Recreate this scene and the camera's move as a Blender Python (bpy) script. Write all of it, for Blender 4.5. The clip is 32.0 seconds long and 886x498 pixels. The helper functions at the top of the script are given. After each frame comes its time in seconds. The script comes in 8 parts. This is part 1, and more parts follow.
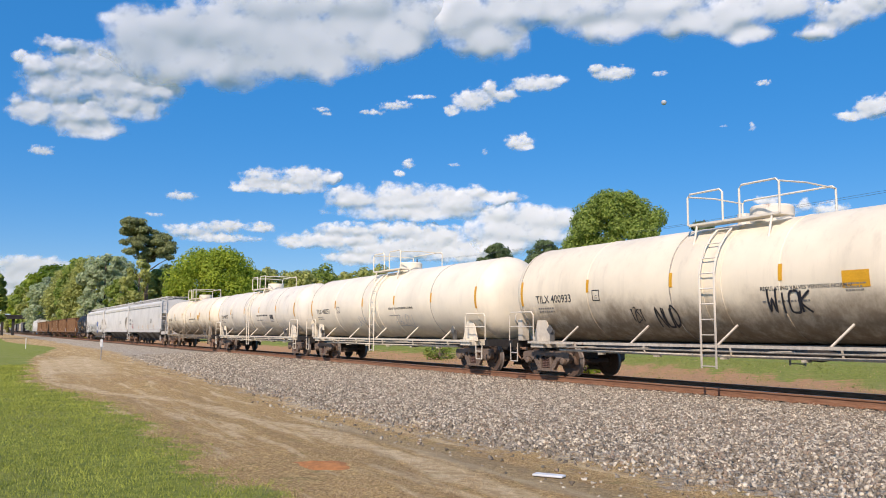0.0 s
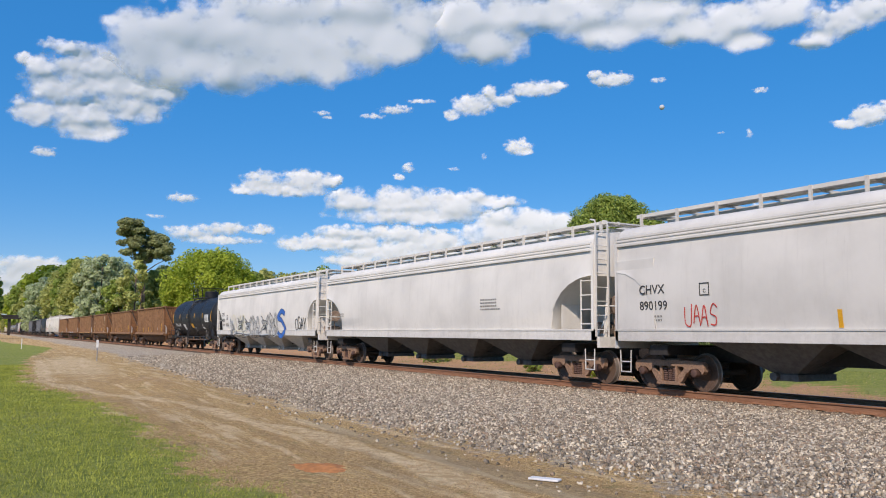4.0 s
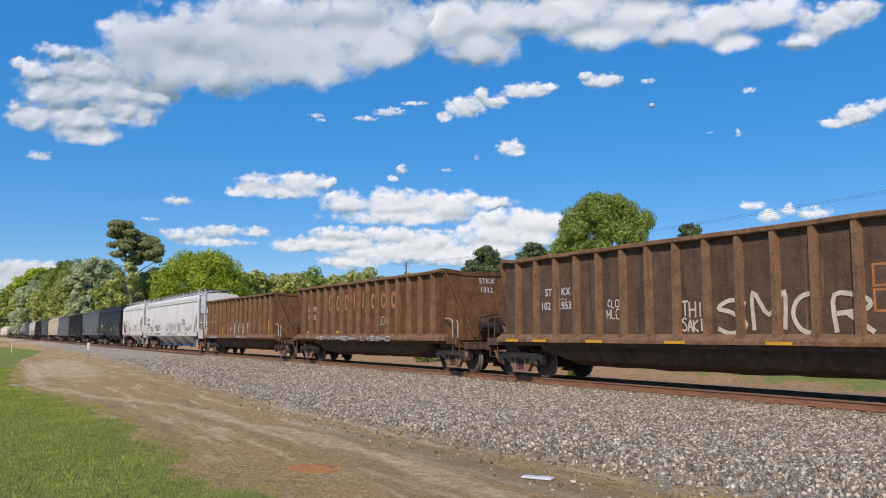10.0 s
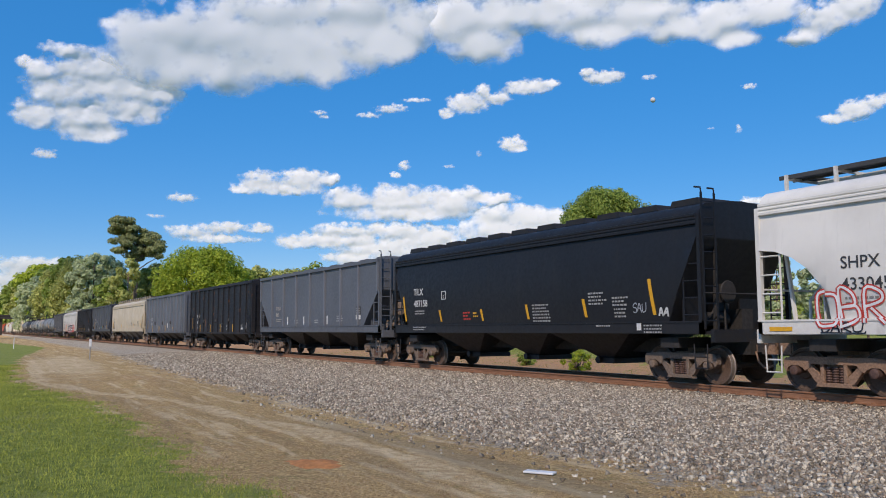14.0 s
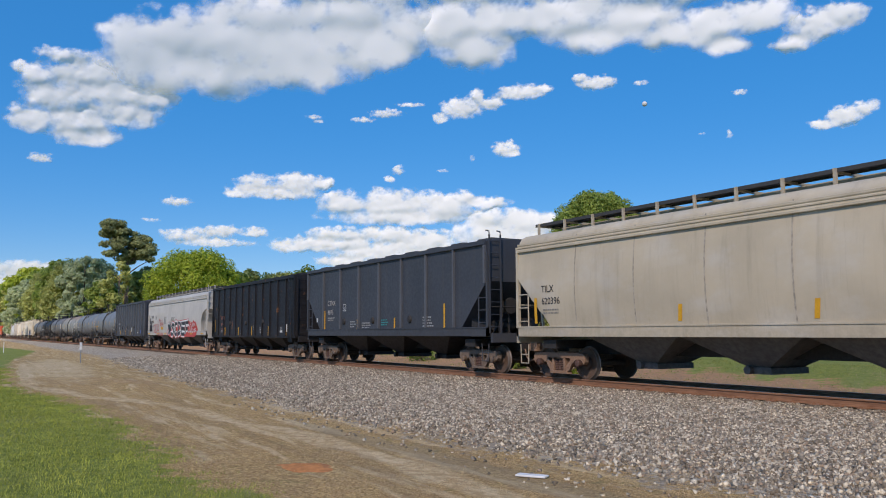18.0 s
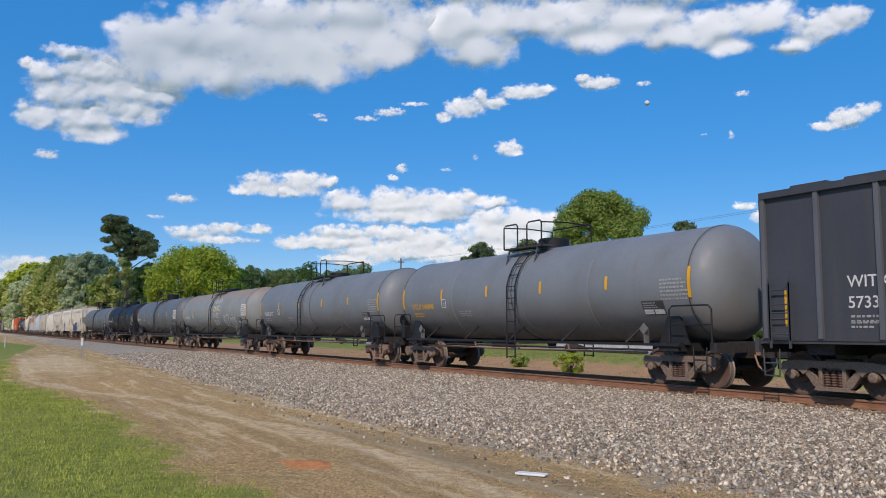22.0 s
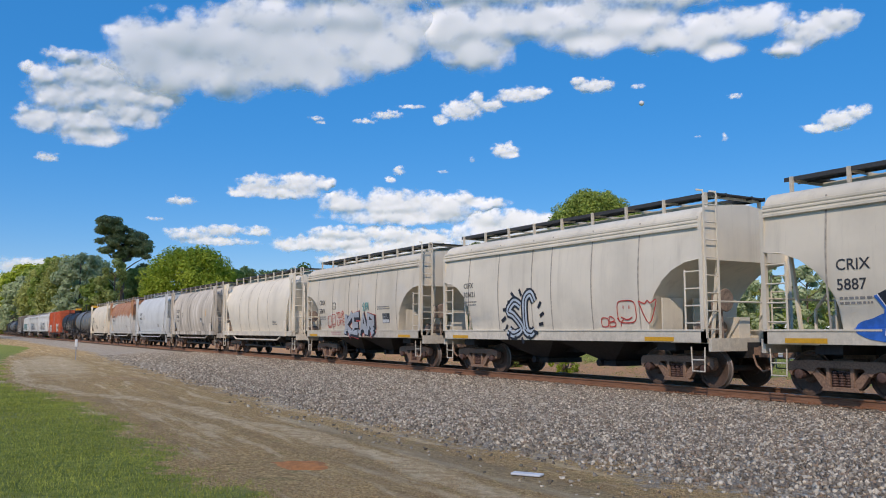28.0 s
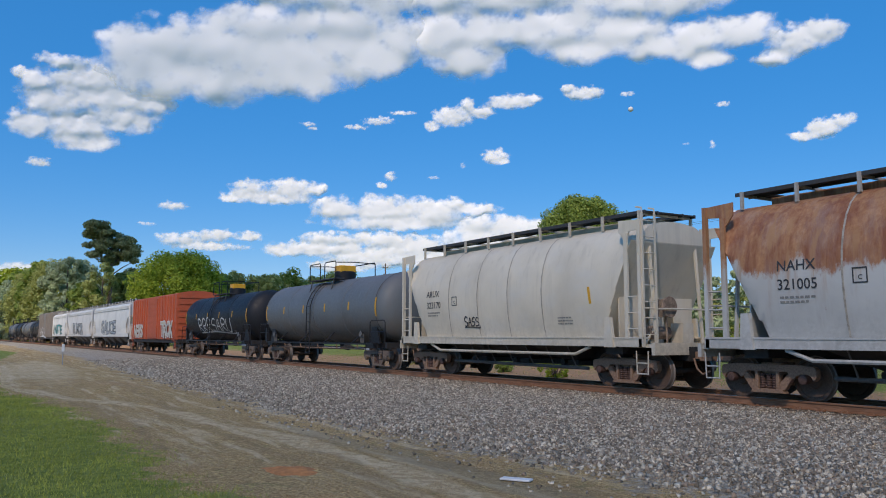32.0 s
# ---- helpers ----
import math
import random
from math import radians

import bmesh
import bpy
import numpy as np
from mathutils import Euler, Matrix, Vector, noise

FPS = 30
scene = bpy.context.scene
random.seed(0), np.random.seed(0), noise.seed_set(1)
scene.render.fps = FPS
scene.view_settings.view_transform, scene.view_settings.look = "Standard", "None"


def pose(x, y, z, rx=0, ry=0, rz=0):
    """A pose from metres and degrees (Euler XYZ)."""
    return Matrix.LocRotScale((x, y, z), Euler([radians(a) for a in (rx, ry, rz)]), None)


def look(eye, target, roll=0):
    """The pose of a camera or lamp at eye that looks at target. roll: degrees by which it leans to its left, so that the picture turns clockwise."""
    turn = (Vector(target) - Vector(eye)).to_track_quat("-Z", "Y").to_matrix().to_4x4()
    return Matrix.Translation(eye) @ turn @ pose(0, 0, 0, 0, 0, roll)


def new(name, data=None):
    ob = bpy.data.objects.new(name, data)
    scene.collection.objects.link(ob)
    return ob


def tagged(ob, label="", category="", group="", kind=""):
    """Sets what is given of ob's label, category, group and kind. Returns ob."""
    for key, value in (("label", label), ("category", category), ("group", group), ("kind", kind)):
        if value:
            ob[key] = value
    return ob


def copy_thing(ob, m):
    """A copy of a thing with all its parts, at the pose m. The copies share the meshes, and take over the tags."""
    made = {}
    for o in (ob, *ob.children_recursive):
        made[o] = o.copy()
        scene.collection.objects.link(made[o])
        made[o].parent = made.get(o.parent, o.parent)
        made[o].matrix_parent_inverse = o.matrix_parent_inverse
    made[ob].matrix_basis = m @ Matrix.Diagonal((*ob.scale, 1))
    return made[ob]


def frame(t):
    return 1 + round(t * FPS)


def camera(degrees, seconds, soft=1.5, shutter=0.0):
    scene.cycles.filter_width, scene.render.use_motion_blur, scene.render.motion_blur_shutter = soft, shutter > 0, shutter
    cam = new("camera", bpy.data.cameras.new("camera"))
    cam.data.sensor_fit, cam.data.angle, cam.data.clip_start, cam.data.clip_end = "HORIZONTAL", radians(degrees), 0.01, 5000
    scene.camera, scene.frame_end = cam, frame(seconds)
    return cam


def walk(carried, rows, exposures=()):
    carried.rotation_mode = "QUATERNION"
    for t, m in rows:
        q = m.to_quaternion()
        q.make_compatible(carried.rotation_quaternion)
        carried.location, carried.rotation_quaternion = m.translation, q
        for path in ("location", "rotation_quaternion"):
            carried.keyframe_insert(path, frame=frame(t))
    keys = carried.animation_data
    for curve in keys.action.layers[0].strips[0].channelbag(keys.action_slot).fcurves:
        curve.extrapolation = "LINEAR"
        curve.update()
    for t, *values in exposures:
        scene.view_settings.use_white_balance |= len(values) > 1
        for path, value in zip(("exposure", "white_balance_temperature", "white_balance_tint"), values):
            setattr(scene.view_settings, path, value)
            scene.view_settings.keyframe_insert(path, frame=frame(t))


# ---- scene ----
EYE = (0.0, -16.32, 1.35)
# seconds, then the camera's turn in degrees
PATH = [
    (0, 95.756, -0.081, 60.464),
    (0.5, 95.819, -0.086, 60.360),
    (1, 95.826, -0.086, 60.296),
    (1.5, 95.880, -0.203, 60.323),
    (2, 95.960, -0.266, 60.303),
    (2.5, 95.961, -0.351, 60.382),
    (3, 95.946, -0.435, 60.343),
    (3.5, 95.952, -0.483, 60.279),
    (5.5, 95.980, -0.310, 60.078),
    (6, 95.996, -0.197, 60.093),
    (6.5, 96.020, -0.112, 60.031),
    (7, 96.083, -0.030, 59.899),
    (7.5, 96.090, 0.058, 59.848),
    (8, 96.036, -0.117, 59.773),
    (8.5, 96.002, -0.148, 59.745),
    (9, 96.048, -0.064, 59.769),
    (9.5, 96.010, 0.034, 59.669),
    (10, 95.936, 0.045, 59.699),
    (10.5, 95.871, 0.143, 59.832),
    (11, 95.823, 0.237, 59.980),
    (11.5, 95.702, 0.254, 60.049),
    (12, 95.642, 0.235, 60.161),
    (12.5, 95.584, 0.170, 60.243),
    (13, 95.589, 0.341, 60.231),
    (13.5, 95.587, 0.240, 60.028),
    (14, 95.604, 0.202, 59.800),
    (14.5, 95.661, 0.168, 59.553),
    (16.5, 95.821, 0.079, 59.312),
    (17, 95.863, 0.198, 59.441),
    (17.5, 95.843, 0.246, 59.373),
    (18, 95.834, 0.217, 59.259),
    (18.5, 95.851, 0.112, 59.084),
    (19, 95.829, 0.063, 58.863),
    (19.5, 95.817, 0.013, 58.829),
    (20, 95.788, -0.029, 58.939),
    (20.5, 95.741, 0.037, 59.174),
    (21, 95.741, -0.028, 59.339),
    (21.5, 95.694, -0.075, 59.330),
    (22, 95.686, -0.163, 59.316),
    (22.5, 95.643, -0.090, 59.268),
    (23, 95.585, -0.001, 59.175),
    (23.5, 95.553, 0.184, 59.197),
    (24, 95.559, 0.141, 59.222),
    (24.5, 95.562, 0.159, 59.351),
    (25, 95.597, 0.060, 59.426),
    (25.5, 95.593, -0.008, 59.372),
    (27.5, 95.680, -0.164, 59.175),
    (28, 95.717, -0.016, 58.982),
    (28.5, 95.726, -0.017, 58.710),
    (29, 95.755, -0.115, 58.414),
    (29.5, 95.792, -0.118, 58.283),
    (30, 95.843, -0.099, 58.236),
    (30.5, 95.929, -0.172, 58.238),
    (31, 95.965, -0.211, 58.243),
    (31.5, 96.054, -0.166, 58.213),
    (32, 96.062, -0.064, 58.238),
]
cam = camera(57.0, 32.0, 1.0)
walk(cam, [(t, pose(*EYE, rx, ry, rz)) for t, rx, ry, rz in PATH], [(0, -0.06, 6500, 20), (32, -0.06, 6500, 20)])

# ---------------------------------------------------------------- light
SUN_EL, SUN_AZ = 40.0, 140.0      # azimuth clockwise from the +y axis
world = bpy.data.worlds.new("world")
scene.world = world
world.use_nodes = True
wn = world.node_tree
sky = wn.nodes.new("ShaderNodeTexSky")
sky.sky_type, sky.sun_disc = "NISHITA", False
sky.sun_elevation, sky.sun_rotation = radians(SUN_EL), radians(SUN_AZ)
sky.air_density, sky.dust_density, sky.ozone_density, sky.altitude = 1.0, 0.0, 2.6, 300
vivid = wn.nodes.new("ShaderNodeHueSaturation")
vivid.inputs["Saturation"].default_value, vivid.inputs["Hue"].default_value = 1.5, 0.498
wn.links.new(sky.outputs[0], vivid.inputs["Color"])
even = wn.nodes.new("ShaderNodeMix")
even.data_type = "RGBA"
even.inputs[0].default_value, even.inputs[7].default_value = 0.5, (0.62, 3.1, 7.4, 1)
wn.links.new(vivid.outputs[0], even.inputs[6])
wn.links.new(even.outputs[2], wn.nodes["Background"].inputs[0])
wn.nodes["Background"].inputs[1].default_value = 0.11
sun_dir = Vector((math.sin(radians(SUN_AZ)) * math.cos(radians(SUN_EL)),
                  math.cos(radians(SUN_AZ)) * math.cos(radians(SUN_EL)), math.sin(radians(SUN_EL))))
sun = new("sun", bpy.data.lights.new("sun", "SUN"))
sun.data.energy, sun.data.angle, sun.data.color = 5.0, radians(0.5), (1.0, 0.89, 0.72)
sun.matrix_world = look((0, 0, 60), Vector((0, 0, 60)) - sun_dir)


# ---------------------------------------------------------------- materials
class Nodes:
    """A small helper to chain shader nodes."""

    def __init__(self, name):
        self.m = bpy.data.materials.new(name)
        self.m.use_nodes = True
        self.t = self.m.node_tree
        self.bsdf = self.t.nodes["Principled BSDF"]
        self.out = self.t.nodes["Material Output"]
        self.co = self.t.nodes.new("ShaderNodeTexCoord")

    def add(self, kind, **inputs):
        n = self.t.nodes.new(kind)
        return n

    def put(self, value, socket):
        if hasattr(value, "is_output"):
            self.t.links.new(value, socket)
        else:
            socket.default_value = value

    def noise(self, scale, detail=4.0, rough=0.55, stretch=(1, 1, 1), co=None, kind="Object"):
        mp = self.t.nodes.new("ShaderNodeMapping")
        mp.inputs["Scale"].default_value = stretch
        self.put(co if co is not None else self.co.outputs[kind], mp.inputs[0])
        n = self.t.nodes.new("ShaderNodeTexNoise")
        n.inputs["Scale"].default_value, n.inputs["Detail"].default_value = scale, detail
        n.inputs["Roughness"].default_value = rough
        self.t.links.new(mp.outputs[0], n.inputs["Vector"])
        return n.outputs[0]

    def ramp(self, fac, lo, hi, a=0.0, b=1.0):
        n = self.t.nodes.new("ShaderNodeMapRange")
        n.interpolation_type = "SMOOTHSTEP"
        for s, v in zip(("Value", "From Min", "From Max", "To Min", "To Max"), (fac, lo, hi, a, b)):
            self.put(v, n.inputs[s])
        return n.outputs[0]

    def math(self, op, a, b=0.0):
        n = self.t.nodes.new("ShaderNodeMath")
        n.operation = op
        self.put(a, n.inputs[0]), self.put(b, n.inputs[1])
        return n.outputs[0]

    def mix(self, fac, a, b):
        n = self.t.nodes.new("ShaderNodeMix")
        n.data_type = "RGBA"
        self.put(fac, n.inputs[0])
        for v, s in ((a, n.inputs[6]), (b, n.inputs[7])):
            self.put((*v, 1) if isinstance(v, tuple) and len(v) == 3 else v, s)
        return n.outputs[2]

    def attr(self, name):
        n = self.t.nodes.new("ShaderNodeAttribute")
        n.attribute_name = name
        return n.outputs["Fac"]

    def random(self):
        return self.t.nodes.new("ShaderNodeObjectInfo").outputs["Random"]

    def island(self):
        return self.t.nodes.new("ShaderNodeNewGeometry").outputs["Random Per Island"]

    def bump(self, height, strength, distance=0.02):
        n = self.t.nodes.new("ShaderNodeBump")
        n.inputs["Strength"].default_value, n.inputs["Distance"].default_value = strength, distance
        self.put(height, n.inputs["Height"])
        self.t.links.new(n.outputs[0], self.bsdf.inputs["Normal"])

    def done(self, color, rough=0.6, metal=0.0, spec=0.5):
        self.put((*color, 1) if isinstance(color, tuple) and len(color) == 3 else color, self.bsdf.inputs["Base Color"])
        self.put(rough, self.bsdf.inputs["Roughness"])
        self.put(metal, self.bsdf.inputs["Metallic"])
        self.bsdf.inputs["Specular IOR Level"].default_value = spec
        return self.m


def tone(c, k):
    return tuple(min(1.0, v * k) for v in c)


RUST = (0.20, 0.075, 0.03)
GRIME = (0.10, 0.075, 0.05)


def paint(name, color, rough=0.45, rust=0.0, grime=0.35, streak=0.3, top_rust=False, chalk=0.0, belly=0.0, runs=0.0, crown=0.0, spec=0.5):
    """Weathered paint on steel: fading, vertical streaks, grime splashed up from the track, rust blooms."""
    n = Nodes(name)
    large = n.noise(0.55, 5)
    fine = n.noise(9.0, 6, 0.65)
    drip = n.noise(1.0, 5, 0.6, (3.2, 3.2, 0.22))
    c = n.mix(n.ramp(large, 0.3, 0.75), tone(color, 1.06), tone(color, 0.86))
    if chalk:
        c = n.mix(n.ramp(n.noise(0.8, 5, 0.6, (1, 1, 1.6)), 0.45, 0.7, 0, chalk), c, (0.62, 0.62, 0.6))
    c = n.mix(n.ramp(drip, 0.5, 0.8, 0, streak), c, tone(GRIME, 1.5))
    sep = n.t.nodes.new("ShaderNodeSeparateXYZ")
    n.t.links.new(n.co.outputs["Object"], sep.inputs[0])
    z = sep.outputs["Z"]
    splash = n.math("MULTIPLY", n.ramp(n.math("ADD", z, n.math("MULTIPLY", drip, 1.8)), 2.9, 1.5), n.ramp(fine, 0.25, 0.7))
    c = n.mix(n.math("MULTIPLY", splash, grime), c, GRIME)
    if belly:
        low = n.ramp(n.math("ADD", z, n.math("MULTIPLY", n.noise(0.9, 6, 0.7, (1, 1, 0.7)), 1.6)), 3.2, 2.3)
        c = n.mix(n.math("MULTIPLY", low, n.ramp(n.noise(3.0, 6, 0.7, (1, 1, 0.22)), 0.3, 0.6, 0.55 * belly, belly)), c, (0.17, 0.115, 0.066))
    thin = n.noise(1.0, 6, 0.7, (11.0, 11.0, 0.35))
    c = n.mix(n.ramp(thin, 0.55, 0.8, 0, 0.25 + 0.5 * streak), c, tone(color, 0.62))
    if crown:
        high = n.ramp(n.math("ADD", z, n.math("MULTIPLY", n.noise(0.7, 6, 0.65, (0.6, 1, 1)), -1.2)), 2.45, 3.3)
        c = n.mix(n.math("MULTIPLY", high, crown), c, n.mix(n.ramp(fine, 0.3, 0.7), (0.27, 0.15, 0.085), (0.36, 0.25, 0.16)))
    if runs:
        wash = n.noise(1.0, 5, 0.62, (1.5, 1.5, 0.1))
        c = n.mix(n.ramp(wash, 0.5, 0.66, 0, runs), c, (0.72, 0.675, 0.595))
        c = n.mix(n.ramp(wash, 0.47, 0.32, 0, runs), c, (0.16, 0.15, 0.135))
    if rust:
        bloom = n.ramp(n.math("ADD", n.noise(1.3, 8, 0.7), n.math("MULTIPLY", drip, 0.35)), 0.92 - 0.35 * rust, 1.0 - 0.28 * rust)
        c = n.mix(bloom, c, n.mix(fine, RUST, (0.30, 0.13, 0.05)))
    if top_rust:
        edge = n.math("ADD", z, n.math("MULTIPLY", n.noise(1.2, 8, 0.7, (1, 1, 0.5)), -1.9))
        patchy = n.ramp(n.noise(1.6, 7, 0.72, (1, 1, 0.35)), 0.34, 0.58, 0.8, 1.0)
        old = n.mix(n.ramp(n.noise(1.0, 6, 0.7, (4, 4, 0.4)), 0.35, 0.65), (0.24, 0.075, 0.032), (0.47, 0.23, 0.1))
        c = n.mix(n.math("MULTIPLY", n.ramp(edge, 1.72, 1.95), patchy), c, n.mix(n.ramp(fine, 0.35, 0.7, 0, 0.6), old, (0.3, 0.12, 0.055)))
        c = n.mix(n.math("MULTIPLY", n.ramp(drip, 0.5, 0.62), n.ramp(edge, 0.9, 2.2, 0, 0.8)), c, (0.42, 0.22, 0.1))
    n.bump(n.math("ADD", n.math("MULTIPLY", fine, 0.3), n.noise(1.2, 3)), 0.12, 0.03)
    return n.done(c, n.ramp(fine, 0.2, 0.8, rough - 0.08, min(1, rough + 0.2)), 0.0, spec)


def plain(name, color, rough=0.6, metal=0.0, vary=0.18, scale=14.0):
    n = Nodes(name)
    f = n.noise(scale, 5, 0.6)
    g = n.noise(scale * 0.15, 3)
    c = n.mix(n.ramp(f, 0.3, 0.7), tone(color, 1 - vary), tone(color, 1 + vary))
    c = n.mix(n.ramp(g, 0.4, 0.75, 0, 0.35), c, tone(color, 0.7))
    n.bump(f, 0.2, 0.01)
    return n.done(c, rough, metal)


def steel(name, light, dark):
    """Bare rusted plate: scaly mottling, dark runs, pale scrapes and bulged panels."""
    n = Nodes(name)
    scale = n.noise(2.6, 8, 0.72)
    fine = n.noise(26.0, 5, 0.7)
    runs = n.noise(1.0, 6, 0.65, (4.5, 4.5, 0.3))
    scrape = n.noise(1.0, 6, 0.7, (1.2, 1.2, 16.0))
    c = n.mix(n.ramp(scale, 0.32, 0.68), dark, light)
    c = n.mix(n.ramp(runs, 0.48, 0.66, 0, 0.75), c, tone(dark, 0.6))
    c = n.mix(n.ramp(fine, 0.35, 0.7, 0, 0.55), c, tone(light, 1.4))
    c = n.mix(n.math("MULTIPLY", n.ramp(scrape, 0.6, 0.7), n.ramp(scale, 0.5, 0.6, 0, 0.7)), c, (0.22, 0.14, 0.1))
    c = n.mix(n.ramp(n.noise(1.1, 7, 0.7, (1, 1, 0.8)), 0.62, 0.72, 0, 0.5), c, (0.19, 0.085, 0.038))
    c = n.mix(n.ramp(n.noise(1.0, 5, 0.6, (7.0, 7.0, 0.3)), 0.64, 0.72, 0, 0.6), c, (0.34, 0.22, 0.1))
    n.bump(n.math("ADD", n.math("MULTIPLY", fine, 0.25), n.math("MULTIPLY", n.noise(1.3, 4, 0.55), 2.2)), 0.7, 0.06)
    return n.done(c, 0.85, 0.0, 0.15)


M = {}
M["ivory"] = paint("ivory tank paint", (0.88, 0.79, 0.62), 0.42, 0.05, 0.3, 0.1, belly=0.06)
M["ivory_grimy"] = paint("grimy ivory tank paint", (0.84, 0.74, 0.56), 0.45, 0.12, 0.45, 0.2, belly=0.85)
M["ivory_worn"] = paint("worn ivory tank paint", (0.8, 0.73, 0.6), 0.5, 0.32, 0.45, 0.25, chalk=0.3, belly=0.25)
M["white"] = paint("white hopper paint", (0.72, 0.7, 0.645), 0.5, 0.0, 0.3, 0.12)
M["white_grey"] = paint("pale grey hopper paint", (0.64, 0.62, 0.575), 0.5, 0.0, 0.25, 0.12)
M["cool_grey"] = paint("cool pale grey hopper paint", (0.54, 0.56, 0.555), 0.55, 0.05, 0.4, 0.25)
M["cream"] = paint("cream grey hopper paint", (0.73, 0.65, 0.5), 0.55, 0.08, 0.35, 0.22)
M["cream_pale"] = paint("pale cream hopper paint", (0.77, 0.695, 0.55), 0.55, 0.04, 0.35, 0.22)
M["cream_grey"] = paint("greyed cream hopper paint", (0.68, 0.605, 0.47), 0.55, 0.05, 0.35, 0.25, chalk=0.25)
M["tan"] = paint("tan hopper paint", (0.52, 0.445, 0.32), 0.55, 0.14, 0.35, 0.3, chalk=0.25)
M["light_grey"] = paint("light grey hopper paint", (0.5, 0.48, 0.435), 0.55, 0.0, 0.3, 0.2)
M["dirty_grey"] = paint("stained grey hopper paint", (0.5, 0.445, 0.36), 0.65, 0.1, 0.5, 0.4, runs=0.75)
M["rusted_grey"] = paint("rusted pale grey hopper paint", (0.53, 0.52, 0.48), 0.65, 0.15, 0.4, 0.3, top_rust=True)
M["black"] = paint("black paint", (0.014, 0.015, 0.018), 0.48, 0.0, 0.2, 0.06, spec=0.3)
M["black_worn"] = paint("worn black paint", (0.017, 0.017, 0.02), 0.55, 0.42, 0.2, 0.12, spec=0.3)
M["dark_grey"] = paint("dark grey hopper paint", (0.052, 0.057, 0.068), 0.5, 0.02, 0.3, 0.2, spec=0.35)
# rib paints a step lighter than the dark grey and slate panels
M["rib_grey"] = paint("lighter grey rib paint", (0.105, 0.112, 0.125), 0.55, 0.03, 0.3, 0.3, spec=0.35)
M["rib_slate"] = paint("lighter slate rib paint", (0.15, 0.162, 0.185), 0.55, 0.03, 0.3, 0.3)
M["slate"] = paint("slate grey hopper paint", (0.1, 0.11, 0.127), 0.5, 0.04, 0.3, 0.15)
M["tank_grey"] = paint("grey tank paint", (0.17, 0.188, 0.2), 0.5, 0.06, 0.35, 0.28, belly=0.3)
M["tank_rusty"] = paint("rusty grey tank paint", (0.245, 0.262, 0.25), 0.6, 0.1, 0.45, 0.3, belly=0.35, crown=0.6)
M["tank_dark"] = paint("dark grey tank paint", (0.128, 0.142, 0.148), 0.5, 0.08, 0.4, 0.35, belly=0.4, crown=0.12)
M["brown"] = steel("rust brown gondola steel", (0.175, 0.083, 0.038), (0.066, 0.035, 0.02))
# ribs, chords and flanges lighter than the gondola panels
M["brown_rib"] = steel("lighter brown rib steel", (0.25, 0.145, 0.08), (0.12, 0.068, 0.04))
M["brown_dark"] = steel("dark brown gondola steel", (0.135, 0.082, 0.054), (0.07, 0.045, 0.032))
M["orange"] = paint("orange red boxcar paint", (0.50, 0.10, 0.035), 0.6, 0.05, 0.35, 0.3)
M["taupe"] = paint("taupe boxcar paint", (0.22, 0.19, 0.16), 0.6, 0.1, 0.35, 0.3)
M["truck_rust"] = plain("rusty cast steel", (0.27, 0.165, 0.105), 0.8, 0.0, 0.3, 22)
M["truck_dark"] = plain("grimy cast steel", (0.18, 0.13, 0.095), 0.75, 0.0, 0.3, 22)
M["wheel"] = plain("rolled wheel steel", (0.11, 0.068, 0.045), 0.75, 0.0, 0.25, 30)
M["tread"] = plain("polished tread steel", (0.24, 0.2, 0.17), 0.5, 0.3, 0.05, 30)
M["spring"] = plain("rusty spring steel", (0.1, 0.055, 0.042), 0.7, 0.0, 0.3, 30)
M["under"] = plain("dark underframe steel", (0.03, 0.026, 0.023), 0.75, 0.0, 0.3, 10)
M["bay"] = plain("dusty hopper bay steel", (0.12, 0.11, 0.10), 0.7, 0.0, 0.25, 8)
M["walk"] = plain("dark steel grating", (0.055, 0.055, 0.055), 0.7, 0.2, 0.2, 20)
M["yellow"] = plain("yellow reflective sheeting", (0.70, 0.36, 0.015), 0.5, 0.0, 0.08, 30)
M["fine_ink"] = plain("faded dark print", (0.24, 0.23, 0.21), 0.6, 0.0, 0.2, 30)
M["fine_chalk"] = plain("faded pale print", (0.34, 0.34, 0.33), 0.6, 0.0, 0.2, 30)
M["ink"] = plain("black lettering", (0.045, 0.045, 0.047), 0.6, 0.0, 0.1, 30)
M["chalk"] = plain("white lettering", (0.62, 0.62, 0.6), 0.6, 0.0, 0.1, 30)
M["seam_light"] = plain("dirty weld on pale paint", (0.4, 0.35, 0.28), 0.7, 0.0, 0.3, 8)
M["seam_dark"] = plain("dirty weld on dark paint", (0.07, 0.065, 0.06), 0.7, 0.0, 0.3, 8)
M["placard"] = plain("dull placard sheet", (0.14, 0.135, 0.125), 0.6, 0.0, 0.1, 30)
M["blue"] = plain("blue valve paint", (0.03, 0.22, 0.6), 0.5, 0.0, 0.1, 30)
M["g_blue"] = plain("blue spray paint", (0.03, 0.14, 0.5), 0.5, 0.0, 0.2, 5)
M["g_red"] = plain("red spray paint", (0.55, 0.05, 0.035), 0.5, 0.0, 0.2, 5)
M["g_black"] = plain("black spray paint", (0.02, 0.022, 0.03), 0.5, 0.0, 0.2, 5)
M["g_silver"] = plain("silver spray paint", (0.45, 0.47, 0.5), 0.45, 0.2, 0.1, 5)
M["g_white"] = plain("white spray paint", (0.75, 0.75, 0.74), 0.5, 0.0, 0.1, 5)
M["g_teal"] = plain("teal spray paint", (0.03, 0.3, 0.3), 0.5, 0.0, 0.2, 5)
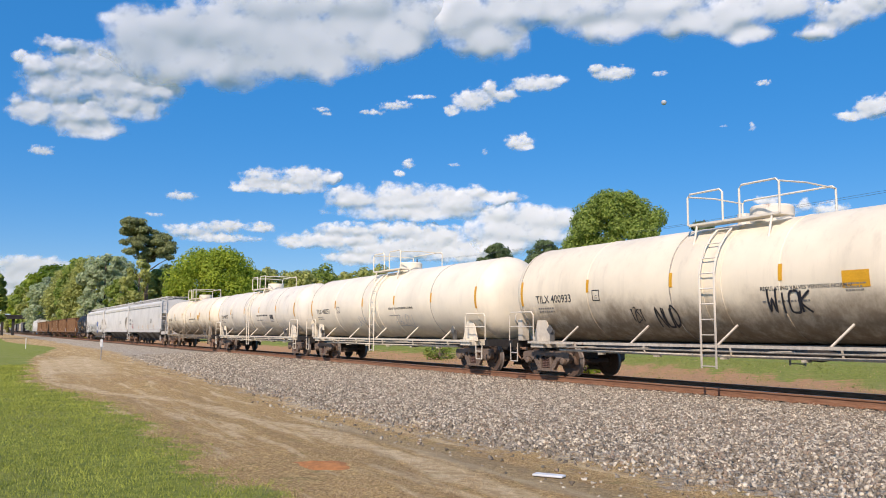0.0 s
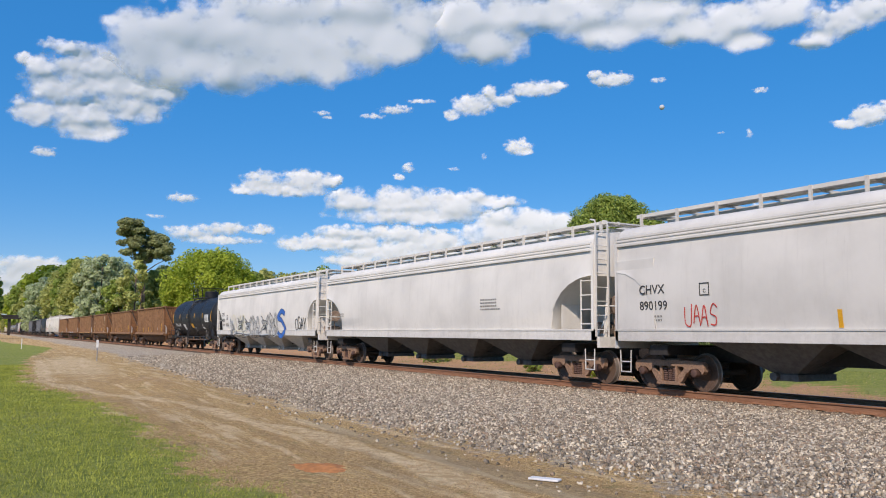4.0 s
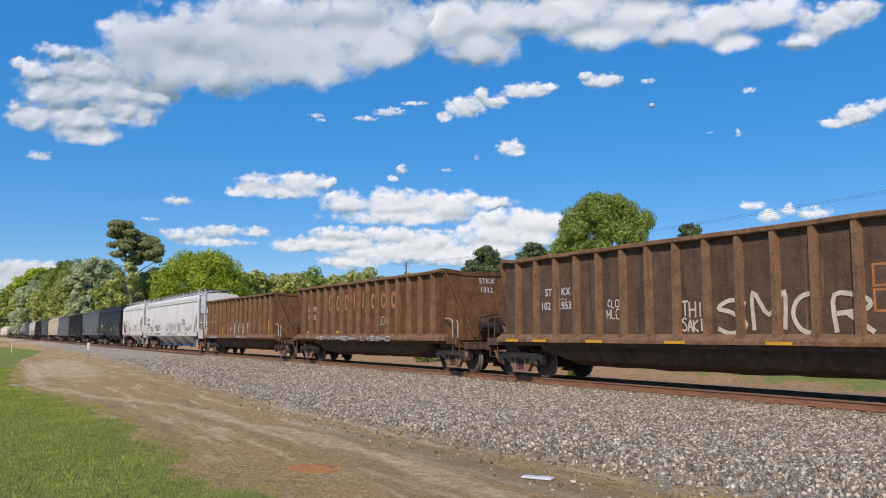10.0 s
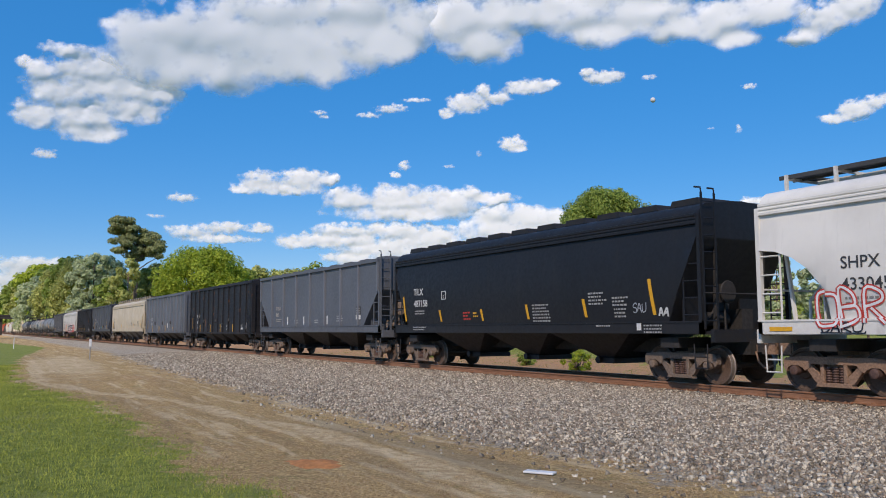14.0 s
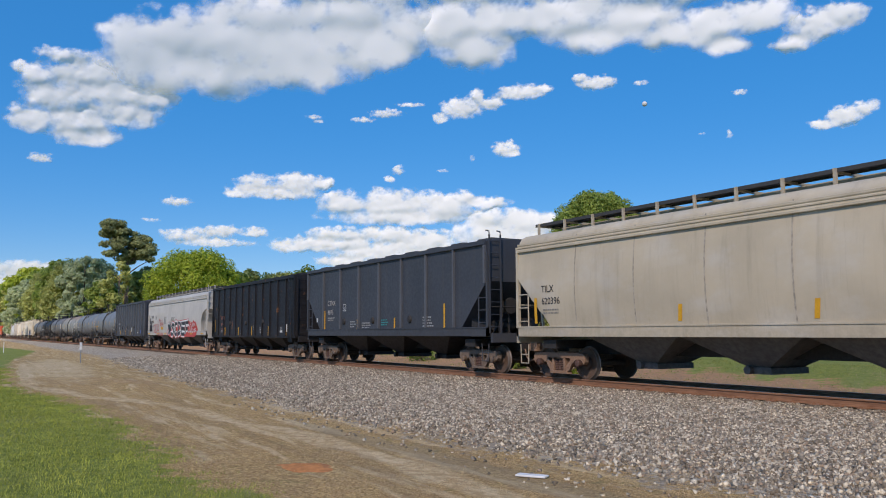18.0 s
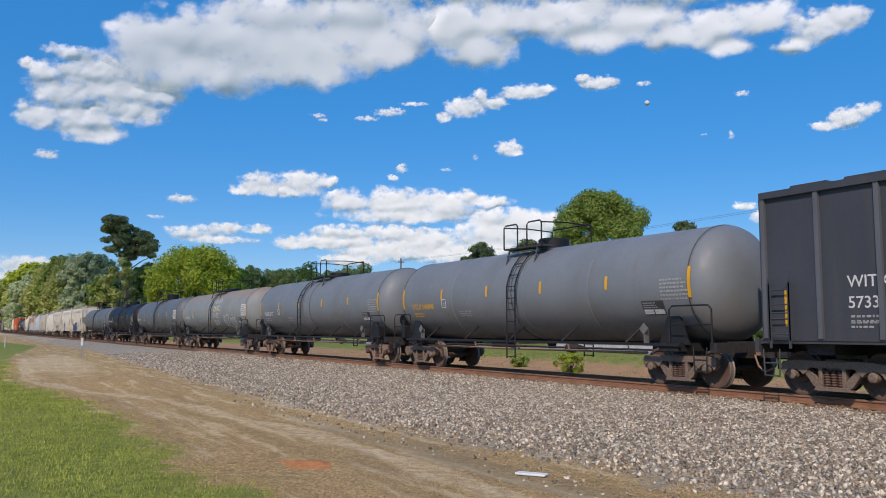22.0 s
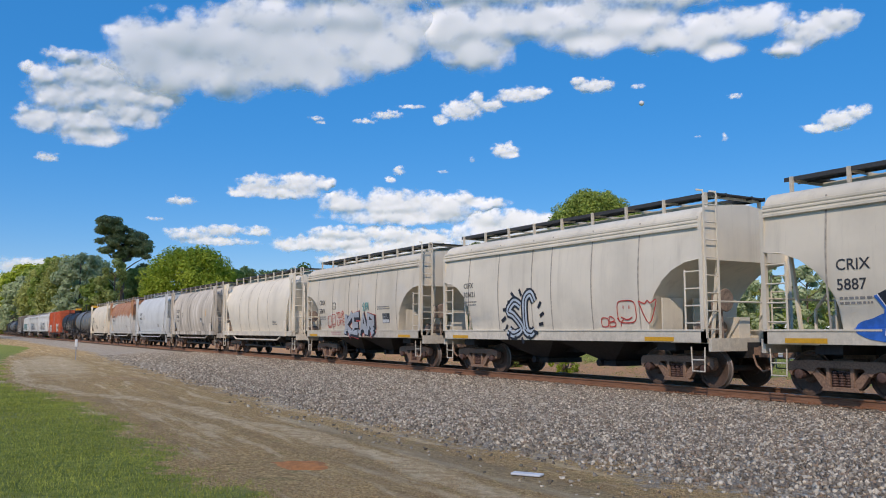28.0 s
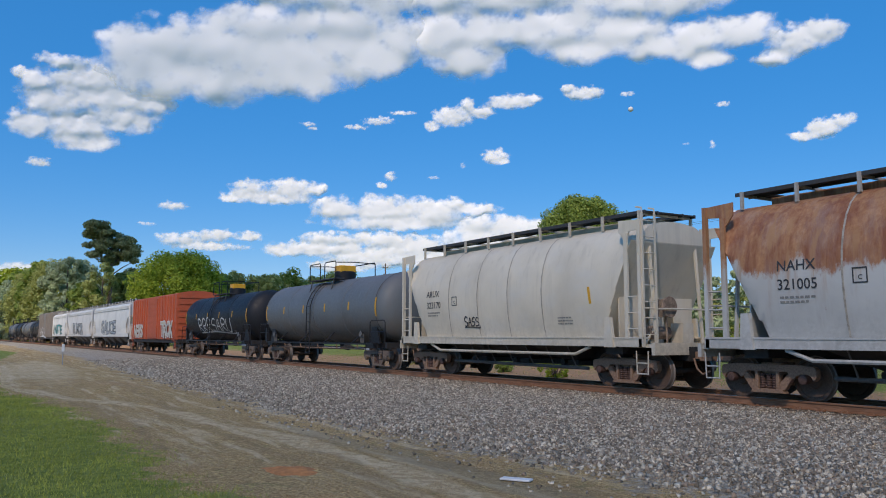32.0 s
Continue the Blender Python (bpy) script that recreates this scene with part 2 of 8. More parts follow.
M["g_cream"] = plain("cream spray paint", (0.6, 0.52, 0.4), 0.6, 0.0, 0.15, 5)
M["g_ice"] = plain("pale blue spray paint", (0.5, 0.56, 0.6), 0.5, 0.0, 0.12, 4)
M["g_pink"] = plain("faint pink spray paint", (0.55, 0.3, 0.3), 0.6, 0.0, 0.15, 6)
M["g_haze"] = plain("thin yellow spray paint", (0.72, 0.7, 0.5), 0.55, 0.0, 0.08, 3)
M["stencil"] = plain("worn pale stencil", (0.4, 0.37, 0.33), 0.7, 0.0, 0.3, 40)
M["pale_steel"] = plain("pale worn handrail paint", (0.42, 0.38, 0.34), 0.6, 0.0, 0.15, 20)
M["gear"] = plain("rusty pale brake gear", (0.26, 0.19, 0.14), 0.75, 0.0, 0.4, 9)
M["patch"] = plain("newer brown steel patch", (0.16, 0.075, 0.04), 0.75, 0.0, 0.2, 12)
M["g_faded"] = plain("faded red lettering", (0.32, 0.13, 0.09), 0.6, 0.0, 0.2, 6)
M["g_orange"] = plain("faded orange paint", (0.44, 0.18, 0.055), 0.6, 0.0, 0.25, 6)


# ---------------------------------------------------------------- mesh builders
def part(name, bm, material, parent, label="", smooth=False, at=None):
    """Links a bmesh, or a mesh that is already there, as one mesh object under its thing."""
    if isinstance(bm, bmesh.types.BMesh):
        me = bpy.data.meshes.new(name)
        bmesh.ops.recalc_face_normals(bm, faces=bm.faces)
        bm.to_mesh(me)
        bm.free()
        me.materials.append(material)
        if smooth:
            me.shade_smooth()
            me.set_sharp_from_angle(angle=radians(35))
    else:
        me = bm
    ob = new(name, me)
    ob.parent = parent
    if at is not None:
        ob.matrix_basis = at
    if label:
        tagged(ob, label)
    return ob


def box(bm, x0, x1, y0, y1, z0, z1):
    v = [bm.verts.new((x, y, z)) for x in (x0, x1) for y in (y0, y1) for z in (z0, z1)]
    for f in ((0, 1, 3, 2), (4, 6, 7, 5), (0, 4, 5, 1), (2, 3, 7, 6), (0, 2, 6, 4), (1, 5, 7, 3)):
        bm.faces.new([v[i] for i in f])


def tube(bm, pts, r, n=6, r_end=None):
    """A round bar along points."""
    pts = [Vector(p) for p in pts]
    rings = []
    for i, p in enumerate(pts):
        d = (pts[min(i + 1, len(pts) - 1)] - pts[max(i - 1, 0)]).normalized()
        a = d.cross(Vector((0, 0, 1)) if abs(d.z) < 0.9 else Vector((1, 0, 0))).normalized()
        b = d.cross(a)
        k = r if r_end is None else r + (r_end - r) * i / (len(pts) - 1)
        rings.append([bm.verts.new(p + k * (math.cos(2 * math.pi * j / n) * a + math.sin(2 * math.pi * j / n) * b)) for j in range(n)])
    for s, e in zip(rings, rings[1:]):
        for j in range(n):
            bm.faces.new((s[j], s[(j + 1) % n], e[(j + 1) % n], e[j]))
    bm.faces.new(rings[0][::-1]), bm.faces.new(rings[-1])


def slab(bm, outline, y0, y1):
    """A plate with an outline of (x, z), from y0 to y1."""
    a = [bm.verts.new((x, y0, z)) for x, z in outline]
    b = [bm.verts.new((x, y1, z)) for x, z in outline]
    bm.faces.new(a), bm.faces.new(b[::-1])
    for i in range(len(a)):
        j = (i + 1) % len(a)
        bm.faces.new((a[i], b[i], b[j], a[j]))


def loft(bm, rings, closed=True):
    """Skins rings of points, capping both ends."""
    vs = [[bm.verts.new(p) for p in r] for r in rings]
    n = len(vs[0])
    for s, e in zip(vs, vs[1:]):
        for j in range(n if closed else n - 1):
            bm.faces.new((s[j], s[(j + 1) % n], e[(j + 1) % n], e[j]))
    if closed:
        bm.faces.new(vs[0][::-1]), bm.faces.new(vs[-1])


def lathe(bm, prof, n=40, axis="x", at=(0, 0, 0)):
    """Turns a profile of (along, radius) about the x or the y axis."""
    rings = []
    for s, r in prof:
        ring = []
        for j in range(n):
            a = 2 * math.pi * j / n
            p = (s, r * math.cos(a), r * math.sin(a)) if axis == "x" else (r * math.cos(a), s, r * math.sin(a))
            if axis == "z":
                p = (r * math.cos(a), r * math.sin(a), s)
            ring.append(tuple(p[i] + at[i] for i in range(3)))
        rings.append(ring)
    loft(bm, rings)


FONT = {}
SIDE = {}     # for each wagon, the y of its near side at a height
RIBS = {}     # the places of its ribs
STEP = {}     # the height at which its side steps out to the sill


def glyphs(text, size, spread=0.0, shear=0.0):
    """A line of text as a flat mesh in its own x-y plane."""
    key = (text, size, spread, shear)
    if key not in FONT:
        cu = bpy.data.curves.new("text", "FONT")
        cu.body, cu.size, cu.extrude = text, size * 1.4, 0.0015
        cu.resolution_u, cu.offset, cu.shear = 3, spread, shear
        ob = bpy.data.objects.new("text", cu)
        FONT[key] = bpy.data.meshes.new_from_object(ob)
        bpy.data.objects.remove(ob)
    return FONT[key]


def onto_side(bm, car, x, z, gap=0.006):
    """Lays flat work, drawn in x and height, on the bulged side of a wagon."""
    hs = [v.co.y for v in bm.verts]
    h = min(hs) + 0.14
    while h < max(hs) - 0.03:
        bmesh.ops.bisect_plane(bm, geom=bm.verts[:] + bm.edges[:] + bm.faces[:], plane_co=(0, h, 0), plane_no=(0, 1, 0))
        h += 0.14
    if car.name in STEP:
        for d in (-0.003, 0.003):
            bmesh.ops.bisect_plane(bm, geom=bm.verts[:] + bm.edges[:] + bm.faces[:], plane_co=(0, STEP[car.name] + d - z, 0), plane_no=(0, 1, 0))
    face = SIDE[car.name]
    for v in bm.verts:
        v.co = (x + v.co.x, face(z + v.co.y) - gap - v.co.z, z + v.co.y)


def lettering(car, text, x, z, size, mat, name="lettering", shear=0.0):
    """A line of painted letters on the near side, starting at x."""
    bm = bmesh.new()
    bm.from_mesh(glyphs(text, size, size * 0.01, shear))
    onto_side(bm, car, x, z)
    return tagged(part(name, bm, mat, car), kind="stuff")


def bars(car, x, z, rows, width, h, mat, seed):
    """Small print, too small to read, as rows of short bars."""
    r = random.Random(seed)
    mat = {M["ink"].name: M["fine_ink"], M["chalk"].name: M["fine_chalk"]}.get(mat.name, mat)
    bm = bmesh.new()
    for i in range(rows):
        px = 0.0
        while px < width * r.uniform(0.75, 1.0):
            w = h * r.uniform(0.8, 2.6)
            box(bm, px, px + w, -h / 2 - i * h * 2.1, h / 2 - i * h * 2.1, 0, 0.002)
            px += w + h * 0.7
    onto_side(bm, car, x, z)
    return tagged(part("small_print", bm, mat, car), kind="stuff")


def sticker(car, name, x, z, w, h, mat, label="", lean=0.0, gap=0.004, parent=None):
    """A flat sheet stuck to the near side; lean shifts its top along x."""
    bm = bmesh.new()
    a = [bm.verts.new(p) for p in ((0, 0, 0), (w, 0, 0), (w + lean, h, 0), (lean, h, 0))]
    b = [bm.verts.new((v.co.x, v.co.y, 0.004)) for v in a]
    bm.faces.new(a[::-1]), bm.faces.new(b)
    for i in range(4):
        bm.faces.new((a[i], a[(i + 1) % 4], b[(i + 1) % 4], b[i]))
    onto_side(bm, car, x, z, gap)
    return part(name, bm, mat, parent or car, label)


def strips(car, spots, w=0.1, lean=0.0):
    """Yellow reflective strips: x, lower edge, height."""
    for x, z, h in spots:
        sticker(car, "reflective_strip", x, z, w, h, M["yellow"], "yellow strip", lean)


def notice(car, x, z, w, h, seed, dark=False, frame=True):
    """A printed panel with rows of fine print and a rim."""
    p = sticker(car, "notice_panel", x, z, w, h, M["ink"] if dark else M["chalk"], "printed notice panel")
    q = bars(car, x + 0.07 * w, z + h * 0.84, 5, w * 0.7, h * 0.075, M["chalk"] if dark else M["ink"], seed)
    q.location.y -= 0.006
    if frame:
        for a in (0.04, 0.52):
            sticker(car, "notice_box", x + w * a, z + 0.05 * h, w * 0.42, h * 0.32, M["chalk"] if dark else M["ink"], gap=0.011)


# ---------------------------------------------------------------- ground
def smooth(e0, e1, v):
    k = np.clip((v - e0) / (e1 - e0), 0, 1)
    return k * k * (3 - 2 * k)


def wobble(x, y, s, seed=0.0):
    return (np.sin(x * 1.7 * s + seed) * np.cos(y * 1.3 * s + 2.1 * seed) + 0.6 * np.sin(x * 3.9 * s + y * 2.7 * s + seed)
            + 0.35 * np.sin(x * 8.3 * s - y * 7.1 * s + 3 * seed)) / 1.95


def lawn_edge(x):
    """The y up to which the mown lawn reaches beside the track."""
    return np.interp(x, [-400, -140, -92, -75, -60, -43, -30, -26, -22.8, -18, -14.9, -10.9, -8.7, -4],
                     [-11.5, -12.4, -9.2, -11.2, -13.1, -14.4, -15.0, -14.2, -13.8, -13.6, -13.55, -13.75, -13.65, -13.3])


def gravel_edge(x):
    """The y down to which the ballast shoulder is spread."""
    return np.interp(x, [-300, -70, -45, -24, -12, -9, -6, 4], [-5.0, -6.6, -8.0, -9.2, -9.3, -9.0, -8.7, -8.2])


def ground_z(x, y):
    z = -0.36 + 0.03 * wobble(x, y, 0.35) + 0.012 * wobble(x, y, 2.1, 1.0)
    shoulder = smooth(-9.5, -2.2, y) * smooth(4.4, 1.9, y)
    z = z * (1 - shoulder) + shoulder * (-0.235 + 0.012 * wobble(x, y, 1.3, 2.0))
    z = z + 0.16 * np.exp(-((x + 27.5) / 3.0) ** 2 - ((y + 11.2) / 1.1) ** 2)
    track = smooth(-14.2, -12.6, y) * smooth(-9.6, -11.0, y) * smooth(-60, -30, x)
    z = z - 0.05 * track * (0.5 + 0.5 * wobble(x * 0.3, y, 2.0, 4.0))
    bank = smooth(4.2, 6.2, y) * smooth(11.5, 8.5, y)
    z = z - 0.12 * bank
    z = z + 0.25 * smooth(9, 16, y) + 0.02 * np.maximum(y - 60, 0) ** 0.5 + 0.02 * np.maximum(-x - 400, 0) ** 0.5
    return z


def axis_steps(*stretches):
    out = []
    for a, b, n in stretches:
        out += list(np.linspace(a, b, n, endpoint=False))
    return np.array(out + [stretches[-1][1]])


gx = axis_steps((-4000, -400, 16), (-400, -120, 40), (-120, -40, 110), (-40, 6, 230), (6, 60, 60), (60, 4000, 16))
gy = axis_steps((-3000, -60, 12), (-60, -18, 20), (-18, 14, 170), (14, 70, 50), (70, 4000, 20))
GX, GY = np.meshgrid(gx, gy, indexing="ij")
GZ = ground_z(GX, GY)
nx, ny = len(gx), len(gy)
idx = np.arange(nx * ny).reshape(nx, ny)
quads = np.stack([idx[:-1, :-1], idx[1:, :-1], idx[1:, 1:], idx[:-1, 1:]], -1).reshape(-1, 4)
me = bpy.data.meshes.new("ground")
me.from_pydata(np.stack([GX, GY, GZ], -1).reshape(-1, 3).tolist(), [], quads.tolist())
me.shade_smooth()
w1 = wobble(GX, GY, 0.9, 5.0) * 0.35 + wobble(GX, GY, 3.1, 6.0) * 0.2
masks = {
    "lawn": np.maximum(smooth(0.35, -0.35, GY - lawn_edge(GX) + w1 * 1.3), 0.95 * smooth(9.2, 14.5, GY + w1 * 5 + 3.0 * smooth(-32, -12, GX))),
    "gravel": smooth(-2.2, 1.6, GY - gravel_edge(GX) + w1 * 1.6) * smooth(2.6, 1.8, GY + w1),
    "clay": np.maximum(smooth(1.9, 2.8, GY + w1) * smooth(18, 13, GY + w1 * 3) * 0.95,
                       0.5 * np.exp(-(((GX + 30) / 7.5) ** 2 + ((GY + 10.9) / 1.6) ** 2))),
    "path": 1.0 * np.exp(-((GY - np.interp(GX, [-60, -30, -25, -21.2, -16.4, -13.4, -10.5, -8.5, -5], [-12.6, -14.2, -13.1, -11.85, -11.5, -11.05, -11.1, -11.25, -11.2]) + 0.2 * w1) / (0.16 + 0.1 * (np.sin(GX * 1.3) + 1))) ** 2)
            * smooth(-70, -30, GX) + 0.7 * np.exp(-((GY - np.interp(GX, [-30, -22, -16, -12, -9], [-13.6, -13.1, -12.5, -12.15, -12.0]) + 0.25 * w1) / 0.13) ** 2) * smooth(-40, -24, GX) * (0.6 + w1) + 0.85 * np.exp(-(((GX + 47) / 19) ** 2 + ((GY + 11.6 + 0.06 * (GX + 47)) / 1.9) ** 2) ** 2) * (0.75 + 0.6 * w1),
    "mud": np.exp(-((GY + 10.5 + 0.1 * w1) / (0.2 + 0.012 * (GX + 18))) ** 2) * smooth(-18.5, -13, GX) * smooth(-3.5, -6, GX),
}
for key, val in masks.items():
    me.attributes.new(key, "FLOAT", "POINT").data.foreach_set("value", np.clip(val, 0, 1).astype(np.float32).ravel())

n = Nodes("ground of soil lawn and gravel")
fine, mid, large = n.noise(55, 5, 0.7), n.noise(6, 6, 0.65), n.noise(0.5, 5)
straw = n.mix(n.ramp(n.noise(22, 7, 0.8), 0.4, 0.6), (0.27, 0.165, 0.066), (0.71, 0.5, 0.22))
straw = n.mix(n.ramp(mid, 0.45, 0.65, 0, 0.6), straw, (0.38, 0.225, 0.1))
straw = n.mix(n.ramp(n.math("ADD", n.noise(2.4, 6, 0.7), n.math("MULTIPLY", fine, 0.2)), 0.66, 0.78, 0, 0.5), straw, (0.14, 0.16, 0.045))
pale = n.mix(n.ramp(mid, 0.4, 0.6), (0.8, 0.64, 0.39), (0.55, 0.39, 0.21))
clay = n.mix(n.ramp(mid, 0.35, 0.65), (0.54, 0.29, 0.14), (0.38, 0.24, 0.13))
mud = n.mix(n.ramp(mid, 0.35, 0.65), (0.23, 0.185, 0.12), (0.35, 0.285, 0.18))
grass = n.mix(n.ramp(mid, 0.3, 0.7), (0.14, 0.18, 0.03), (0.31, 0.335, 0.07))
grass = n.mix(n.ramp(large, 0.45, 0.7, 0, 0.5), grass, (0.3, 0.29, 0.1))
vor = n.t.nodes.new("ShaderNodeTexVoronoi")
vor.inputs["Scale"].default_value = 19.0
n.t.links.new(n.co.outputs["Object"], vor.inputs["Vector"])
hue = n.t.nodes.new("ShaderNodeSeparateColor")
n.t.links.new(vor.outputs["Color"], hue.inputs[0])
stone = n.mix(hue.outputs[0], (0.3, 0.25, 0.18), (0.8, 0.7, 0.53))
stone = n.mix(n.ramp(hue.outputs[1], 0.75, 0.9), stone, (0.36, 0.27, 0.19))
stone = n.mix(n.ramp(vor.outputs["Distance"], 0.03, 0.06, 0, 0.35), stone, (0.2, 0.17, 0.135))


def edge_of(name, k=0.5):
    return n.ramp(n.math("ADD", n.attr(name), n.math("MULTIPLY", n.math("SUBTRACT", mid, 0.5), k)), 0.35, 0.65)


rut = n.ramp(n.noise(2.4, 7, 0.66, (0.1, 1.0, 1)), 0.52, 0.62)
c = n.mix(n.math("MULTIPLY", rut, n.ramp(mid, 0.3, 0.6, 0.4, 0.95)), straw, pale)
c = n.mix(n.math("MULTIPLY", n.ramp(n.noise(1.5, 7, 0.68, (0.16, 1.0, 1)), 0.5, 0.68), 0.4), c, (0.24, 0.165, 0.09))
c = n.mix(n.math("MULTIPLY", edge_of("path", 0.6), 0.65), c, pale)
c = n.mix(edge_of("clay", 0.9), c, clay)
c = n.mix(n.math("MULTIPLY", edge_of("mud", 1.0), 0.4), c, mud)
c = n.mix(edge_of("gravel", 1.3), c, stone)
c = n.mix(edge_of("lawn", 1.0), c, grass)
n.bump(n.math("ADD", n.math("MULTIPLY", mid, 0.8), fine), 0.85, 0.04)
M["ground"] = n.done(c, 0.95, 0, 0.2)
me.materials.append(M["ground"])
ground = tagged(new("ground", me), "flat ground of dry soil, lawn and grey gravel beside the track", "ground", kind="structure")

# ---------------------------------------------------------------- track
n = Nodes("ballast stone")
isl = n.island()
c = n.mix(n.math("POWER", isl, 1.6), (0.15, 0.118, 0.08), (0.82, 0.715, 0.54))
c = n.mix(n.ramp(n.math("FRACT", n.math("MULTIPLY", isl, 7.31)), 0.78, 0.9), c, (0.34, 0.25, 0.17))
c = n.mix(n.ramp(n.noise(30, 4), 0.4, 0.7, 0, 0.4), c, (0.2, 0.18, 0.16))
M["stone"] = n.done(c, 0.9, 0, 0.3)
n = Nodes("rusty rail steel")
f = n.noise(6, 6, 0.7, (0.4, 4, 4))
M["rail"] = n.done(n.mix(n.ramp(f, 0.3, 0.7), (0.19, 0.085, 0.042), (0.32, 0.165, 0.09)), 0.85)
M["railhead"] = plain("worn rail head steel", (0.36, 0.33, 0.30), 0.35, 0.9, 0.1, 20)
n = Nodes("weathered sleeper timber")
f = n.noise(5, 7, 0.7, (3, 0.3, 3))
M["tie"] = n.done(n.mix(n.ramp(f, 0.3, 0.7), n.mix(n.random(), (0.06, 0.043, 0.032), (0.1, 0.075, 0.055)), (0.16, 0.12, 0.09)), 0.9)

track = tagged(new("railway_track", None), "straight railway track with rusty rails on wooden sleepers", "track", kind="structure")
for side in (-1, 1):
    bm = bmesh.new()
    prof = [(-0.075, -0.172), (0.075, -0.172), (0.075, -0.158), (0.012, -0.14), (0.012, -0.045), (0.036, -0.036),
            (0.036, -0.008), (0.028, -0.002), (-0.028, -0.002), (-0.036, -0.008), (-0.036, -0.036), (-0.012, -0.045), (-0.012, -0.14), (-0.075, -0.158)]
    loft(bm, [[(x, 0.754 * side + y, z) for y, z in prof] for x in (-2500, -100, -30, 20, 1500)])
    rail = part("rail", bm, M["rail"], track, "rusty steel rail")
    bm = bmesh.new()
    box(bm, -2500, 1500, 0.754 * side - 0.022, 0.754 * side + 0.022, -0.003, 0.001)
    part("running_surface", bm, M["railhead"], rail, "strip worn bright by wheels")
tie_meshes = []
for k in range(3):
    bm = bmesh.new()
    rr = random.Random(k)
    box(bm, -0.115, 0.115, -1.3, 1.3, -0.35, -0.178)
    bmesh.ops.bevel(bm, geom=bm.edges[:], offset=0.012, segments=1, affect="EDGES")
    m_ = bpy.data.meshes.new("sleeper")
    bm.to_mesh(m_), bm.free()
    m_.materials.append(M["tie"])
    tie_meshes.append(m_)
bm = bmesh.new()
box(bm, -0.1, 0.1, -0.19, 0.19, -0.178, -0.166)
for a in (-1, 1):
    for b in (-1, 1):
        box(bm, a * 0.06 - 0.018, a * 0.06 + 0.018, b * 0.1 - 0.02, b * 0.1 + 0.02, -0.166, -0.135)
plate_mesh = bpy.data.meshes.new("tie_plate")
bm.to_mesh(plate_mesh), bm.free()
plate_mesh.materials.append(M["rail"])
rr = random.Random(5)
for k in range(110):
    x = 4 - 0.53 * k
    t_ = part("sleeper", tie_meshes[k % 3], M["tie"], track, at=pose(x + rr.uniform(-0.03, 0.03), rr.uniform(-0.04, 0.04), rr.uniform(-0.012, 0.006), 0, 0, rr.uniform(-1, 1)))
    if k < 60:
        part("tie_plate", plate_mesh, M["rail"], track, at=pose(x, -0.754, 0))
bm = bmesh.new()
for k in range(560):
    x = 4 - 0.53 * (110 + k)
    box(bm, x - 0.115, x + 0.115, -1.3, 1.3, -0.35, -0.18)
tagged(part("sleepers", bm, M["tie"], track), kind="stuff")


def ballast_stones(count, seed, x0, x1, y0, y1, lo, hi):
    """Loose crushed stones, each a small rough lump."""
    r = np.random.default_rng(seed)
    base = np.array([(1, 1, 1), (1, -1, -1), (-1, 1, -1), (-1, -1, 1), (1.3, 0, 0), (0, 0, 1.35)], float)
    tris = np.array([(4, 5, 0), (4, 1, 5), (5, 3, 2), (5, 2, 0), (5, 1, 3), (4, 0, 2), (4, 2, 1), (1, 2, 3)])
    x, y = r.uniform(x0, x1, count), r.uniform(y0, y1, count)
    keep = (np.abs(np.abs(y) - 0.754) > 0.09) & (x < -0.5 * (y + 16.3)) & (r.uniform(0, 1, count) < np.clip((y - gravel_edge(x)) / 3.6 + 0.2, 0.02, 1))
    x, y = x[keep], y[keep]
    m = len(x)
    size = r.uniform(lo, hi, m)
    v = base[None] * r.uniform(0.55, 1.25, (m, 6, 3)) * size[:, None, None] * 0.5
    a, b = r.uniform(0, 6.28, m), r.uniform(0, 6.28, m)
    ca, sa, cb, sb = np.cos(a), np.sin(a), np.cos(b), np.sin(b)
    R = np.stack([np.stack([ca, -sa, 0 * a], -1), np.stack([sa * cb, ca * cb, -sb], -1), np.stack([sa * sb, ca * sb, cb], -1)], 1)
    v = np.einsum("mij,mkj->mki", R, v)
    z = ground_z(x, y) + size * r.uniform(0.0, 0.3, m)
    z = np.where(np.abs(y) < 1.45, -0.215 + size * 0.2, z)
    v += np.stack([x, y, z], -1)[:, None]
    f = tris[None] + 6 * np.arange(m)[:, None, None]
    me = bpy.data.meshes.new("ballast")
    me.vertices.add(m * 6), me.loops.add(m * 24), me.polygons.add(m * 8)
    me.vertices.foreach_set("co", v.ravel())
    me.loops.foreach_set("vertex_index", f.ravel().astype(np.int32))
    me.polygons.foreach_set("loop_start", np.arange(0, m * 24, 3, dtype=np.int32))
    me.update(calc_edges=True)
    me.materials.append(M["stone"])
    return tagged(new("ballast", me), "loose grey crushed stone ballast spread beside the rails", "ballast", kind="stuff")


ballast_stones(150000, 1, -20, -2, -10.6, 2.4, 0.028, 0.062)
ballast_stones(45000, 3, -34, -20, -9.8, 2.4, 0.04, 0.066)
ballast_stones(26000, 2, -60, -34, -9.0, 2.4, 0.05, 0.08)


# ---------------------------------------------------------------- grass and straw
def blade_mat(name, dark, light):
    n = Nodes(name)
    c = n.mix(n.island(), dark, light)
    c = n.mix(n.ramp(n.noise(0.9, 4), 0.42, 0.68, 0, 0.6), c, tone(light, 1.1))
    return n.done(c, 0.7, 0, 0.2)


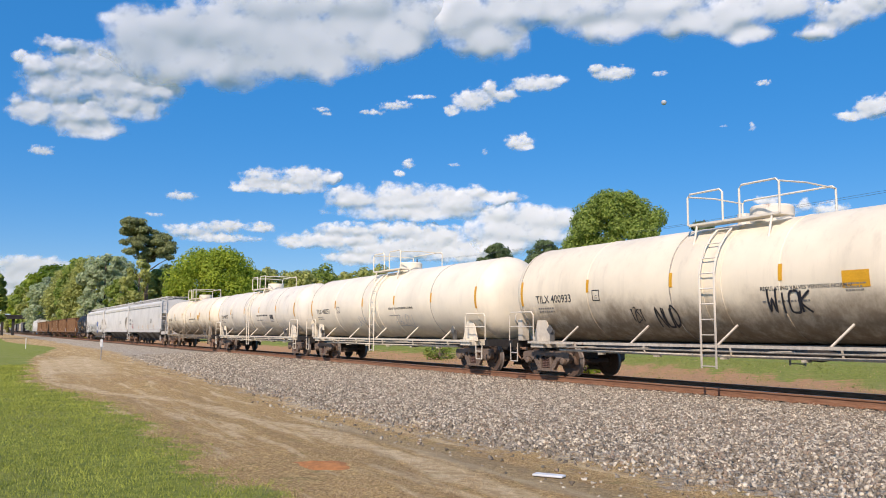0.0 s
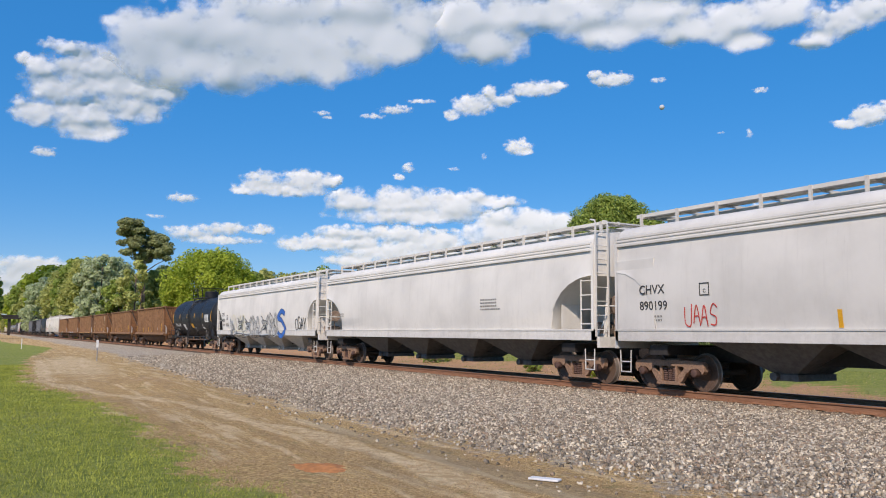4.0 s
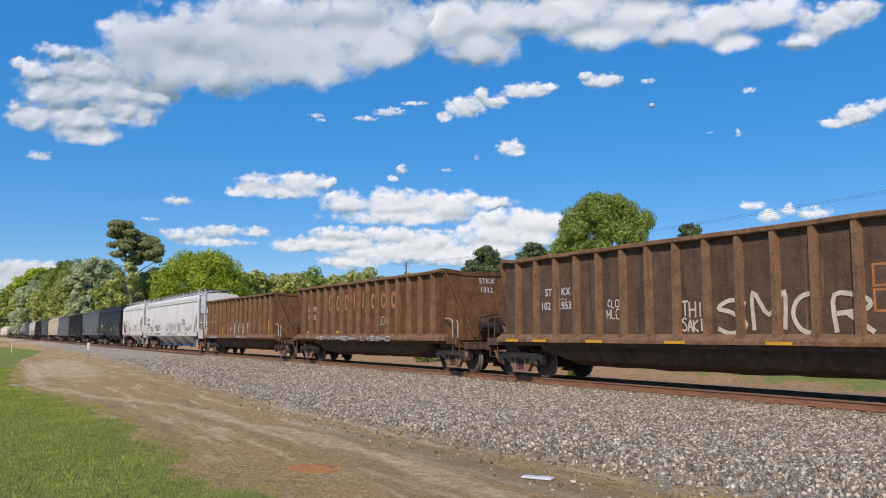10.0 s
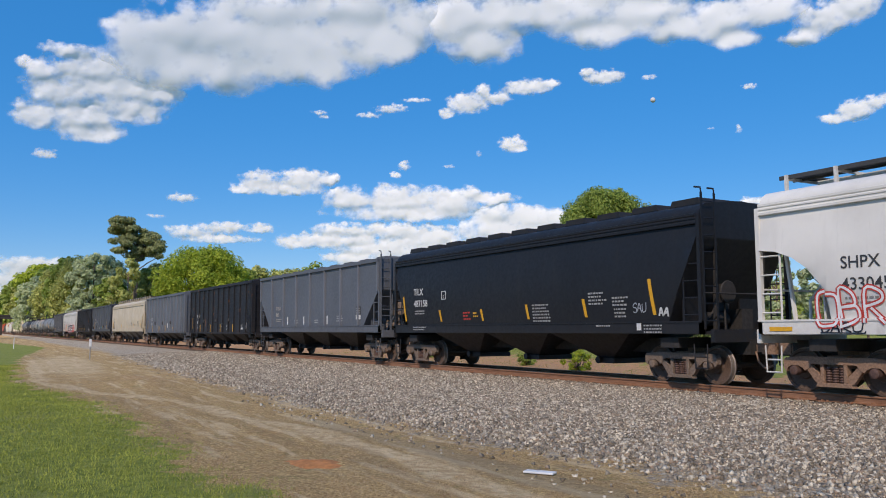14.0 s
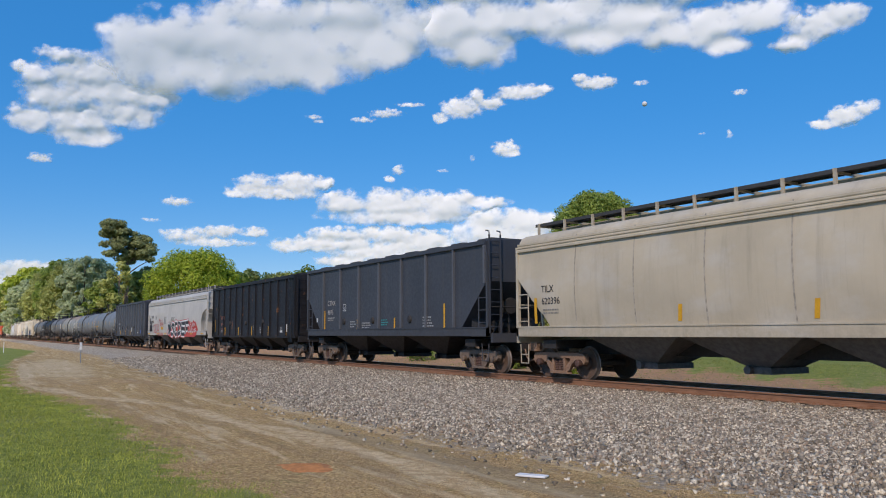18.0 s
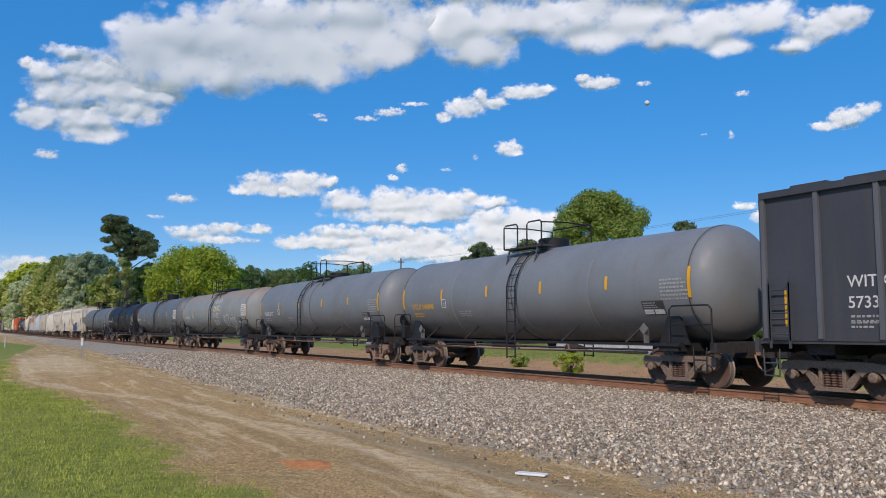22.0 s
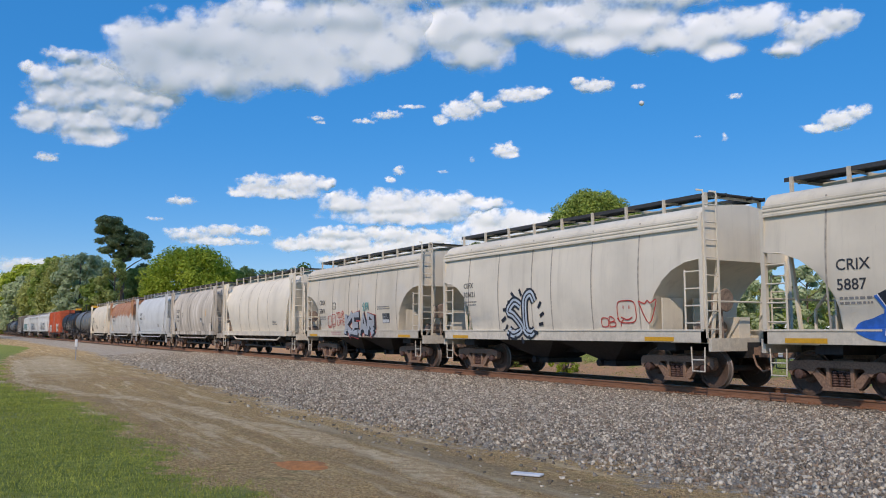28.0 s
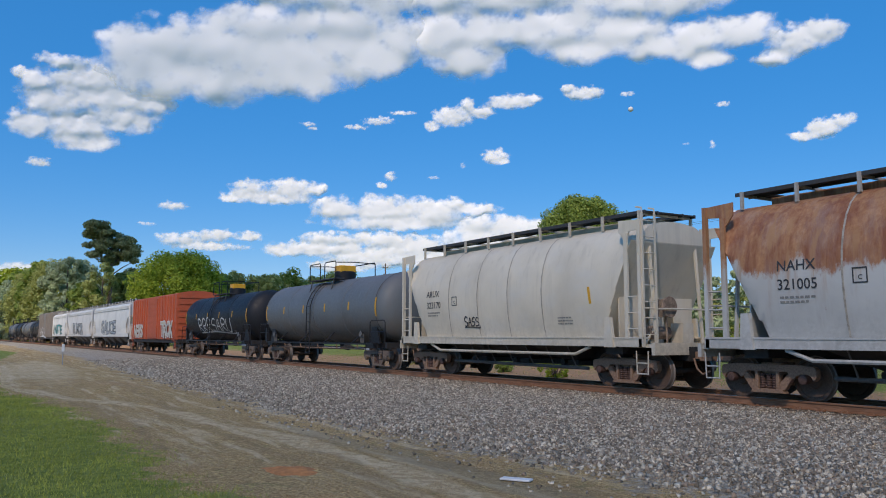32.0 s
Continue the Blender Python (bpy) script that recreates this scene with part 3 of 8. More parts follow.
def blades(name, label, x, y, tall, lean, wide, mat, seed):
    """Many single blades of grass, each a narrow triangle."""
    r = np.random.default_rng(seed)
    m = len(x)
    a = r.uniform(0, 6.283, m)
    h = tall * r.uniform(0.5, 1.3, m)
    dx, dy = np.cos(a), np.sin(a)
    b = r.uniform(0, 6.283, m)
    l = lean * h * r.uniform(0.3, 1.2, m)
    z = ground_z(x, y) - 0.004
    w = wide * r.uniform(0.7, 1.4, m)
    v = np.stack([np.stack([x - dx * w, y - dy * w, z], -1), np.stack([x + dx * w, y + dy * w, z], -1),
                  np.stack([x + np.cos(b) * l, y + np.sin(b) * l, z + h], -1)], 1)
    me = bpy.data.meshes.new(name)
    me.vertices.add(m * 3), me.loops.add(m * 3), me.polygons.add(m)
    me.vertices.foreach_set("co", v.ravel())
    me.loops.foreach_set("vertex_index", np.arange(m * 3, dtype=np.int32))
    me.polygons.foreach_set("loop_start", np.arange(0, m * 3, 3, dtype=np.int32))
    me.update(calc_edges=True)
    me.materials.append(mat)
    return tagged(new(name, me), label, "grass", kind="stuff")


r = np.random.default_rng(11)
M["blade"] = blade_mat("mown lawn blades", (0.15, 0.19, 0.026), (0.40, 0.42, 0.075))
M["straw"] = blade_mat("dry straw blades", (0.24, 0.16, 0.08), (0.58, 0.42, 0.23))
x = -4.5 - 42 * r.uniform(0, 1, 230000) ** 1.8
y = r.uniform(-20.0, -12.6, 230000)
patch = y - lawn_edge(x) + 1.3 * (wobble(x, y, 0.9, 5.0) * 0.35 + wobble(x, y, 3.1, 6.0) * 0.2)
keep = (patch < 0.25 * r.normal(size=len(x))) & (y < -12.6)
far = 1 + np.clip(-x - 8, 0, 40) * 0.025
blades("lawn_grass", "short mown green lawn grass", x[keep], y[keep], 0.036 * far[keep], 0.6, 0.0045 * far[keep], M["blade"], 12)
x = -4.0 - 32 * r.uniform(0, 1, 200000) ** 1.6
y = r.uniform(-15.0, -8.4, 200000)
lump = wobble(x, y, 1.1, 7.0) + 0.6 * wobble(x, y, 3.7, 8.0)
keep = (y > lawn_edge(x) - 0.4) & (y < gravel_edge(x) + 0.6) & (lump > r.uniform(-0.6, 0.7, len(x))) & (np.abs(y + 10.5) > 0.3)
blades("dry_grass", "sparse dry straw-coloured grass on bare soil", x[keep], y[keep], 0.022, 1.6, 0.0045, M["straw"], 13)

# rough tufts on the bank beyond the track
M["bank_blade"] = blade_mat("rough bank grass blades", (0.12, 0.15, 0.03), (0.3, 0.31, 0.09))
x, y = r.uniform(-62, -3, 60000), r.uniform(4.5, 17.0, 60000)
lump = wobble(x, y, 0.8, 9.0) + 0.7 * wobble(x, y, 2.9, 10.0) + 0.16 * (y - 10.5)
green = lump > r.uniform(-0.4, 0.9, len(x))
thin = (~green) & (lump > -0.9) & (r.uniform(0, 1, len(x)) < 0.16)
blades("bank_grass", "rough green grass on the far bank", x[green], y[green], 0.06, 0.9, 0.012, M["bank_blade"], 14)
blades("bank_straw", "dry straw tufts on the clay bank", x[thin], y[thin], 0.06, 1.2, 0.012, M["straw"], 15)


# ---------------------------------------------------------------- rolling stock
SPEED = 20.4


def make_truck(mat, wheel_mat):
    """A two-axle freight bogie of three castings; its origin is on the rail head."""
    bm = bmesh.new()
    box(bm, -0.22, 0.22, -0.95, 0.95, 0.52, 0.78)
    box(bm, -0.35, 0.35, -0.4, 0.4, 0.62, 0.86)
    for s in (-0.35, 0.35):
        box(bm, s - 0.05, s + 0.05, -0.7, 0.7, 0.3, 0.42)
    truck = part("truck", bm, mat, None)
    for s in (-1, 1):
        y0, y1 = (-1.09, -0.93) if s < 0 else (0.93, 1.09)
        bm = bmesh.new()
        slab(bm, [(-1.17, 0.66), (-1.12, 0.72), (-0.8, 0.75), (0.8, 0.75), (1.12, 0.72), (1.17, 0.66), (1.17, 0.5), (1.1, 0.42),
                  (1.06, 0.52), (0.98, 0.57), (0.8, 0.57), (0.7, 0.52), (0.66, 0.45), (0.57, 0.5), (0.5, 0.61), (-0.5, 0.61),
                  (-0.57, 0.5), (-0.66, 0.45), (-0.7, 0.52), (-0.8, 0.57), (-0.98, 0.57), (-1.06, 0.52), (-1.1, 0.42), (-1.17, 0.5)], y0, y1)
        for q in (-1, 1):
            slab(bm, [(q * 0.68, 0.56), (q * 0.55, 0.6), (q * 0.24, 0.3), (q * 0.24, 0.19), (q * 0.42, 0.22)], y0 + 0.02, y1 - 0.02)
            slab(bm, [(q * 0.3, 0.62), (q * 0.22, 0.62), (q * 0.22, 0.2), (q * 0.3, 0.24)], y0, y1)
        slab(bm, [(-0.42, 0.14), (0.42, 0.14), (0.36, 0.23), (-0.36, 0.23)], y0 - 0.01, y1 + 0.01)
        bmesh.ops.bevel(bm, geom=bm.edges[:], offset=0.008, segments=1, affect="EDGES")
        frame_ = part("side_frame", bm, mat, truck)
        for q in (-0.15, 0.0, 0.15):
            bm = bmesh.new()
            prof = [(0.235 + 0.026 * k, 0.075 if k % 2 else 0.052) for k in range(13)]
            lathe(bm, prof, 8, "z", (q, (y0 + y1) / 2 - 0.01 * s, 0))
            part("spring", bm, M["spring"], truck, "rusty coil spring")
        for q in (-1, 1):
            bm = bmesh.new()
            yb = y0 - 0.05 if s < 0 else y1 + 0.05
            prof = [(yb - 0.02 * 1, 0.03), (yb - 0.018, 0.075), (yb, 0.1), (yb + 0.13, 0.105)] if s < 0 else [(yb + 0.02, 0.03), (yb + 0.018, 0.075), (yb, 0.1), (yb - 0.13, 0.105)]
            lathe(bm, prof, 14, "y", (q * 0.889, 0, 0.457))
            part("bearing", bm, M["spring"] if mat == M["truck_rust"] else mat, truck, smooth=True)
    for q in (-1, 1):
        bm = bmesh.new()
        lathe(bm, [(-0.95, 0.07), (0.95, 0.07)], 10, "y")
        for s in (-1, 1):
            w = [(0.64, 0.10), (0.64, 0.17), (0.665, 0.19), (0.675, 0.37), (0.65, 0.4), (0.65, 0.483), (0.672, 0.485), (0.69, 0.46), (0.785, 0.452),
                 (0.79, 0.445), (0.79, 0.395), (0.755, 0.375), (0.735, 0.2), (0.79, 0.17), (0.79, 0.1)]
            lathe(bm, [(s * a, b) for a, b in w], 32, "y")
        ws = part("wheelset", bm, wheel_mat, truck, smooth=True, at=pose(q * 0.889, 0, 0.457))
        ws.data.materials.append(M["tread"])
        for p in ws.data.polygons:
            if 0.676 < abs(p.center.y) < 0.789 and math.hypot(p.center.x, p.center.z) > 0.445:
                p.material_index = 1
    return truck


TRUCKS = {}
WHEELSETS = []


def add_trucks(car, tc, style):
    for sx in (1, -1):
        at = pose(sx * tc / 2, 0, 0)
        if style not in TRUCKS:
            TRUCKS[style] = t = make_truck(M[style], M["wheel"])
            t.matrix_basis = at
        else:
            t = copy_thing(TRUCKS[style], at)
        t.parent = car
        WHEELSETS.extend(o for o in t.children if o.name.startswith("wheelset"))


SHARED = {}


def shared(key, build, name, mat, parent, at=None, label="", smooth=False):
    """A part whose mesh is built once and then shared by alike parts."""
    key = (key, mat.name)
    if key not in SHARED:
        bm = bmesh.new()
        build(bm)
        ob = part(name, bm, mat, parent, label, smooth, at)
        SHARED[key] = ob.data
        return ob
    return part(name, SHARED[key], mat, parent, label, at=at)


def coupler(bm):
    box(bm, -0.55, 0.28, -0.09, 0.09, 0.78, 0.96)
    box(bm, 0.22, 0.52, -0.17, 0.12, 0.74, 1.0)
    box(bm, 0.44, 0.62, -0.2, -0.07, 0.74, 1.0)
    tube(bm, [(0.2, -0.35, 0.8), (0.3, -0.36, 0.55), (0.45, -0.34, 0.42), (0.65, -0.3, 0.5)], 0.025, 6)


def ladder(bm, z0, z1, w=0.42, n=None, r=0.014, rail=0.028):
    """Two stiles and rungs in the x-z plane."""
    for s in (-1, 1):
        box(bm, s * w / 2 - rail, s * w / 2 + rail, -0.012, 0.012, z0, z1)
    n = n or int((z1 - z0) / 0.4)
    for k in range(n):
        z = z0 + (z1 - z0) * (k + 0.5) / n
        tube(bm, [(-w / 2, 0, z), (w / 2, 0, z)], r, 5)


def ends(car, half, sill_mat, step_mat, step=True):
    """Couplers, buffer beams and corner steps that every wagon has."""
    for sx in (1, -1):
        turn = 0 if sx > 0 else 180
        shared("coupler", coupler, "coupler", M["truck_rust"], car, pose(sx * (half - 0.62), 0, 0, 0, 0, turn), "rusty knuckle coupler")
        if step:
            for sy in (-1, 1):
                def stirrup(bm):
                    for q in (-0.2, 0.2):
                        tube(bm, [(q, 0, 0.98), (q * 0.9, 0, 0.42)], 0.018, 5)
                    for z in (0.42, 0.68):
                        tube(bm, [(-0.19, 0, z), (0.19, 0, z)], 0.018, 5)
                shared("stirrup", stirrup, "sill_step", step_mat, car, pose(sx * (half - 1.02), sy * 1.5, 0))


def new_car(name, label, category):
    return tagged(new(name), label, category, group="wagons of the freight train")


def tank_y(zc, r, z):
    return -math.sqrt(max(0.01, r * r - (z - zc) ** 2))


def tank_car(label, tc, mat, trim, truck="truck_rust", r=1.46, zc=2.52, platform=1.35, short=0.62, dome=0.35, ladder_dx=-0.3, rail=True, light_text=False, stripes=6, placard=None):
    half = tc / 2 + 2.1
    car = new_car("tank_wagon", label, "tank wagon")
    L = half - short
    bm = bmesh.new()
    prof = []
    for k in range(9):
        a = math.pi / 2 * k / 8
        prof.append((-L + 0.75 * (1 - math.sin(a)), max(0.02, r * math.cos(a) ** 0.8 if k < 8 else 0.02)))
    prof = prof[::-1]
    body = prof[:]
    seams = max(5, int(2 * L / 2.9))
    xs = np.linspace(-L + 0.75, L - 0.75, seams)
    for k, x in enumerate(xs):
        body += [(x - 0.06, r), (x, r - 0.006), (x + 0.06, r)]
    body += [(-a, b) for a, b in prof[::-1]]
    lathe(bm, body, 56, "x", (0, 0, zc))
    t = part("tank", bm, mat, car, smooth=True)
    SIDE[car.name] = lambda z: tank_y(zc, r, z)
    pale = mat in (M["ivory"], M["ivory_grimy"], M["ivory_worn"])
    for k, x in enumerate(xs):
        bm = bmesh.new()
        lathe(bm, [(x - 0.022, r), (x - 0.014, r + 0.011), (x + 0.014, r + 0.011), (x + 0.022, r)], 56, "x", (0, 0, zc))
        part("weld_seam", bm, mat if k % 2 else M["seam_light" if pale else "seam_dark"], car, smooth=True)
    # saddles, bolsters and stub sills at both ends
    for sx in (1, -1):
        bm = bmesh.new()
        x = sx * tc / 2
        slab(bm, [(x - 0.48, 1.02), (x + 0.48, 1.02), (x + 0.2, zc - r * 0.55), (x - 0.2, zc - r * 0.55)], -1.2, -1.14)
        slab(bm, [(x - 0.48, 1.02), (x + 0.48, 1.02), (x + 0.2, zc - r * 0.55), (x - 0.2, zc - r * 0.55)], 1.14, 1.2)
        box(bm, x - 0.32, x + 0.32, -1.4, 1.4, 0.86, 1.06)
        part("saddle", bm, trim, car)
        bm = bmesh.new()
        x0, x1 = sorted((sx * (tc / 2 - 1.6), sx * (half - 0.6)))
        box(bm, x0, x1, -0.32, 0.32, 0.72, 1.1)
        xe = sx * (half - 0.62)
        box(bm, min(xe, xe - sx * 0.18), max(xe, xe - sx * 0.18), -1.4, 1.4, 0.85, 1.08)
        part("stub_sill", bm, M["under"], car)
        for sy in (-1, 1):
            bm = bmesh.new()
            xe = sx * (half - 0.7)
            xi = sx * (tc / 2 + 0.1)
            tube(bm, [(xi, sy * 1.45, 1.06), (xi, sy * 1.45, 1.86), (xi + sx * 0.1, sy * 1.45, 1.95), (xe - sx * 0.1, sy * 1.45, 1.95), (xe, sy * 1.45, 1.86), (xe, sy * 1.45, 1.06)], 0.022, 6)
            tube(bm, [(xi, sy * 1.45, 1.5), (xe, sy * 1.45, 1.5)], 0.018, 5)
            part("end_handrail", bm, trim, car)
    if rail:
        for sy in (-1, 1):
            bm = bmesh.new()
            x0 = tc / 2 + 0.4
            box(bm, -x0, x0, sy * 1.43 - 0.03, sy * 1.43 + 0.03, 0.98, 1.05)
            m = max(3, int(tc / 2.6))
            for k in range(m):
                x = -tc / 2 + tc * (k + 0.5) / m
                tube(bm, [(x - 0.16, sy * 1.43, 1.03), (x + 0.12, tank_y(zc, r, 1.5) * -sy * 0.995, 1.5)], 0.03, 5)
            part("side_rail", bm, trim, car)
    # dome, platform and ladders
    top = zc + r
    bm = bmesh.new()
    lathe(bm, [(top - 0.12, 0.5), (top + dome - 0.05, 0.5), (top + dome, 0.46), (top + dome, 0.02)], 20, "z", (0.35, 0, 0))
    lathe(bm, [(top - 0.1, 0.16), (top + dome * 0.8, 0.16), (top + dome * 0.85, 0.02)], 10, "z", (-0.55, 0.1, 0))
    part("manway", bm, trim, car, smooth=True)
    if platform:
        bm = bmesh.new()
        p = platform
        for y0, y1 in ((-1.0, -0.55), (0.55, 1.0)):
            box(bm, -p, p, y0, y1, top - 0.02, top + 0.03)
        for s in (-p + 0.25, p - 0.25):
            for sy in (-1, 1):
                tube(bm, [(s, sy * 0.95, top), (s, sy * 1.1, tank_y(zc, r, zc + r * 0.66) * -1 * 0 + zc + r * 0.62)], 0.03, 5)
        part("platform", bm, M["walk"] if mat in (M["black"], M["tank_dark"], M["tank_grey"], M["tank_rusty"]) else trim, car, "grated walkway")
        for sy in (-1, 1):
            bm = bmesh.new()
            for a, b in ((-p, -0.25), (0.25, p)) if sy < 0 else ((-p, p),):
                zr = top + 0.78
                tube(bm, [(a, sy * 1.0, top), (a, sy * 1.0, zr - 0.08), (a + 0.08, sy * 1.0, zr), (b - 0.08, sy * 1.0, zr), (b, sy * 1.0, zr - 0.08), (b, sy * 1.0, top)], 0.026, 6)
            for x in (-p, p):
                tube(bm, [(x, sy * 1.0, top + 0.72), (x, 0.0, top + 0.76)], 0.022, 5)
            part("railing", bm, trim, car)
    for sy in (-1, 1):
        bm = bmesh.new()
        pts = [(sy * 1.56, 0.5), (sy * 1.56, zc + 0.2)] + [(sy * (r + 0.1) * math.cos(a), zc + (r + 0.1) * math.sin(a)) for a in (0.3, 0.55, 0.8, 0.95)]
        for q in (-0.22, 0.22):
            tube(bm, [(q, y, z) for y, z in pts], 0.026, 5)
        for k in range(10):
            z = 0.55 + 0.36 * k
            if z < zc + 0.2:
                y = sy * 1.56
            else:
                y = sy * math.sqrt(max(0.05, (r + 0.1) ** 2 - min(z - zc, r * 0.95) ** 2))
            if z < zc + (r + 0.1) * 0.85:
                tube(bm, [(-0.22, y, z), (0.22, y, z)], 0.016, 5)
        part("ladder", bm, trim, car, at=pose(ladder_dx, 0, 0))
    bm = bmesh.new()
    for x in (-0.28 + ladder_dx, 0.28 + ladder_dx):
        lathe(bm, [(x - 0.05, r + 0.012), (x + 0.05, r + 0.012)], 40, "x", (0, 0, zc))
    part("tank_band", bm, mat, car, smooth=True)
    # bottom outlet, brake rigging
    bm = bmesh.new()
    lathe(bm, [(zc - r - 0.28, 0.12), (zc - r - 0.05, 0.16), (zc - r + 0.1, 0.2)], 12, "z", (0.2, 0, 0))
    lathe(bm, [(-2.55, 0.03), (-2.5, 0.15), (-1.5, 0.15), (-1.45, 0.03)], 14, "x", (0, -0.35, 0.86))
    tube(bm, [(-tc / 2 + 1.2, -0.6, 0.85), (tc / 2 - 1.2, -0.6, 0.85)], 0.03, 5)
    lathe(bm, [(1.6, 0.03), (1.6, 0.13), (1.85, 0.15), (2.2, 0.08), (2.5, 0.03)], 12, "x", (0, -0.5, 0.84))
    part("brake_rigging", bm, M["under"], car)
    # yellow conspicuity strips on both sides
    for k in range(stripes):
        x = -L + 0.75 + (2 * L - 1.5) * k / (stripes - 1)
        hi = 0.75 if k in (0, stripes - 1) else 0.36
        bm = bmesh.new()
        rows = 7
        z0 = zc - 0.08 - (0.3 if k in (0, stripes - 1) else 0)
        for i in range(rows):
            za, zb = z0 + hi * i / rows, z0 + hi * (i + 1) / rows
            ya, yb = tank_y(zc, r + 0.008, za), tank_y(zc, r + 0.008, zb)
            v = [bm.verts.new(p) for p in ((x, ya, za), (x + 0.1, ya, za), (x + 0.1, yb, zb), (x, yb, zb))]
            bm.faces.new(v)
        bmesh.ops.remove_doubles(bm, verts=bm.verts, dist=0.001)
        g = bmesh.ops.extrude_face_region(bm, geom=bm.faces[:])
        bmesh.ops.translate(bm, verts=[e for e in g["geom"] if isinstance(e, bmesh.types.BMVert)], vec=(0, -0.006, 0))
        part("reflective_strip", bm, M["yellow"], car, "yellow strip")
    for sx in (1, -1):
        x = sx * (tc / 2 - 0.75)
        bm = bmesh.new()
        slab(bm, [(x, 1.25), (x + 0.15, 1.40), (x, 1.55), (x - 0.15, 1.40)], -1.47, -1.45)
        box(bm, x - 0.02, x + 0.02, -1.45, -1.3, 1.05, 1.4)
        part("placard", bm, M["placard"], car, "diamond placard")
    bm = bmesh.new()
    xb = -(half - 0.95)
    box(bm, xb - 0.12, xb + 0.12, -1.2, -0.95, 1.06, 1.75)
    lathe(bm, [(xb - 0.3, 0.02), (xb - 0.3, 0.26), (xb - 0.26, 0.26), (xb - 0.26, 0.02)], 16, "x", (0, -0.95, 1.75))
    part("brake_stand", bm, trim, car)
    bm = bmesh.new()
    tube(bm, [(-tc / 2 + 0.9, -1.2, 0.8), (-1.0, -1.1, 0.78), (tc / 2 - 0.9, -1.2, 0.8)], 0.035, 5)
    for k in range(5):
        x = -tc / 2 + 1.6 + (tc - 3.2) * k / 4
        tube(bm, [(x, -1.15, 0.78), (x, -1.2, 1.0)], 0.03, 4)
    part("brake_pipe", bm, M["truck_rust"] if not pale else trim, car)
    if pale:
        bm = bmesh.new()
        box(bm, -tc / 2 + 1.0, tc / 2 - 1.0, -0.36, 0.36, 0.76, 1.06)
        box(bm, -tc / 2 + 1.0, tc / 2 - 1.0, -0.42, 0.42, 0.74, 0.77)
        part("centre_sill", bm, M["bay"], car)
        bm = bmesh.new()
        tube(bm, [(-tc / 2 + 1.1, -1.38, 0.9), (tc / 2 - 1.1, -1.38, 0.9)], 0.022, 5)
        for k in range(6):
            x = -tc / 2 + 1.6 + (tc - 3.2) * k / 5
            tube(bm, [(x, -1.38, 0.9), (x, -0.42, 0.9)], 0.02, 4)
            box(bm, x + 0.3, x + 0.42, -0.6, -0.4, 0.68, 0.78)
        part("side_pipe", bm, trim, car)
    add_trucks(car, tc, truck)
    ends(car, half, trim, trim)
    return car


def section(kind, zb, zt, w):
    """Half outline of a hopper body, from the bottom to the roof's ridge, as (y, z)."""
    if kind == "curved":
        pts = []
        for k in range(9):
            u = k / 8
            pts.append((w * (0.93 + 0.07 * math.sin(math.pi * min(1, u * 0.9 + 0.1))), zb + (zt - 0.42 - zb) * u))
        for a in (20, 45, 70):
            pts.append((w * 0.94 - 0.4 + 0.4 * math.cos(radians(a)), zt - 0.42 + 0.34 * math.sin(radians(a))))
        return pts + [(0.4, zt), (0.0, zt + 0.03)]
    if kind == "round":
        cz = zb + (zt - zb) * 0.45
        pts = [(w * (1 - 0.11 * u ** 2), cz - (cz - zb) * u) for u in (1, 0.75, 0.5, 0.25)]
        pts += [(w * math.cos(radians(a)) ** 0.55, cz + (zt - cz) * math.sin(radians(a)) ** 1.12) for a in (0, 15, 28, 42, 54, 65, 75)]
        return pts + [(0.35, zt), (0.0, zt + 0.02)]
    return [(w, zb + (zt - 0.12 - zb) * u) for u in (0, 0.25, 0.5, 0.75, 1)] + [(w, zt - 0.1), (w - 0.06, zt - 0.04), (0.5, zt + 0.02), (0.0, zt + 0.05)]


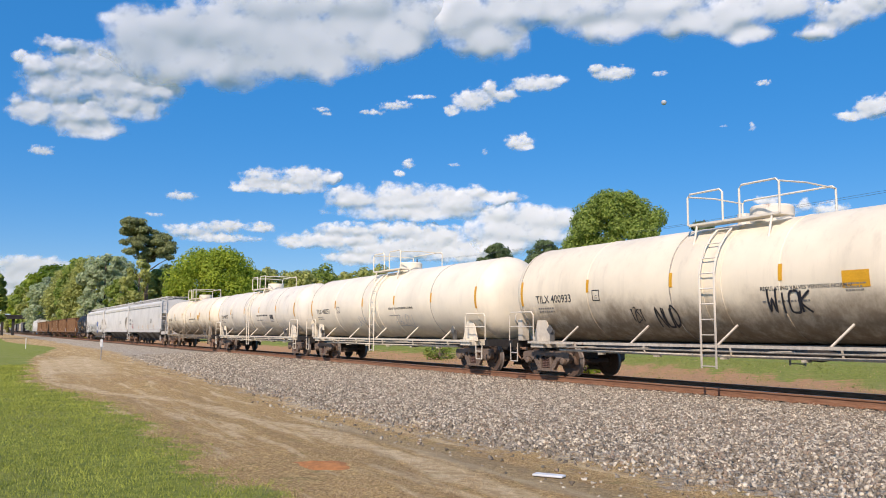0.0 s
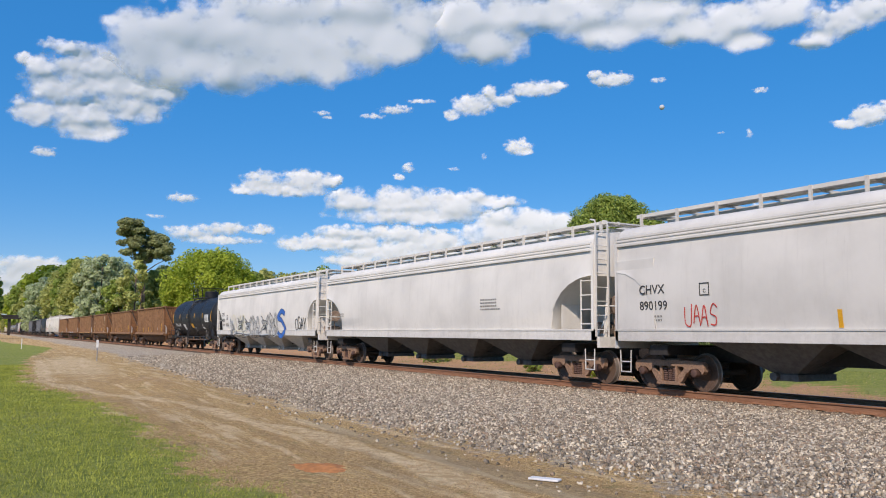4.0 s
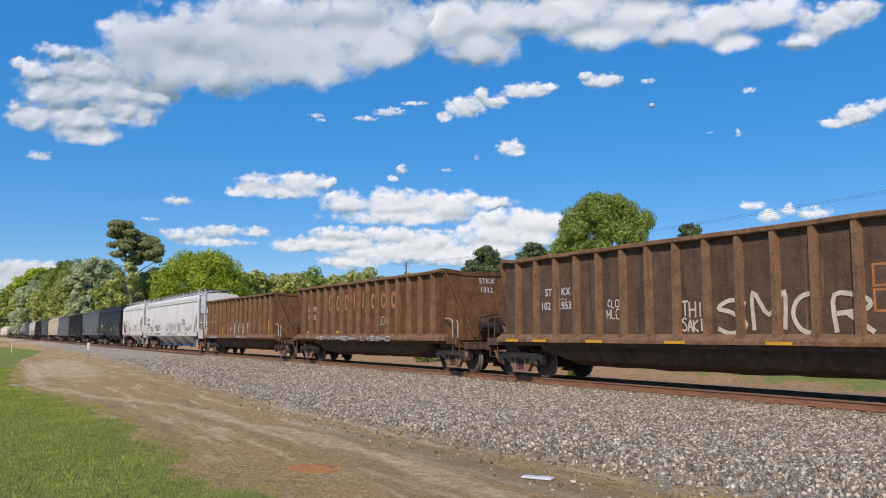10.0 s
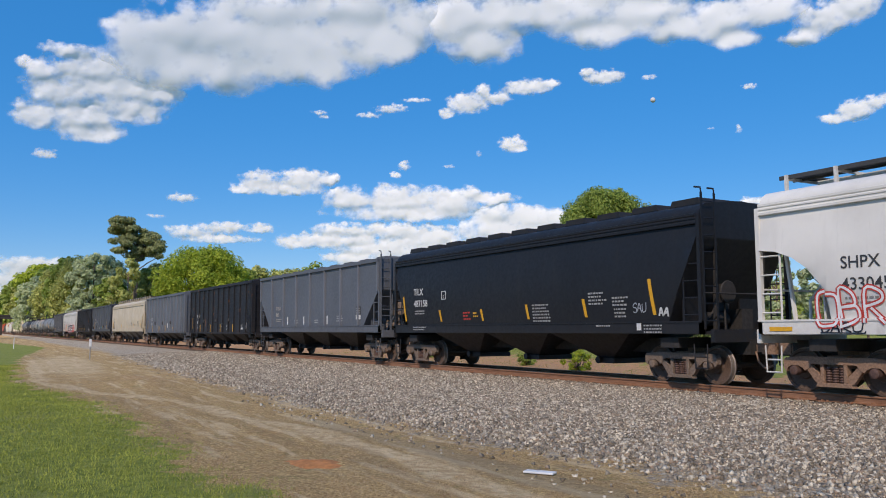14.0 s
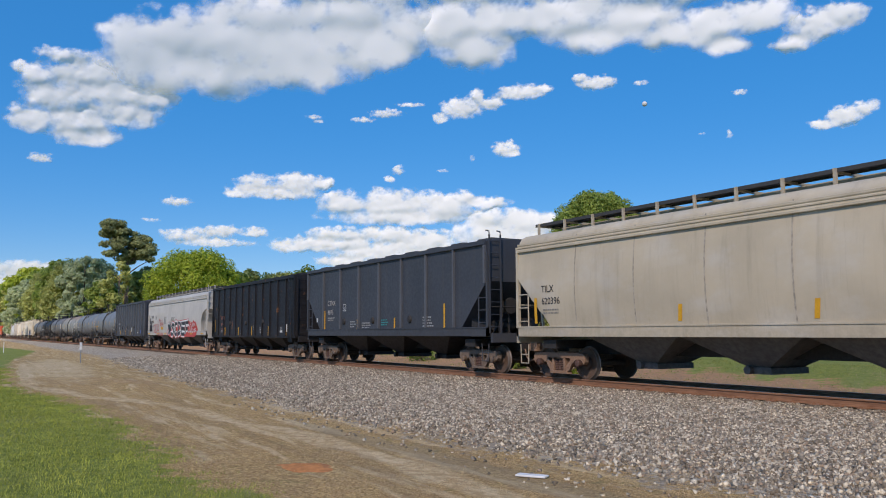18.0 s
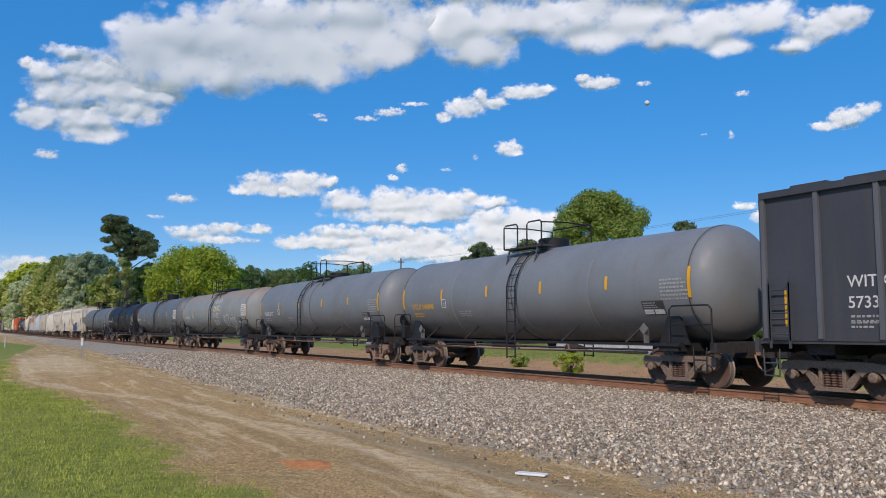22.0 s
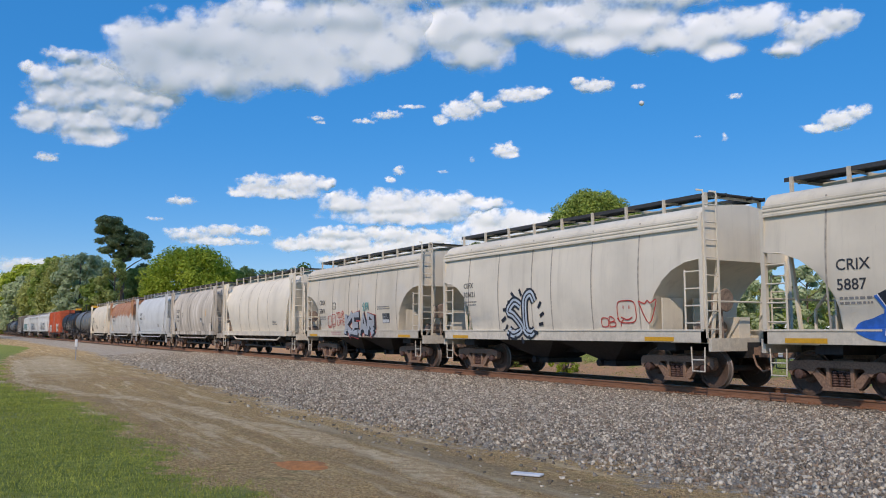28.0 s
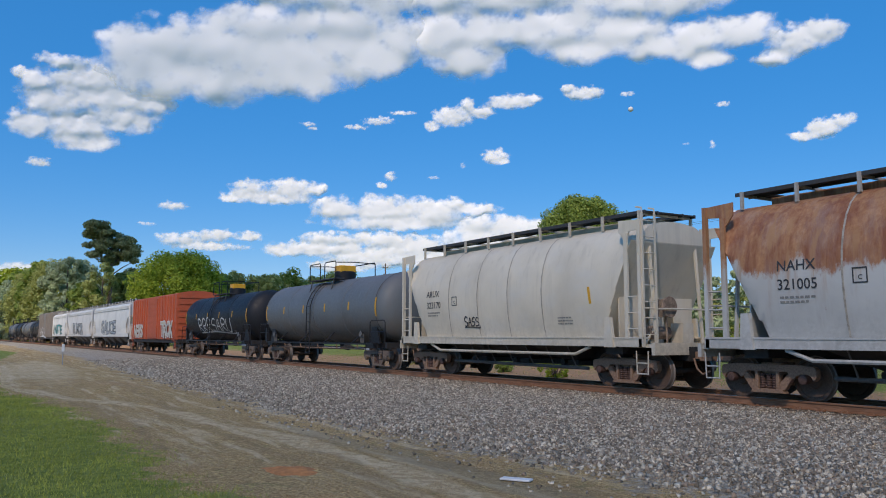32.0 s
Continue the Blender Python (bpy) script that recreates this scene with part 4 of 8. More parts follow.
def hopper_car(label, tc, mat, kind="curved", truck="truck_rust", zt=4.42, zs=1.22, cut=1.5, cut_z=3.0, over=1.28, bays=4, ribs=0, trim=None,
               bay_mat=None, posts=14, walk=True, sill=0.3, cage=False, seams=(), low_bottom=None, belt=True, bay_low=0.38, blue=False, straight=False, walk_mat=None, closed=False):
    half = tc / 2 + 2.1
    trim = trim or mat
    bay_mat = bay_mat or M["bay"]
    car = new_car("hopper_wagon", label, "hopper wagon")
    w = 1.62 if kind == "curved" else 1.58
    Lb = tc / 2 + over
    zb = low_bottom or zs + sill
    bm = bmesh.new()
    stations = [-Lb, -Lb + 0.02] + [-Lb + cut * u for u in (0.25, 0.5, 0.7, 0.85, 0.94, 1.0)] + list(np.linspace(-Lb + cut, Lb - cut, 6))[1:-1]
    stations = stations + [-s for s in stations[:8][::-1]]
    full = section(kind, zb, zt, w)
    rings = []
    for x in stations:
        d = Lb - abs(x)
        if d >= cut or cut == 0:
            low = zb
        elif kind == "curved" and not cage and not straight:
            low = zb + (cut_z - zb) * math.sqrt(max(0, 1 - (d / cut) ** 2))
        else:
            low = zb + (cut_z - zb) * (1 - d / cut)
        if cage and d < cut:
            low = zb + (cut_z - zb) * (1 - d / cut)
        half_ring = [(y, max(z, low + 0.001 * i)) for i, (y, z) in enumerate(full)]
        rings.append([(x, -y, z) for y, z in half_ring] + [(x, y, z) for y, z in half_ring[:-1][::-1]])
    loft(bm, rings)
    part("body", bm, mat, car, smooth=True)
    prof_z, prof_y = [p[1] for p in full[:9]], [-p[0] for p in full[:9]]
    STEP[car.name] = zs + sill + 0.01
    SIDE[car.name] = lambda z: float(np.interp(z, prof_z, prof_y)) - 0.004 if z > zs + sill + 0.01 else -1.605
    # side sills, centre sill and end platforms
    for sy in (-1, 1):
        bm = bmesh.new()
        xe = max(Lb + 0.08, tc / 2 + 1.2)
        box(bm, -xe, xe, sy * 1.54 - 0.06, sy * 1.54 + 0.06, zs, zs + sill)
        box(bm, -xe, xe, sy * 1.5 - 0.12, sy * 1.5 + 0.12, zs + sill - 0.04, zs + sill - 0.004)
        part("side_sill", bm, trim, car)
    bm = bmesh.new()
    box(bm, -half + 0.6, half - 0.6, -0.3, 0.3, 0.72, 1.08)
    for sx in (-1, 1):
        x = sx * tc / 2
        box(bm, x - 0.3, x + 0.3, -1.4, 1.4, 0.88, 1.12)
    part("centre_sill", bm, M["under"], car)
    for sx in (1, -1):
        bm = bmesh.new()
        x0, x1 = sorted((sx * (half - 0.62), sx * (tc / 2 + 0.2)))
        box(bm, x0, x1, -1.45, 1.45, zs - 0.02, zs + 0.06)
        xe = sx * (half - 0.66)
        box(bm, xe - 0.05, xe + 0.05, -1.5, 1.5, zs - 0.2, zs + 0.1)
        part("end_platform", bm, trim, car)
        if cut:
            post_x = sx * (tc / 2 + (1.12 if cage else over + 0.03))
            for sy in (-1, 1):
                bm = bmesh.new()
                box(bm, post_x - 0.05, post_x + 0.05, sy * 1.55 - 0.05, sy * 1.55 + 0.05, zs, zt - (0.05 if cage else 0.45))
                inner = post_x - sx * (0.48 if cage else 0.52)
                for zz in (zs + 0.45, zs + 0.85, zs + 1.25, zs + 1.65)[:3 if cage else 4]:
                    tube(bm, [(post_x, sy * 1.56, zz), (inner, sy * 1.56, zz)], 0.018, 5)
                if cage:
                    box(bm, inner - 0.06, inner + 0.06, sy * 1.55 - 0.03, sy * 1.55 + 0.03, zs, zt - 0.35)
                else:
                    tube(bm, [(inner, sy * 1.56, zs + 0.1), (inner, sy * 1.56, zs + 1.7)], 0.022, 5)
                part("end_post", bm, trim, car)
                if cage:
                    bm = bmesh.new()
                    x = sx * (tc / 2 + 0.05)
                    slab(bm, [(x - 0.17, zs - 0.02), (x + 0.17, zs - 0.02), (x + 0.06, zs + 0.75), (x - 0.12, zs + 0.75)], sy * 1.6 - 0.05, sy * 1.6 + 0.05)
                    part("gusset", bm, trim, car)
                    bm = bmesh.new()
                    slab(bm, [(post_x, zt - 0.05), (post_x - sx * 0.75, zt - 0.02), (post_x - sx * 0.75, zt - 0.3), (inner, zt - 0.62), (inner + sx * 0.1, zt - 0.32), (post_x, zt - 0.3)][::sx], sy * 1.52 - 0.02, sy * 1.52 + 0.02)
                    part("top_gusset", bm, trim, car)
                if sx * sy < 0:      # the tall ladder stands on the end, at the right hand of each side
                    def lad(bm):
                        ladder(bm, zs + 0.1, zt + 0.12, 0.44, 8, 0.015, 0.03)
                        for q in (-0.22, 0.22):
                            tube(bm, [(q, 0, zt + 0.1), (q, 0.02, zt + 0.24), (q, 0.2, zt + 0.28)], 0.024, 5)
                    shared(("end_ladder", round(zt, 2), round(zs, 2)), lad, "end_ladder", trim, car, pose(post_x + sx * 0.07, sy * 1.3, 0, 0, 0, 90 * sx))
            # webs over the bolster, slope sheet struts and brake gear on the end platform
            for y, wide in ((-1.0, 0.7), (0.0, 0.5), (1.0, 0.7)):
                bm = bmesh.new()
                xw = sx * (tc / 2 + (0.12 if cage else over - cut + 0.25))
                zw = cut_z - (cut_z - zb) * min(1.0, max(0.1, (Lb - abs(xw)) / cut)) - 0.02 if cage or straight else zb + (cut_z - zb) * 0.42
                slab(bm, [(xw, zs), (xw + sx * 0.02, zs), (xw + sx * 0.05, zw + 0.1), (xw, zw + 0.1)][::sx], y - wide / 2, y + wide / 2)
                part("bolster_web", bm, mat, car)
            bm = bmesh.new()
            for y in (-0.85, 0.85):
                tube(bm, [(sx * (tc / 2 + 0.95), y, zs), (sx * (Lb - 0.1), y, cut_z + 0.1)], 0.05, 5)
            tube(bm, [(post_x, -1.5, zs + 0.95), (post_x, 1.5, zs + 0.95)], 0.025, 6)
            box(bm, *sorted((sx * (tc / 2 + 0.55), sx * (tc / 2 + 0.95))), 0.1, 0.5, zs + 0.06, zs + 0.6)
            tube(bm, [(sx * (tc / 2 + 0.6), -0.9, zs + 0.05), (sx * (tc / 2 + 0.8), -0.6, zs + 0.7), (sx * (tc / 2 + 0.75), -0.2, zs + 1.1)], 0.035, 5)
            part("end_frame", bm, M["under"] if mat in (M["black"], M["dark_grey"]) else trim, car)
            bm = bmesh.new()
            if sx > 0:
                xb = tc / 2 + 1.0
                lathe(bm, [(xb, 0.02), (xb, 0.2), (xb, 0.26), (xb + 0.03, 0.28), (xb + 0.05, 0.26), (xb + 0.05, 0.02)], 20, "x", (0, -0.45, zs + 1.0))
                box(bm, xb - 0.28, xb, -0.6, -0.3, zs + 0.75, zs + 1.2)
                tube(bm, [(xb - 0.1, -0.45, zs + 0.8), (xb - 0.12, -0.4, zs)], 0.03, 5)
                lathe(bm, [(-0.8, 0.17), (-0.05, 0.17)], 14, "y", (tc / 2 + 0.55, 0, zs + 0.35))
                part("brake_gear", bm, M["under"] if mat in (M["black"], M["dark_grey"]) else M["gear"], car, "weathered brake wheel and cylinder")
            else:
                bm.free()
            if closed:
                for sy in (-1, 1):
                    bm = bmesh.new()
                    box(bm, *sorted((sx * (Lb - cut), sx * (Lb - 0.005))), *sorted((sy * (w - 0.06), sy * (w - 0.02))), zs + sill - 0.02, cut_z + 0.3)
                    part("side_sheet", bm, mat, car)
        else:
            for sy in (-1, 1):
                z1 = zt - 0.15 if sx * sy < 0 else zs + 1.35
                def lad(bm):
                    ladder(bm, zs - 0.1, z1, 0.46)
                shared(("ladder", round(z1, 2), round(zs, 2)), lad, "ladder", trim, car, pose(sx * (Lb - 0.45), sy * (w + 0.12), 0))
    # roof: running board on brackets, hatches
    if walk:
        for y0, y1 in ((0.45, 0.95), (-0.95, -0.45)):
            bm = bmesh.new()
            pr = [(y0, 0.2), (y0 + 0.03, 0.2), (y0 + 0.03, 0.24), (y1 - 0.03, 0.24), (y1 - 0.03, 0.2), (y1, 0.2), (y1, 0.29), (y1 - 0.03, 0.29), (y1 - 0.03, 0.27), (y0 + 0.03, 0.27), (y0 + 0.03, 0.29), (y0, 0.29)]
            loft(bm, [[(x, y, zt + z) for y, z in pr] for x in (-Lb + 0.1, Lb - 0.1)])
            rb = part("running_board", bm, walk_mat or M["walk"], car, "steel roof walkway")
        for sx in (-1, 1):
            bm = bmesh.new()
            box(bm, *sorted((sx * (Lb - 0.1), sx * (Lb - 0.6))), -0.45, 0.45, zt + 0.24, zt + 0.27)
            part("end_walkway", bm, walk_mat or M["walk"], car)
        for k in range(posts):
            x = -Lb + 0.3 + (2 * Lb - 0.6) * k / (posts - 1)
            def bracket(bm):
                box(bm, -0.035, 0.035, -1.0, -0.94, -0.12, 0.29)
                box(bm, -0.035, 0.035, 0.94, 1.0, -0.12, 0.29)
                box(bm, -0.03, 0.03, -0.95, 0.95, 0.18, 0.235)
            shared("bracket", bracket, "bracket", trim, rb, pose(x, 0, zt))
        bm = bmesh.new()
        box(bm, -Lb + 0.6, Lb - 0.6, -0.32, 0.32, zt, zt + 0.17)
        part("hatch_cover", bm, mat, car, "trough hatch")
    else:
        for k in range(posts):
            x = -Lb + 0.8 + (2 * Lb - 1.6) * k / (posts - 1)
            def hatch(bm):
                slab(bm, [(-0.5, -0.06), (0.5, -0.06), (0.42, 0.1), (-0.42, 0.1)], -1.1, 1.1)
            shared("hatch", hatch, "hatch", mat, car, pose(x, 0, zt))
    if belt:
        for sy in (-1, 1):
            bm = bmesh.new()
            y = w * 0.975 if kind == "curved" else w + 0.005
            pr = [(0, -0.2), (0.028, -0.19), (0.028, -0.14), (0.008, -0.12), (0.008, -0.09), (0.028, -0.08), (0.028, -0.05), (0.012, -0.03), (0.03, 0.0), (0.03, 0.05), (0, 0.06)]
            loft(bm, [[(x, sy * (y + a), zt - 0.42 + b) for a, b in pr] for x in (-Lb + 0.02, Lb - 0.02)])
            part("top_chord", bm, trim, car)
    for sy in (-1, 1):
        for k in range(ribs):
            x = -Lb + 0.06 + (2 * Lb - 0.12) * k / (ribs - 1)
            d = Lb - abs(x)
            low = zb if d >= cut else zb + (cut_z - zb) * (1 - d / cut)
            bm = bmesh.new()
            box(bm, x - 0.05, x + 0.05, min(sy * (w - 0.01), sy * (w + 0.07)), max(sy * (w - 0.01), sy * (w + 0.07)), low - 0.0, zt - 0.12)
            part("rib", bm, {M["dark_grey"].name: M["rib_grey"], M["slate"].name: M["rib_slate"]}.get(mat.name, mat), car)
        if ribs:
            bm = bmesh.new()
            box(bm, -Lb, Lb, min(sy * (w - 0.01), sy * (w + 0.09)), max(sy * (w - 0.01), sy * (w + 0.09)), zt - 0.2, zt - 0.06)
            part("top_chord", bm, mat, car)
        for k, x in enumerate(seams):
            bm = bmesh.new()
            pts = [(y, z) for y, z in full if z < zt - (0.2 if kind != "round" else 0.06)]
            for (ya, za), (yb, z2) in zip(pts, pts[1:]):
                v = [bm.verts.new((x + q, sy * (y + o), z)) for q in (-0.022, 0.022) for y, z, o in ((ya, za, 0.008), (yb, z2, 0.008))]
                bm.faces.new((v[0], v[1], v[3], v[2]))
            part("weld_seam", bm, M["seam_light"], car)
    # discharge bays between the trucks
    span = tc - 2.9
    for k in range(bays):
        x = -span / 2 + span * (k + 0.5) / bays
        h = span / bays / 2 - 0.06
        def bay(bm):
            tz, lz = zs + 0.05, bay_low
            ring = lambda a, b, z: [(-a, -b, z), (a, -b, z), (a, b, z), (-a, b, z)]
            loft(bm, [ring(h, 1.3, tz + 0.25), ring(h, 1.3, tz - 0.05), ring(0.3, 0.62, lz + 0.16), ring(0.36, 0.66, lz + 0.14), ring(0.36, 0.66, lz)])
            tube(bm, [(-0.2, -0.78, lz + 0.09), (-0.2, -0.6, lz + 0.09)], 0.1, 8)
        b = shared(("bay", round(h, 2), zs, bay_low), bay, "discharge_bay", bay_mat, car, pose(x, 0, 0))
        if blue:
            bm = bmesh.new()
            lathe(bm, [(-0.95, 0.1), (-0.76, 0.12)], 12, "y", (-0.2, 0, bay_low + 0.09))
            part("outlet_cap", bm, M["blue"], b, "blue outlet cap")
    if cage:
        for sy in (-1, 1):
            bm = bmesh.new()
            xa = tc / 2 - 0.9
            tube(bm, [(-xa - 0.1, sy * 1.5, zs - 0.02), (-xa + 0.5, sy * 1.5, 0.86), (xa - 0.5, sy * 1.5, 0.86), (xa + 0.1, sy * 1.5, zs - 0.02)], 0.045, 6)
            part("side_pipe", bm, trim, car)
            bm = bmesh.new()
            xo = tc / 2 - 1.5
            tube(bm, [(-xo, sy * 0.95, 0.5), (xo, sy * 0.95, 0.46)], 0.05, 7)
            for k in range(7):
                x = -xo + 2 * xo * (k + 0.5) / 7
                tube(bm, [(x, sy * 0.95, 0.48), (x, sy * 1.3, zs)], 0.022, 4)
            part("outlet_pipe", bm, M["bay"], car, "long outlet pipe under the bays")
    add_trucks(car, tc, truck)
    ends(car, half, trim, trim)
    return car


def gondola(label, tc, mat, ribs=15, truck="truck_rust", zt=3.55, end_ladder=False, yellow=()):
    """A ribbed coal tub: straight sides, corners folded in to a raking V at both ends, a rounded belly between the trucks."""
    half = tc / 2 + 2.1
    car = new_car("coal_gondola", label, "gondola wagon")
    w, zs = 1.5, 1.12
    Lb = tc / 2 + 0.14
    t = 0.05
    rib_mat = M["brown_rib"]
    for s in (-1, 1):
        bm = bmesh.new()
        box(bm, -Lb, Lb, *sorted((s * w, s * (w - t))), zs, zt)
        part("side_wall", bm, mat, car)
    bm = bmesh.new()
    box(bm, -Lb, Lb, -w + t, w - t, zs, zs + 0.06)
    part("floor_plate", bm, mat, car)
    SIDE[car.name] = lambda z: -w
    xs = [-Lb + 0.75 + (2 * Lb - 1.5) * k / (ribs - 1) for k in range(ribs)]
    RIBS[car.name] = xs
    r = random.Random(ribs + int(tc * 100))
    for s in (-1, 1):
        bm = bmesh.new()          # the top chord, bent where loaders have knocked it
        rings = []
        for k in range(25):
            x = -Lb - 0.03 + (2 * Lb + 0.06) * k / 24
            dy, dz = r.uniform(-0.012, 0.012), r.uniform(-0.012, 0.012) + (0.05 if k in (0, 24) else 0)
            rings.append([(x, s * (w + a) + dy, zt + b + dz) for a, b in ((-0.03, -0.02), (0.15, -0.02), (0.17, 0.0), (0.17, 0.08), (0.15, 0.1), (-0.03, 0.1))])
        loft(bm, rings)
        part("top_chord", bm, rib_mat, car)
        bm = bmesh.new()
        box(bm, -Lb - 1.0, Lb + 1.0, *sorted((s * (w - 0.06), s * (w + 0.06))), zs - 0.13, zs + 0.1)
        part("side_sill", bm, mat, car)
        bm = bmesh.new()
        loft(bm, [[(x, s * (w + a), zs + b) for a, b in ((0.0, 0.22), (0.17, 0.12), (0.2, 0.06), (0.2, -0.02), (0.0, -0.02))] for x in (-Lb - 0.25, Lb + 0.25)])
        part("sill_ledge", bm, rib_mat, car, "dusty sloping ledge")
        bm = bmesh.new()
        rings = []
        for k in range(9):        # the end chord sags between the corners
            y = -w + 2 * w * k / 8
            d = -0.07 * math.sin(math.pi * k / 8) + r.uniform(-0.015, 0.015)
            rings.append([(s * (Lb + a), y, zt + b + d) for a, b in ((-0.05, -0.03), (0.1, -0.03), (0.1, 0.12), (-0.05, 0.12))])
        loft(bm, rings)
        part("end_chord", bm, mat, car)

        def sheet(name, corners, thick=0.05):
            b = bmesh.new()
            f = b.faces.new([b.verts.new((s * x, y, z)) for x, y, z in corners])
            g = bmesh.ops.extrude_face_region(b, geom=[f])
            bmesh.ops.translate(b, verts=[e for e in g["geom"] if isinstance(e, bmesh.types.BMVert)], vec=(-s * thick, 0, 0))
            return part(name, b, mat, car)

        sheet("end_plate", [(Lb + 0.04, -w, zt), (Lb + 0.04, w, zt), (Lb + 0.5, 0.55, zs + 0.3), (Lb + 0.5, 0.55, zs), (Lb + 0.5, -0.55, zs), (Lb + 0.5, -0.55, zs + 0.3)])
        for q in (-1, 1):     # folded corner plates and their raking flanges
            sheet("corner_plate", [(Lb + 0.003, q * (w - 0.008), zt), (Lb + 0.5, q * 0.55, zs + 0.3), (Lb + 0.5, q * 0.55, zs), (Lb + 0.003, q * (w - 0.008), zs)], 0.003)
            bm = bmesh.new()
            a0, b0 = Vector((s * (Lb + 0.05), q * w, zt + 0.02)), Vector((s * (Lb + 0.52), q * 0.57, zs + 0.1))
            out = Vector((s * 0.17, q * 0.13, 0.02))
            wide = Vector((0, -q * 0.05, 0))
            loft(bm, [[p + wide * 0, p + out, p + out + wide, p + wide] for p in (a0, (a0 + b0) / 2 + out * 0.1, b0)])
            part("end_flange", bm, rib_mat, car)

            def corner_rail(bm):
                tube(bm, [(-0.45, 0, 1.9), (-0.1, 0, 1.88), (0.05, 0, 1.8), (0.08, 0, 1.2)], 0.024, 6)
                tube(bm, [(0.42, 0, 1.2), (0.42, 0, 1.72), (0.36, 0, 1.8)], 0.024, 6)
            shared("corner_rail", corner_rail, "handrail", M["pale_steel"] if q * s < 0 else mat, car, pose(s * (Lb + 0.55), q * (w + 0.03), 0, 0, 0, 0 if s > 0 else 180))

            def hanger(bm):
                tube(bm, [(-0.2, 0, 1.05), (-0.2, 0, 0.62), (0.2, 0, 0.62), (0.22, 0, 1.05)], 0.022, 6)
                tube(bm, [(0.22, 0, 1.05), (0.3, 0, 0.45)], 0.02, 5)
            shared("hanger", hanger, "hanger_step", mat, car, pose(s * (Lb + 0.75), q * (w - 0.02), 0))
            if end_ladder:
                def lad(bm):
                    ladder(bm, 0.9, zt - 0.15, 0.44, 6, 0.016, 0.02)
                shared(("ladder_g", zt), lad, "ladder", mat, car, pose(s * (Lb - 0.2), q * (w + 0.16), 0))
        for k, x in enumerate(xs):
            bm = bmesh.new()
            yo = s * (w + 0.14)
            lean = r.uniform(-0.02, 0.02)
            loft(bm, [[(x - 0.1 + d, s * (w - 0.01), z), (x - 0.055 * k2 + d, yo, z), (x + 0.055 * k2 + d, yo, z), (x + 0.1 + d, s * (w - 0.01), z)] for z, k2, d in ((zs + 0.12, 1.35, 0), ((zs + zt) / 2, 1.1, lean), (zt - 0.02, 1.0, 0))])
            part("rib", bm, rib_mat, car)
        # brake gear and deck on the end platform
        bm = bmesh.new()
        box(bm, *sorted((s * (Lb + 0.5), s * (half - 0.62))), -1.35, 1.35, zs - 0.1, zs - 0.05)
        part("end_deck", bm, M["brown_dark"], car)
        bm = bmesh.new()
        lathe(bm, [(-0.24, 0.02), (-0.24, 0.15), (0.24, 0.15), (0.24, 0.02)], 14, "y", (s * (Lb + 0.8), -0.25, zs + 0.5))
        box(bm, s * (Lb + 0.62) - 0.1, s * (Lb + 0.62) + 0.1, 0.1, 0.42, zs + 0.25, zs + 0.8)
        tube(bm, [(s * (Lb + 0.7), -0.5, zs), (s * (Lb + 0.75), -0.45, zs + 0.8), (s * (Lb + 0.75), 0.3, zs + 0.95)], 0.03, 5)
        tube(bm, [(s * (Lb + 0.9), 0.6, zs), (s * (Lb + 0.62), 0.45, zs + 0.75)], 0.035, 5)
        part("brake_valve", bm, M["under"], car)
    bm = bmesh.new()
    a = tc / 2 - 1.3      # the rounded tub between the trucks, dented along its belly
    outline = ((-1.32, 0.0), (-1.3, -0.25), (-1.12, -0.52), (-0.65, -0.68), (0.65, -0.68), (1.12, -0.52), (1.3, -0.25), (1.32, 0.0))
    rings = []
    for k in range(21):
        u = -1 + k / 10
        lift = 0.5 * smooth(0.8, 1.0, abs(u))
        rings.append([(a * u, y + r.uniform(-0.025, 0.025), zs - 0.02 + z * (1 - lift) + (r.uniform(-0.03, 0.03) if z < -0.1 else 0)) for y, z in outline])
    loft(bm, rings)
    part("tub", bm, M["brown_dark"], car)
    for s in (-1, 1):
        bm = bmesh.new()
        box(bm, *sorted((s * (tc / 2 - 1.3), s * (half - 0.6))), -0.3, 0.3, 0.72, 1.0)
        box(bm, *sorted((s * (half - 0.62), s * (half - 0.8))), -1.4, 1.4, 0.82, 1.04)
        box(bm, s * tc / 2 - 0.3, s * tc / 2 + 0.3, -1.4, 1.4, 0.86, 0.985)
        part("stub_sill", bm, M["brown_dark"], car)
        bm = bmesh.new()
        lathe(bm, [(s * (half - 0.9), 0.02), (s * (half - 0.9), 0.27), (s * (half - 0.86), 0.27), (s * (half - 0.86), 0.02)], 16, "x", (0, 0.5, 1.95))
        tube(bm, [(s * (half - 0.88), 0.5, 1.95), (s * (Lb + 0.2), 0.5, 1.95)], 0.04, 5)
        part("brake_wheel", bm, M["brown_dark"], car)
    for k, z0, h in yellow:
        sticker(car, "reflective_strip", xs[k] - 0.055, z0, 0.11, h, M["yellow"], "yellow strip on a rib", 0.0, 0.155)
    add_trucks(car, tc, truck)
    ends(car, half, mat, mat, False)
    return car


def on_panels(car, k, z, size, mat, words):
    """Stencils split by a rib: the first word ends before rib k, the second begins behind it."""
    x = RIBS[car.name][k]
    for i, (a, b) in enumerate(words):
        lettering(car, a, x - 0.16 - 0.75 * size * len(a) * 1.25, z - i * size * 1.8, size, mat)
        if b:
            lettering(car, b, x + 0.18, z - i * size * 1.8, size, mat)


